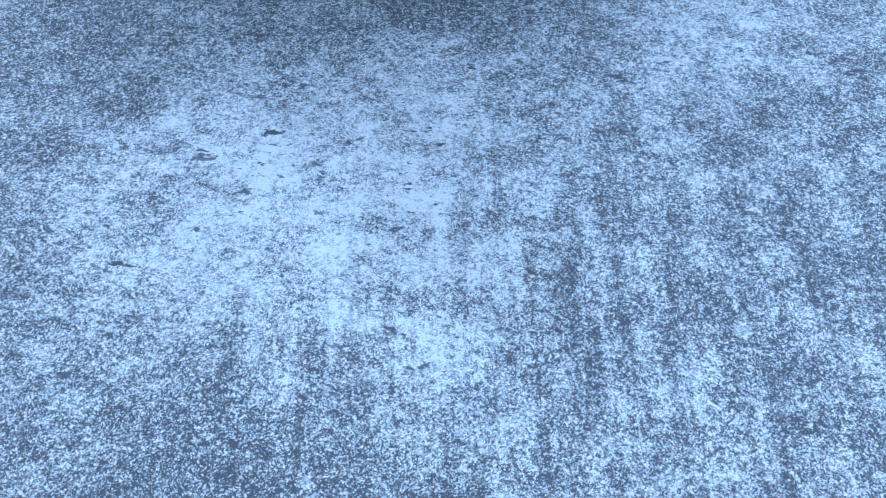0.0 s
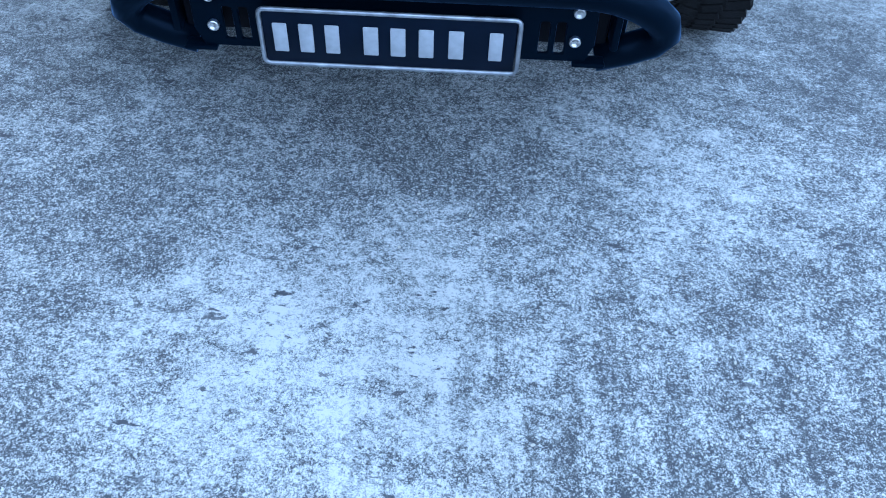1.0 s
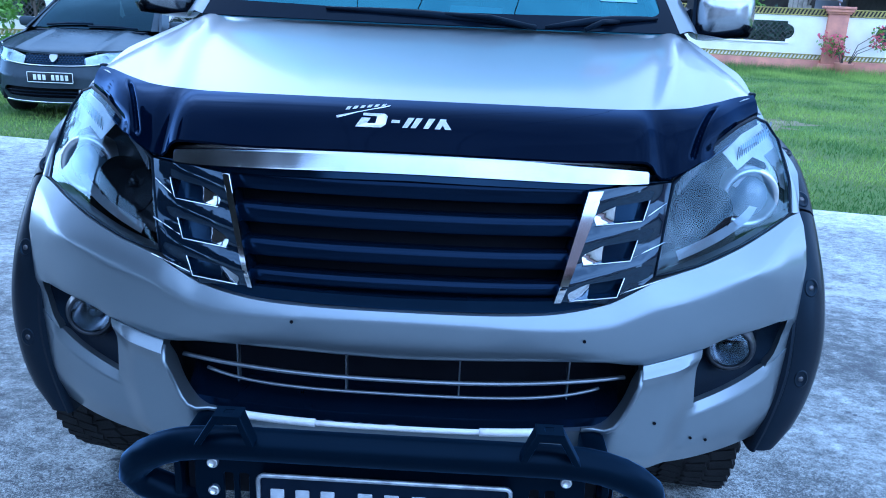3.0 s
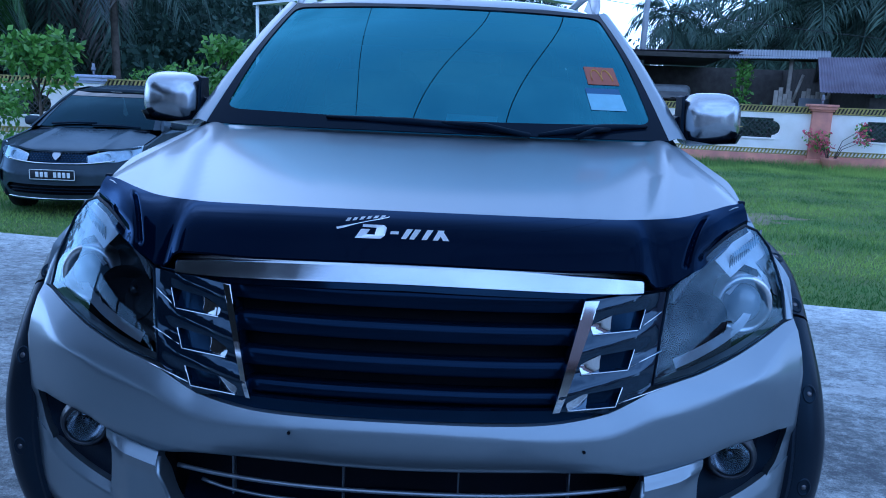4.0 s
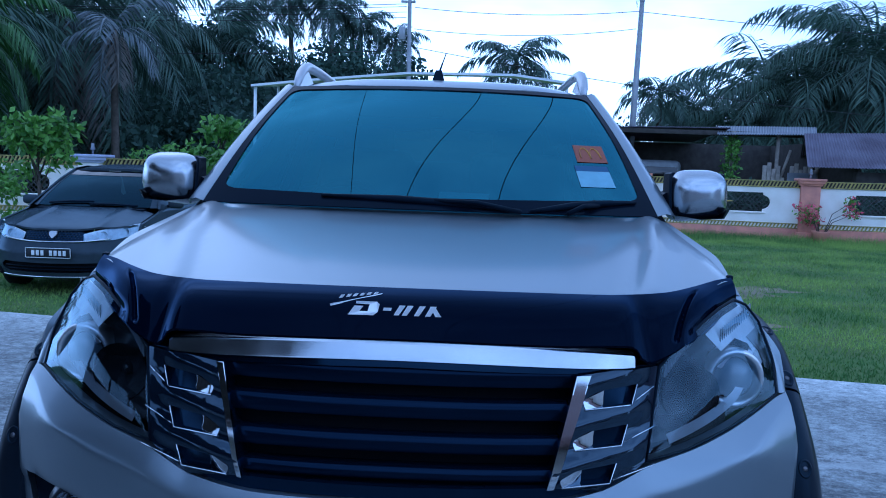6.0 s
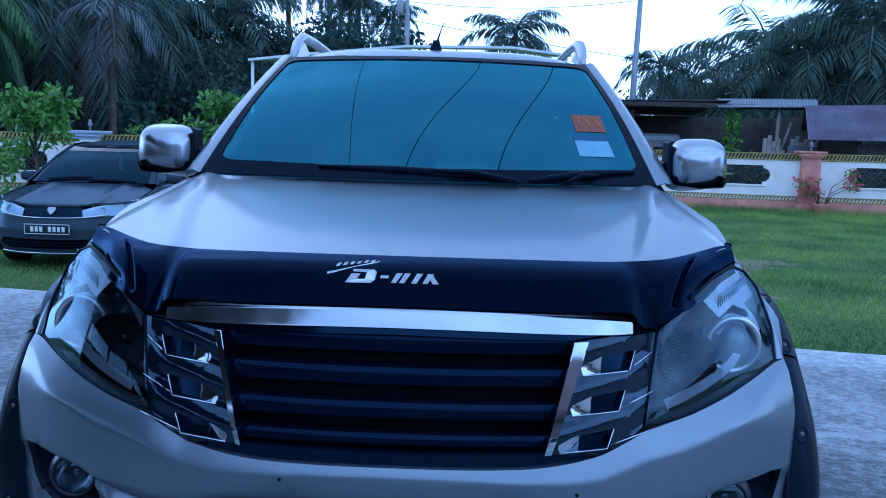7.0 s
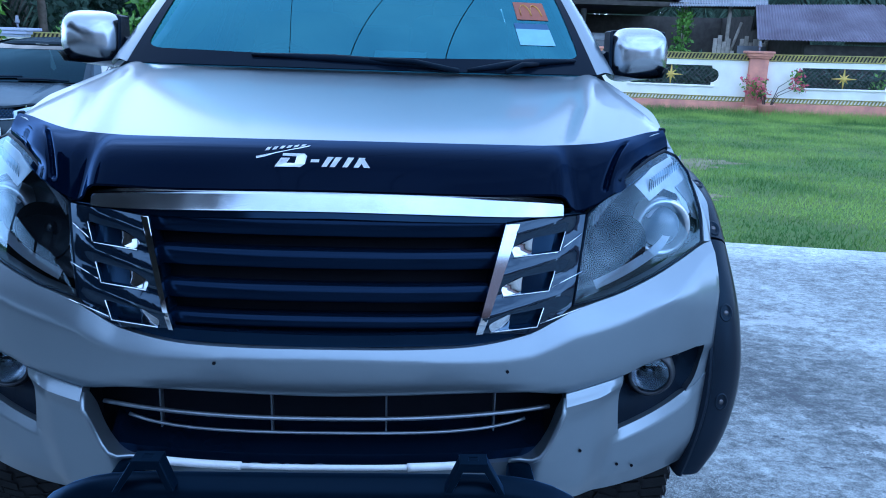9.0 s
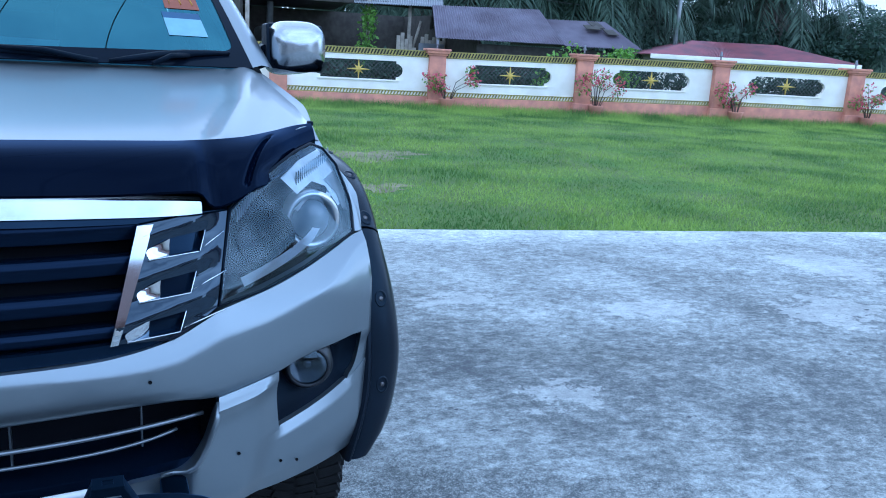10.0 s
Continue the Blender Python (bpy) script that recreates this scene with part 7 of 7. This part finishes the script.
# ---------------------------------------------------------------- the bungalow and neighbour that close the place, with an unseen carport and porch roof added
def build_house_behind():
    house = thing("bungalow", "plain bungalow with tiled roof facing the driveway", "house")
    # plaster kept pale to throw light on the truck's bumper
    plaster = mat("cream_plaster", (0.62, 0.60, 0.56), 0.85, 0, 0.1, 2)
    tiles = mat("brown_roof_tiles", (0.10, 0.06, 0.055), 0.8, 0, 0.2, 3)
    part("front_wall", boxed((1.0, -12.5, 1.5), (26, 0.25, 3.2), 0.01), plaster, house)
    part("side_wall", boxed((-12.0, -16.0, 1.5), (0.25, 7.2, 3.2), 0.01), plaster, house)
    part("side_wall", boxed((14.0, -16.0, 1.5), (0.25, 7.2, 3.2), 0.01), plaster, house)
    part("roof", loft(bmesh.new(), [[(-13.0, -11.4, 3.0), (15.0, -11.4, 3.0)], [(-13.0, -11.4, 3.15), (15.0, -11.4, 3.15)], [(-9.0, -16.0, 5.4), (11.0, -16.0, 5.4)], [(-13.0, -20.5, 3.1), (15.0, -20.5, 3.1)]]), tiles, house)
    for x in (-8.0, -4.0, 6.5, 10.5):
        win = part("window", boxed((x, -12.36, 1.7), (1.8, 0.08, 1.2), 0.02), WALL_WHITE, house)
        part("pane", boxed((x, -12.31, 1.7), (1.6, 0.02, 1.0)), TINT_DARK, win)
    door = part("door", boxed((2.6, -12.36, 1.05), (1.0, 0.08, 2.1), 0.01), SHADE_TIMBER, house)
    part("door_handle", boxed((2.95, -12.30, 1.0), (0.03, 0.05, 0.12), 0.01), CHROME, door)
    # unseen porch roof and posts, added to darken what bumper and chrome reflect
    part("porch_roof", boxed((-6.4, -8.45, 3.24), (8.0, 8.0, 0.16), 0.02), SHADE_TIMBER, house, "dark flat porch roof, unseen, added for its dark reflection")
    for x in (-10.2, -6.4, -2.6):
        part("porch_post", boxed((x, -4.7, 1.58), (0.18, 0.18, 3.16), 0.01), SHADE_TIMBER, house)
    # unseen carport with low wall, added to put dark shapes in the left headlight
    shed = thing("carport", "open timber carport with a dark flat roof beside the driveway, unseen, added for its dark reflection", "carport")
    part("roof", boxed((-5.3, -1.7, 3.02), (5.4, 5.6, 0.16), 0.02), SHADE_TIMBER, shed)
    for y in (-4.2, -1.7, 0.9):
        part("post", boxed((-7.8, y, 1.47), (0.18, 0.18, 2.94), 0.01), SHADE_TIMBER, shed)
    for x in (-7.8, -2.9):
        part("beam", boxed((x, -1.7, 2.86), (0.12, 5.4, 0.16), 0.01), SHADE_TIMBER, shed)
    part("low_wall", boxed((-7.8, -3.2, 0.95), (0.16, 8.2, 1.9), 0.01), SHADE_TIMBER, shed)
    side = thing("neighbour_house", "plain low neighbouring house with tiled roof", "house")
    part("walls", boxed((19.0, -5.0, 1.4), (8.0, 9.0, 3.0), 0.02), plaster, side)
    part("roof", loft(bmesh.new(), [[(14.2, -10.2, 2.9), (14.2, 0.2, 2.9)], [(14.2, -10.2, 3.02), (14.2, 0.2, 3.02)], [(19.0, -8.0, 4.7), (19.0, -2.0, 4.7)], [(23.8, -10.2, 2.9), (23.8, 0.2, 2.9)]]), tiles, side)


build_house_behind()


# ---------------------------------------------------------------- the grey saloon car
def build_saloon():
    car = thing("saloon_car", "dark grey metallic saloon car parked on the lawn", "car")
    paint = lacquer("dark_grey_metallic", (0.042, 0.052, 0.064), (0.30, 0.38, 0.48), 1.36, 0.18)

    def nose(x, z):
        a = abs(x)
        return 0.02 + 0.47 * (a / 0.85) ** 3 + max(0, z - 0.5) * 0.55 + 0.5 * max(0, 0.33 - z)

    at = lambda off=0.0: (lambda u, v, w: Vector((u, nose(u, v) + w + off, v)))
    intake = mirrored([(0, 0.375), (0.56, 0.385), (0.62, 0.335), (0.55, 0.275), (0, 0.265)])
    fog = [(0.665, 0.50), (0.79, 0.49), (0.80, 0.36), (0.69, 0.37)]
    fog_l = [(-u, v) for u, v in reversed(fog)]
    half = [(0, 0.60), (0.30, 0.603), (0.36, 0.614), (0.60, 0.630), (0.80, 0.684), (0.85, 0.66), (0.86, 0.45), (0.85, 0.26), (0.78, 0.205), (0, 0.195)]
    bumper = part("bumper", sheet(mirrored(half), at(), (fillet(intake, 0.03), fillet(fog, 0.02), fillet(fog_l, 0.02)), 0.05, 0.04, 0.006), paint, car)
    part("lower_intake", sheet(mirrored([(0, 0.42), (0.64, 0.42), (0.64, 0.24), (0, 0.24)]), at(0.05), (), 0.1, 0.01, 0), DARK, car)
    for z in (0.30, 0.335):
        part("intake_bar", tube(bmesh.new(), [(0.56 * k / 8, nose(0.56 * k / 8, z) + 0.03, z) for k in range(-8, 9)], 0.008, 6), BLACK_PLASTIC, bumper)
    part("chin_blade", tube(bmesh.new(), [(0.74 * k / 10, nose(0.74 * k / 10, 0.21) - 0.01, 0.215 + 0.01 * abs(k / 10)) for k in range(-10, 11)], 0.010, 6), CHROME, bumper, "thin bright chin blade")
    grille = part("grille", sheet(mirrored([(0, 0.735), (0.31, 0.728), (0.345, 0.69), (0.32, 0.635), (0, 0.625)]), at(0.02), (), 0.06, 0.02, 0), BLACK_GLOSS, car, "black mesh grille")
    bm = bmesh.new()
    for r in range(4):
        for k in range(-11, 12):
            u = k * 0.036 + (0.018 if r % 2 else 0)
            v = 0.65 + r * 0.023
            if abs(u) < 0.31:
                box(bm, (u, nose(u, v) + 0.018, v), (0.022, 0.008, 0.012), 0.002)
    tagged(part("grille_mesh", bm, DARK_CHROME, grille), kind="stuff")
    part("grille_chrome", tube(bmesh.new(), [(0.60 * k / 12, nose(0.60 * k / 12, 0.62) - 0.006, 0.612 + 0.04 * abs(k / 12) ** 2.5) for k in range(-12, 13)], 0.009, 6), CHROME, car, "slim chrome bar under the grille")
    part("badge", sheet(fillet([(-0.042, 0.730), (0.042, 0.730), (0.046, 0.695), (0.0, 0.645), (-0.046, 0.695)], 0.016, 3), at(-0.012), (), 0.1, 0.02, 0.004), SATIN_RAIL, car, "plain shield-shaped badge")
    lamp = [(0.325, 0.700), (0.45, 0.738), (0.64, 0.778), (0.80, 0.806), (0.842, 0.768), (0.81, 0.688), (0.62, 0.634), (0.345, 0.620)]
    for s in (1, -1):
        sm = lambda pts: [(s * u, v) for u, v in pts]
        hl = part("headlight", sheet(sm(lamp), at(0.014), (), 0.05, 0.02, 0), LAMP_SILVER, car)
        part("headlight_lens", sheet(fillet(sm(lamp), 0.02, 3), at(-0.010), (), 0.05, 0.006, 0.002), LENS, hl, "clear headlight lens")
        for x, z in ((0.70, 0.722), (0.52, 0.690)):
            aim = Matrix.Translation((s * x, nose(x, z) + 0.012, z)) @ Matrix.Rotation(radians(90), 4, "X")
            part("reflector", lathe(bmesh.new(), [(0.042, 0.01), (0.036, -0.01), (0.018, -0.025), (0.0, -0.028)], aim, 20), CHROME, hl)
        part("fog_recess", sheet(sm([(0.65, 0.51), (0.81, 0.50), (0.82, 0.35), (0.67, 0.36)]), at(0.035), (), 0.1, 0.01, 0), BLACK_PLASTIC, car)

    def hood(x, y):
        return 0.745 + 0.215 * clamp((y - 0.14) / 1.06) ** 0.75 - 0.06 * (abs(x) / 0.8) ** 3 + 0.012 * math.exp(-((abs(x) - 0.45) / 0.06) ** 2)
    rim = [(0.0, 0.145), (0.25, 0.16), (0.42, 0.21), (0.60, 0.32), (0.74, 0.46), (0.79, 0.56), (0.78, 1.10), (0.5, 1.20), (0, 1.23)]
    part("bonnet", sheet(mirrored(rim), lambda u, v, w: Vector((u, v, hood(u, v) - w)), (), 0.05, 0.02, 0.006), paint, car)

    def flank(y, z):
        x = 0.845 - 0.10 * ease((0.75 - y) / 0.45) * 0.3 - 0.10 * max(0, z - 0.80) - 0.10 * max(0, 0.4 - z) - 0.14 * ease((y - 3.7) / 0.7)
        return x - (z - 0.93) * 0.36 if z > 0.93 else x
    for s in (1, -1):
        side = lambda u, v, w, s=s: Vector((s * (flank(u, v) - w), u, v))
        ar = lambda yc: [(yc + 0.335 * math.cos(math.pi * k / 14), max(0.24, 0.30 + 0.335 * math.sin(math.pi * k / 14))) for k in range(15)]
        body = [(0.46, 0.62), (0.58, 0.80), (0.80, 0.84), (1.15, 0.90), (1.30, 0.945), (2.3, 0.95), (3.3, 0.97), (4.0, 0.97), (4.28, 0.90), (4.33, 0.6), (4.25, 0.28)] + ar(3.40) + [(3.0, 0.22), (1.3, 0.22)] + ar(0.84) + [(0.47, 0.30)]
        part("body_side", sheet(body, side, (), 0.08, 0.03, 0.005), paint, car)
        win = [(1.55, 0.975), (2.02, 1.33), (2.4, 1.385), (2.95, 1.37), (3.45, 1.17), (3.62, 0.99), (2.6, 0.965)]
        part("side_window", sheet(win, lambda u, v, w, g=side: g(u, v, w - 0.004), (), 0.1, 0.01, 0), TINT_DARK, car)
        frame_pts = [(1.20, 0.94), (1.75, 1.28), (2.05, 1.41), (2.4, 1.44), (3.0, 1.42), (3.5, 1.24), (4.0, 0.97)]
        part("side_panel", sheet(frame_pts, side, (), 0.1, 0.03, 0.004), paint, car)
        for yc in (0.84, 3.40):
            hub = Matrix.Translation((s * 0.74, yc, 0.30)) @ Matrix.Rotation(radians(90), 4, "Y")
            wh = part("wheel", lathe(bmesh.new(), [(0.0, s * 0.07), (0.05, s * 0.075), (0.19, s * 0.05), (0.20, s * 0.085), (0.205, -s * 0.08)], hub, 28), RIM, car)
            part("tyre", lathe(bmesh.new(), [(0.20, -0.085), (0.27, -0.095), (0.298, -0.075), (0.302, 0.0), (0.298, 0.075), (0.27, 0.095), (0.20, 0.085)], hub, 36), RUBBER, wh)
        mir = part("door_mirror", boxed((s * 0.93, 1.50, 1.00), (0.19, 0.11, 0.12), 0.045, None, 3), paint, car)
        part("mirror_stalk", boxed((s * 0.83, 1.52, 0.965), (0.10, 0.05, 0.035), 0.01), BLACK_PLASTIC, mir)

    def glass(u, v, w):
        bow = 1 - (u / 0.70) ** 2
        return Vector((u * (1 - 0.20 * v), 1.20 - 0.10 * bow + v * (0.80 + 0.02 * bow) + 0.5 * w, 0.945 + v * 0.435 + 0.03 * math.sin(math.pi * v) - 0.8 * w))
    ws = part("windscreen", sheet([(-0.70, 0.02), (0.70, 0.02), (0.70, 1.0), (-0.70, 1.0)], glass, (), 0.08, 0.004, 0), SALOON_GLASS, car, "tinted windscreen")
    part("screen_band", sheet([(-0.69, 0.83), (0.69, 0.83), (0.69, 1.0), (-0.69, 1.0)], lambda u, v, w: glass(u, v, w - 0.003), (), 0.1, 0.002, 0), TINT_DARK, ws, "darker sun band")
    for u0, u1 in ((-0.55, 0.02), (-0.02, 0.56)):
        a, b = glass(u0, 0.05, -0.02), glass(u1, 0.10 if u0 < -0.3 else 0.02, -0.02)
        part("wiper", tube(bmesh.new(), [a, a.lerp(b, 0.5) + Vector((0, 0, 0.01)), b], 0.012, 6), BLACK_PLASTIC, car)
    part("cowl", boxed((0, 1.18, 0.925), (1.30, 0.16, 0.03), 0.01), BLACK_PLASTIC, car)
    for s in (1, -1):
        rows = [[glass(s * 0.70, t, 0.0) + Vector((0, 0.0, 0.004)), glass(s * 0.70, t, 0.0) + Vector((s * 0.05, 0.03, 0.006)), Vector((s * (flank(1.25 + 0.8 * t, 0.95 + 0.46 * t) - 0.004), 1.30 + 0.78 * t, 0.945 + 0.455 * t))] for t in (0, 0.25, 0.5, 0.75, 1)]
        part("windscreen_pillar", loft(bmesh.new(), rows), paint, car)
    roof = [(0, 1.92), (0.35, 1.95), (0.555, 2.0), (0.61, 2.4), (0.60, 3.0), (0.52, 3.35), (0, 3.40)]
    part("roof", sheet(mirrored(roof), lambda u, v, w: Vector((u, v, 1.385 + 0.085 * math.sin(math.pi * clamp((v - 1.75) / 1.95)) ** 0.8 - 0.05 * (abs(u) / 0.6) ** 4 - w)), (), 0.1, 0.03, 0.01), paint, car)
    part("rear_screen", loft(bmesh.new(), [[(x, 3.36, 1.40 - 0.02 * abs(x)) for x in (-0.52, 0, 0.52)], [(x, 3.95, 1.0) for x in (-0.66, 0, 0.66)]]), TINT_DARK, car)
    part("boot_lid", boxed((0, 4.12, 0.95), (1.40, 0.42, 0.10), 0.04), paint, car)
    part("tail", boxed((0, 4.29, 0.62), (1.46, 0.12, 0.60), 0.05), paint, car)
    part("underbody", boxed((0, 2.1, 0.26), (1.35, 3.7, 0.10), 0.02), DARK, car)
    part("dashboard", boxed((0, 1.62, 0.92), (1.3, 0.4, 0.16), 0.05), BLACK_PLASTIC, car)
    for x in (-0.36, 0.36):
        part("seat", boxed((x, 2.35, 1.0), (0.46, 0.16, 0.65), 0.06, Matrix.Rotation(radians(-12), 4, "X"), 3), SEAT, car)
    number = part("number_plate", boxed((0, nose(0, 0.50) - 0.016, 0.495), (0.50, 0.012, 0.115), 0.004), mat("plate_black", (0.012, 0.014, 0.02), 0.4), car, "black number plate with white bars")
    part("plate_rim", tube(bmesh.new(), [(x, nose(0, 0.5) - 0.024, 0.495 + z) for x, z in fillet([(-0.246, -0.053), (0.246, -0.053), (0.246, 0.053), (-0.246, 0.053)], 0.01, 3)], 0.004, 6, closed=True), WHITE_PAINT, number)
    for x in (-0.165, -0.115, -0.065, 0.03, 0.08, 0.13, 0.18):
        part("plate_bar", boxed((x, nose(0, 0.5) - 0.0235, 0.495), (0.034, 0.004, 0.058), 0.002), WHITE_PAINT, number)
    car.matrix_world = Matrix.Translation((-4.46, 7.25, GRASS_Z)) @ Matrix.Rotation(radians(2), 4, "Z")


build_saloon()


# ---------------------------------------------------------------- lawn, litter, path
def build_lawn():
    rng = np.random.default_rng(17)
    n = 720000
    x, u = rng.uniform(-13, 27, n), rng.uniform(0, 1, n) ** 1.25
    y = 4.88 - 0.19 * x + 0.03 + u * 17.0
    bare = 0.62 * np.exp(-(((x - 3.9) / 1.0) ** 2 + ((y - 9.7) / 0.8) ** 2)) + 0.5 * np.exp(-(((x - 3.3) / 0.9) ** 2 + ((y - 7.3) / 0.9) ** 2)) + 0.4 * np.exp(-(((x - 6.3) / 1.6) ** 2 + ((y - 9.6) / 0.7) ** 2))
    worn = 0.5 + 0.5 * np.sin(x * 1.7 + 2.0 * np.sin(y * 0.9)) * np.sin(y * 1.3 - x * 0.5)
    keep = (rng.uniform(0, 1, n) > bare * 0.95 + 0.35 * worn ** 3) & (y < 24)
    x, y = x[keep], y[keep]
    n = len(x)
    patch = 0.5 + 0.5 * np.sin(x * 0.9 + 1.7 * np.sin(y * 0.6)) * np.sin(y * 0.8 + x * 0.3)
    h = rng.uniform(0.02, 0.055, n) * (0.5 + 1.0 * patch)
    a = rng.uniform(0, 6.283, n)
    w = rng.uniform(0.003, 0.007, n)
    lean = rng.normal(size=(n, 2)) * 0.45 * h[:, None]
    z = np.full(n, GRASS_Z)
    p0 = np.stack([x - np.cos(a) * w, y - np.sin(a) * w, z], 1)
    p1 = np.stack([x + np.cos(a) * w, y + np.sin(a) * w, z], 1)
    p2 = np.stack([x + lean[:, 0], y + lean[:, 1], z + h], 1)
    v = np.stack([p0, p1, p2], 1).reshape(-1, 3)
    tagged(from_arrays("grass", v.tolist(), np.arange(3 * n).reshape(-1, 3).tolist(), GRASS), "short green lawn grass with uneven tufts", "grass", kind="stuff")
    # longer seeding grass along the foot of the wall
    n = 70000
    t, off = rng.uniform(-1.6, 6.5, n), 0.35 + 2.2 * rng.uniform(0, 1, n) ** 1.6
    x, y = A0.x + STEP.x * t - 0.24 * off, A0.y + STEP.y * t - 0.97 * off
    h, a, w = rng.uniform(0.06, 0.26, n) * (1.15 - 0.35 * off), rng.uniform(0, 6.283, n), rng.uniform(0.003, 0.007, n)
    lean = rng.normal(size=(n, 2)) * 0.35 * h[:, None]
    z = np.full(n, GRASS_Z)
    v = np.stack([np.stack([x - np.cos(a) * w, y - np.sin(a) * w, z], 1), np.stack([x + np.cos(a) * w, y + np.sin(a) * w, z], 1), np.stack([x + lean[:, 0], y + lean[:, 1], z + h], 1)], 1).reshape(-1, 3)
    tagged(from_arrays("long_grass", v.tolist(), np.arange(3 * n).reshape(-1, 3).tolist(), GRASS), "longer seeding grass at the foot of the boundary wall", "grass", kind="stuff")
    earth = mat("bare_earth", (0.20, 0.18, 0.11), 0.95, 0, 0.3, 5, 0.4, 60)
    for cx, cy, rx, ry in ((3.9, 9.75, 0.95, 0.62), (3.2, 7.1, 0.45, 0.30)):
        bm = bmesh.new()
        rim = [(2 * math.pi * k / 40) for k in range(40)]
        bm.faces.new([bm.verts.new((cx + rx * math.cos(q) * (0.85 + 0.30 * math.sin(3 * q) + 0.16 * math.sin(7 * q + 1) + 0.10 * math.sin(13 * q)), cy + ry * math.sin(q) * (0.85 + 0.30 * math.sin(3 * q) + 0.16 * math.sin(7 * q + 1) + 0.10 * math.sin(13 * q)), GRASS_Z + 0.004)) for q in rim])
        tagged(part("ground_patch", bm, earth), "bare brown earth where the lawn has worn away", "ground", kind="structure")
    path = mat("path_concrete", (0.45, 0.45, 0.44), 0.9, 0, 0.15, 3, 0.2, 80)
    tagged(part("pavement_path", boxed((-12.0, 12.6, GRASS_Z - 0.02), (6.0, 1.6, 0.10), 0.01), path), "pale concrete garden path at the lawn edge", "path", kind="structure")


build_lawn()


def build_litter():
    """Loose pale chips of stone and seed husk on the slab near the bumper."""
    rng = random.Random(23)
    bm = bmesh.new()
    for k in range(420):
        x, y = rng.uniform(-0.9, 1.5), rng.uniform(-1.35, 0.15)
        if rng.random() > 0.25 + 0.55 * clamp((x + 0.2) / 1.0):
            continue
        r = rng.uniform(0.0012, 0.0042)
        bmesh.ops.create_icosphere(bm, subdivisions=1, radius=r, matrix=Matrix.Translation((x, y, r * 0.3)) @ Matrix.Rotation(rng.uniform(0, 6), 4, "Z") @ Matrix.Diagonal((1.3, 0.9, 0.6, 1)))
    tagged(part("stone_chips", bm, mat("pale_stone", (0.62, 0.60, 0.50), 0.8, 0, 0.2, 90)), "loose pale stone chips scattered on the concrete", "stone chips", kind="stuff")


build_litter()
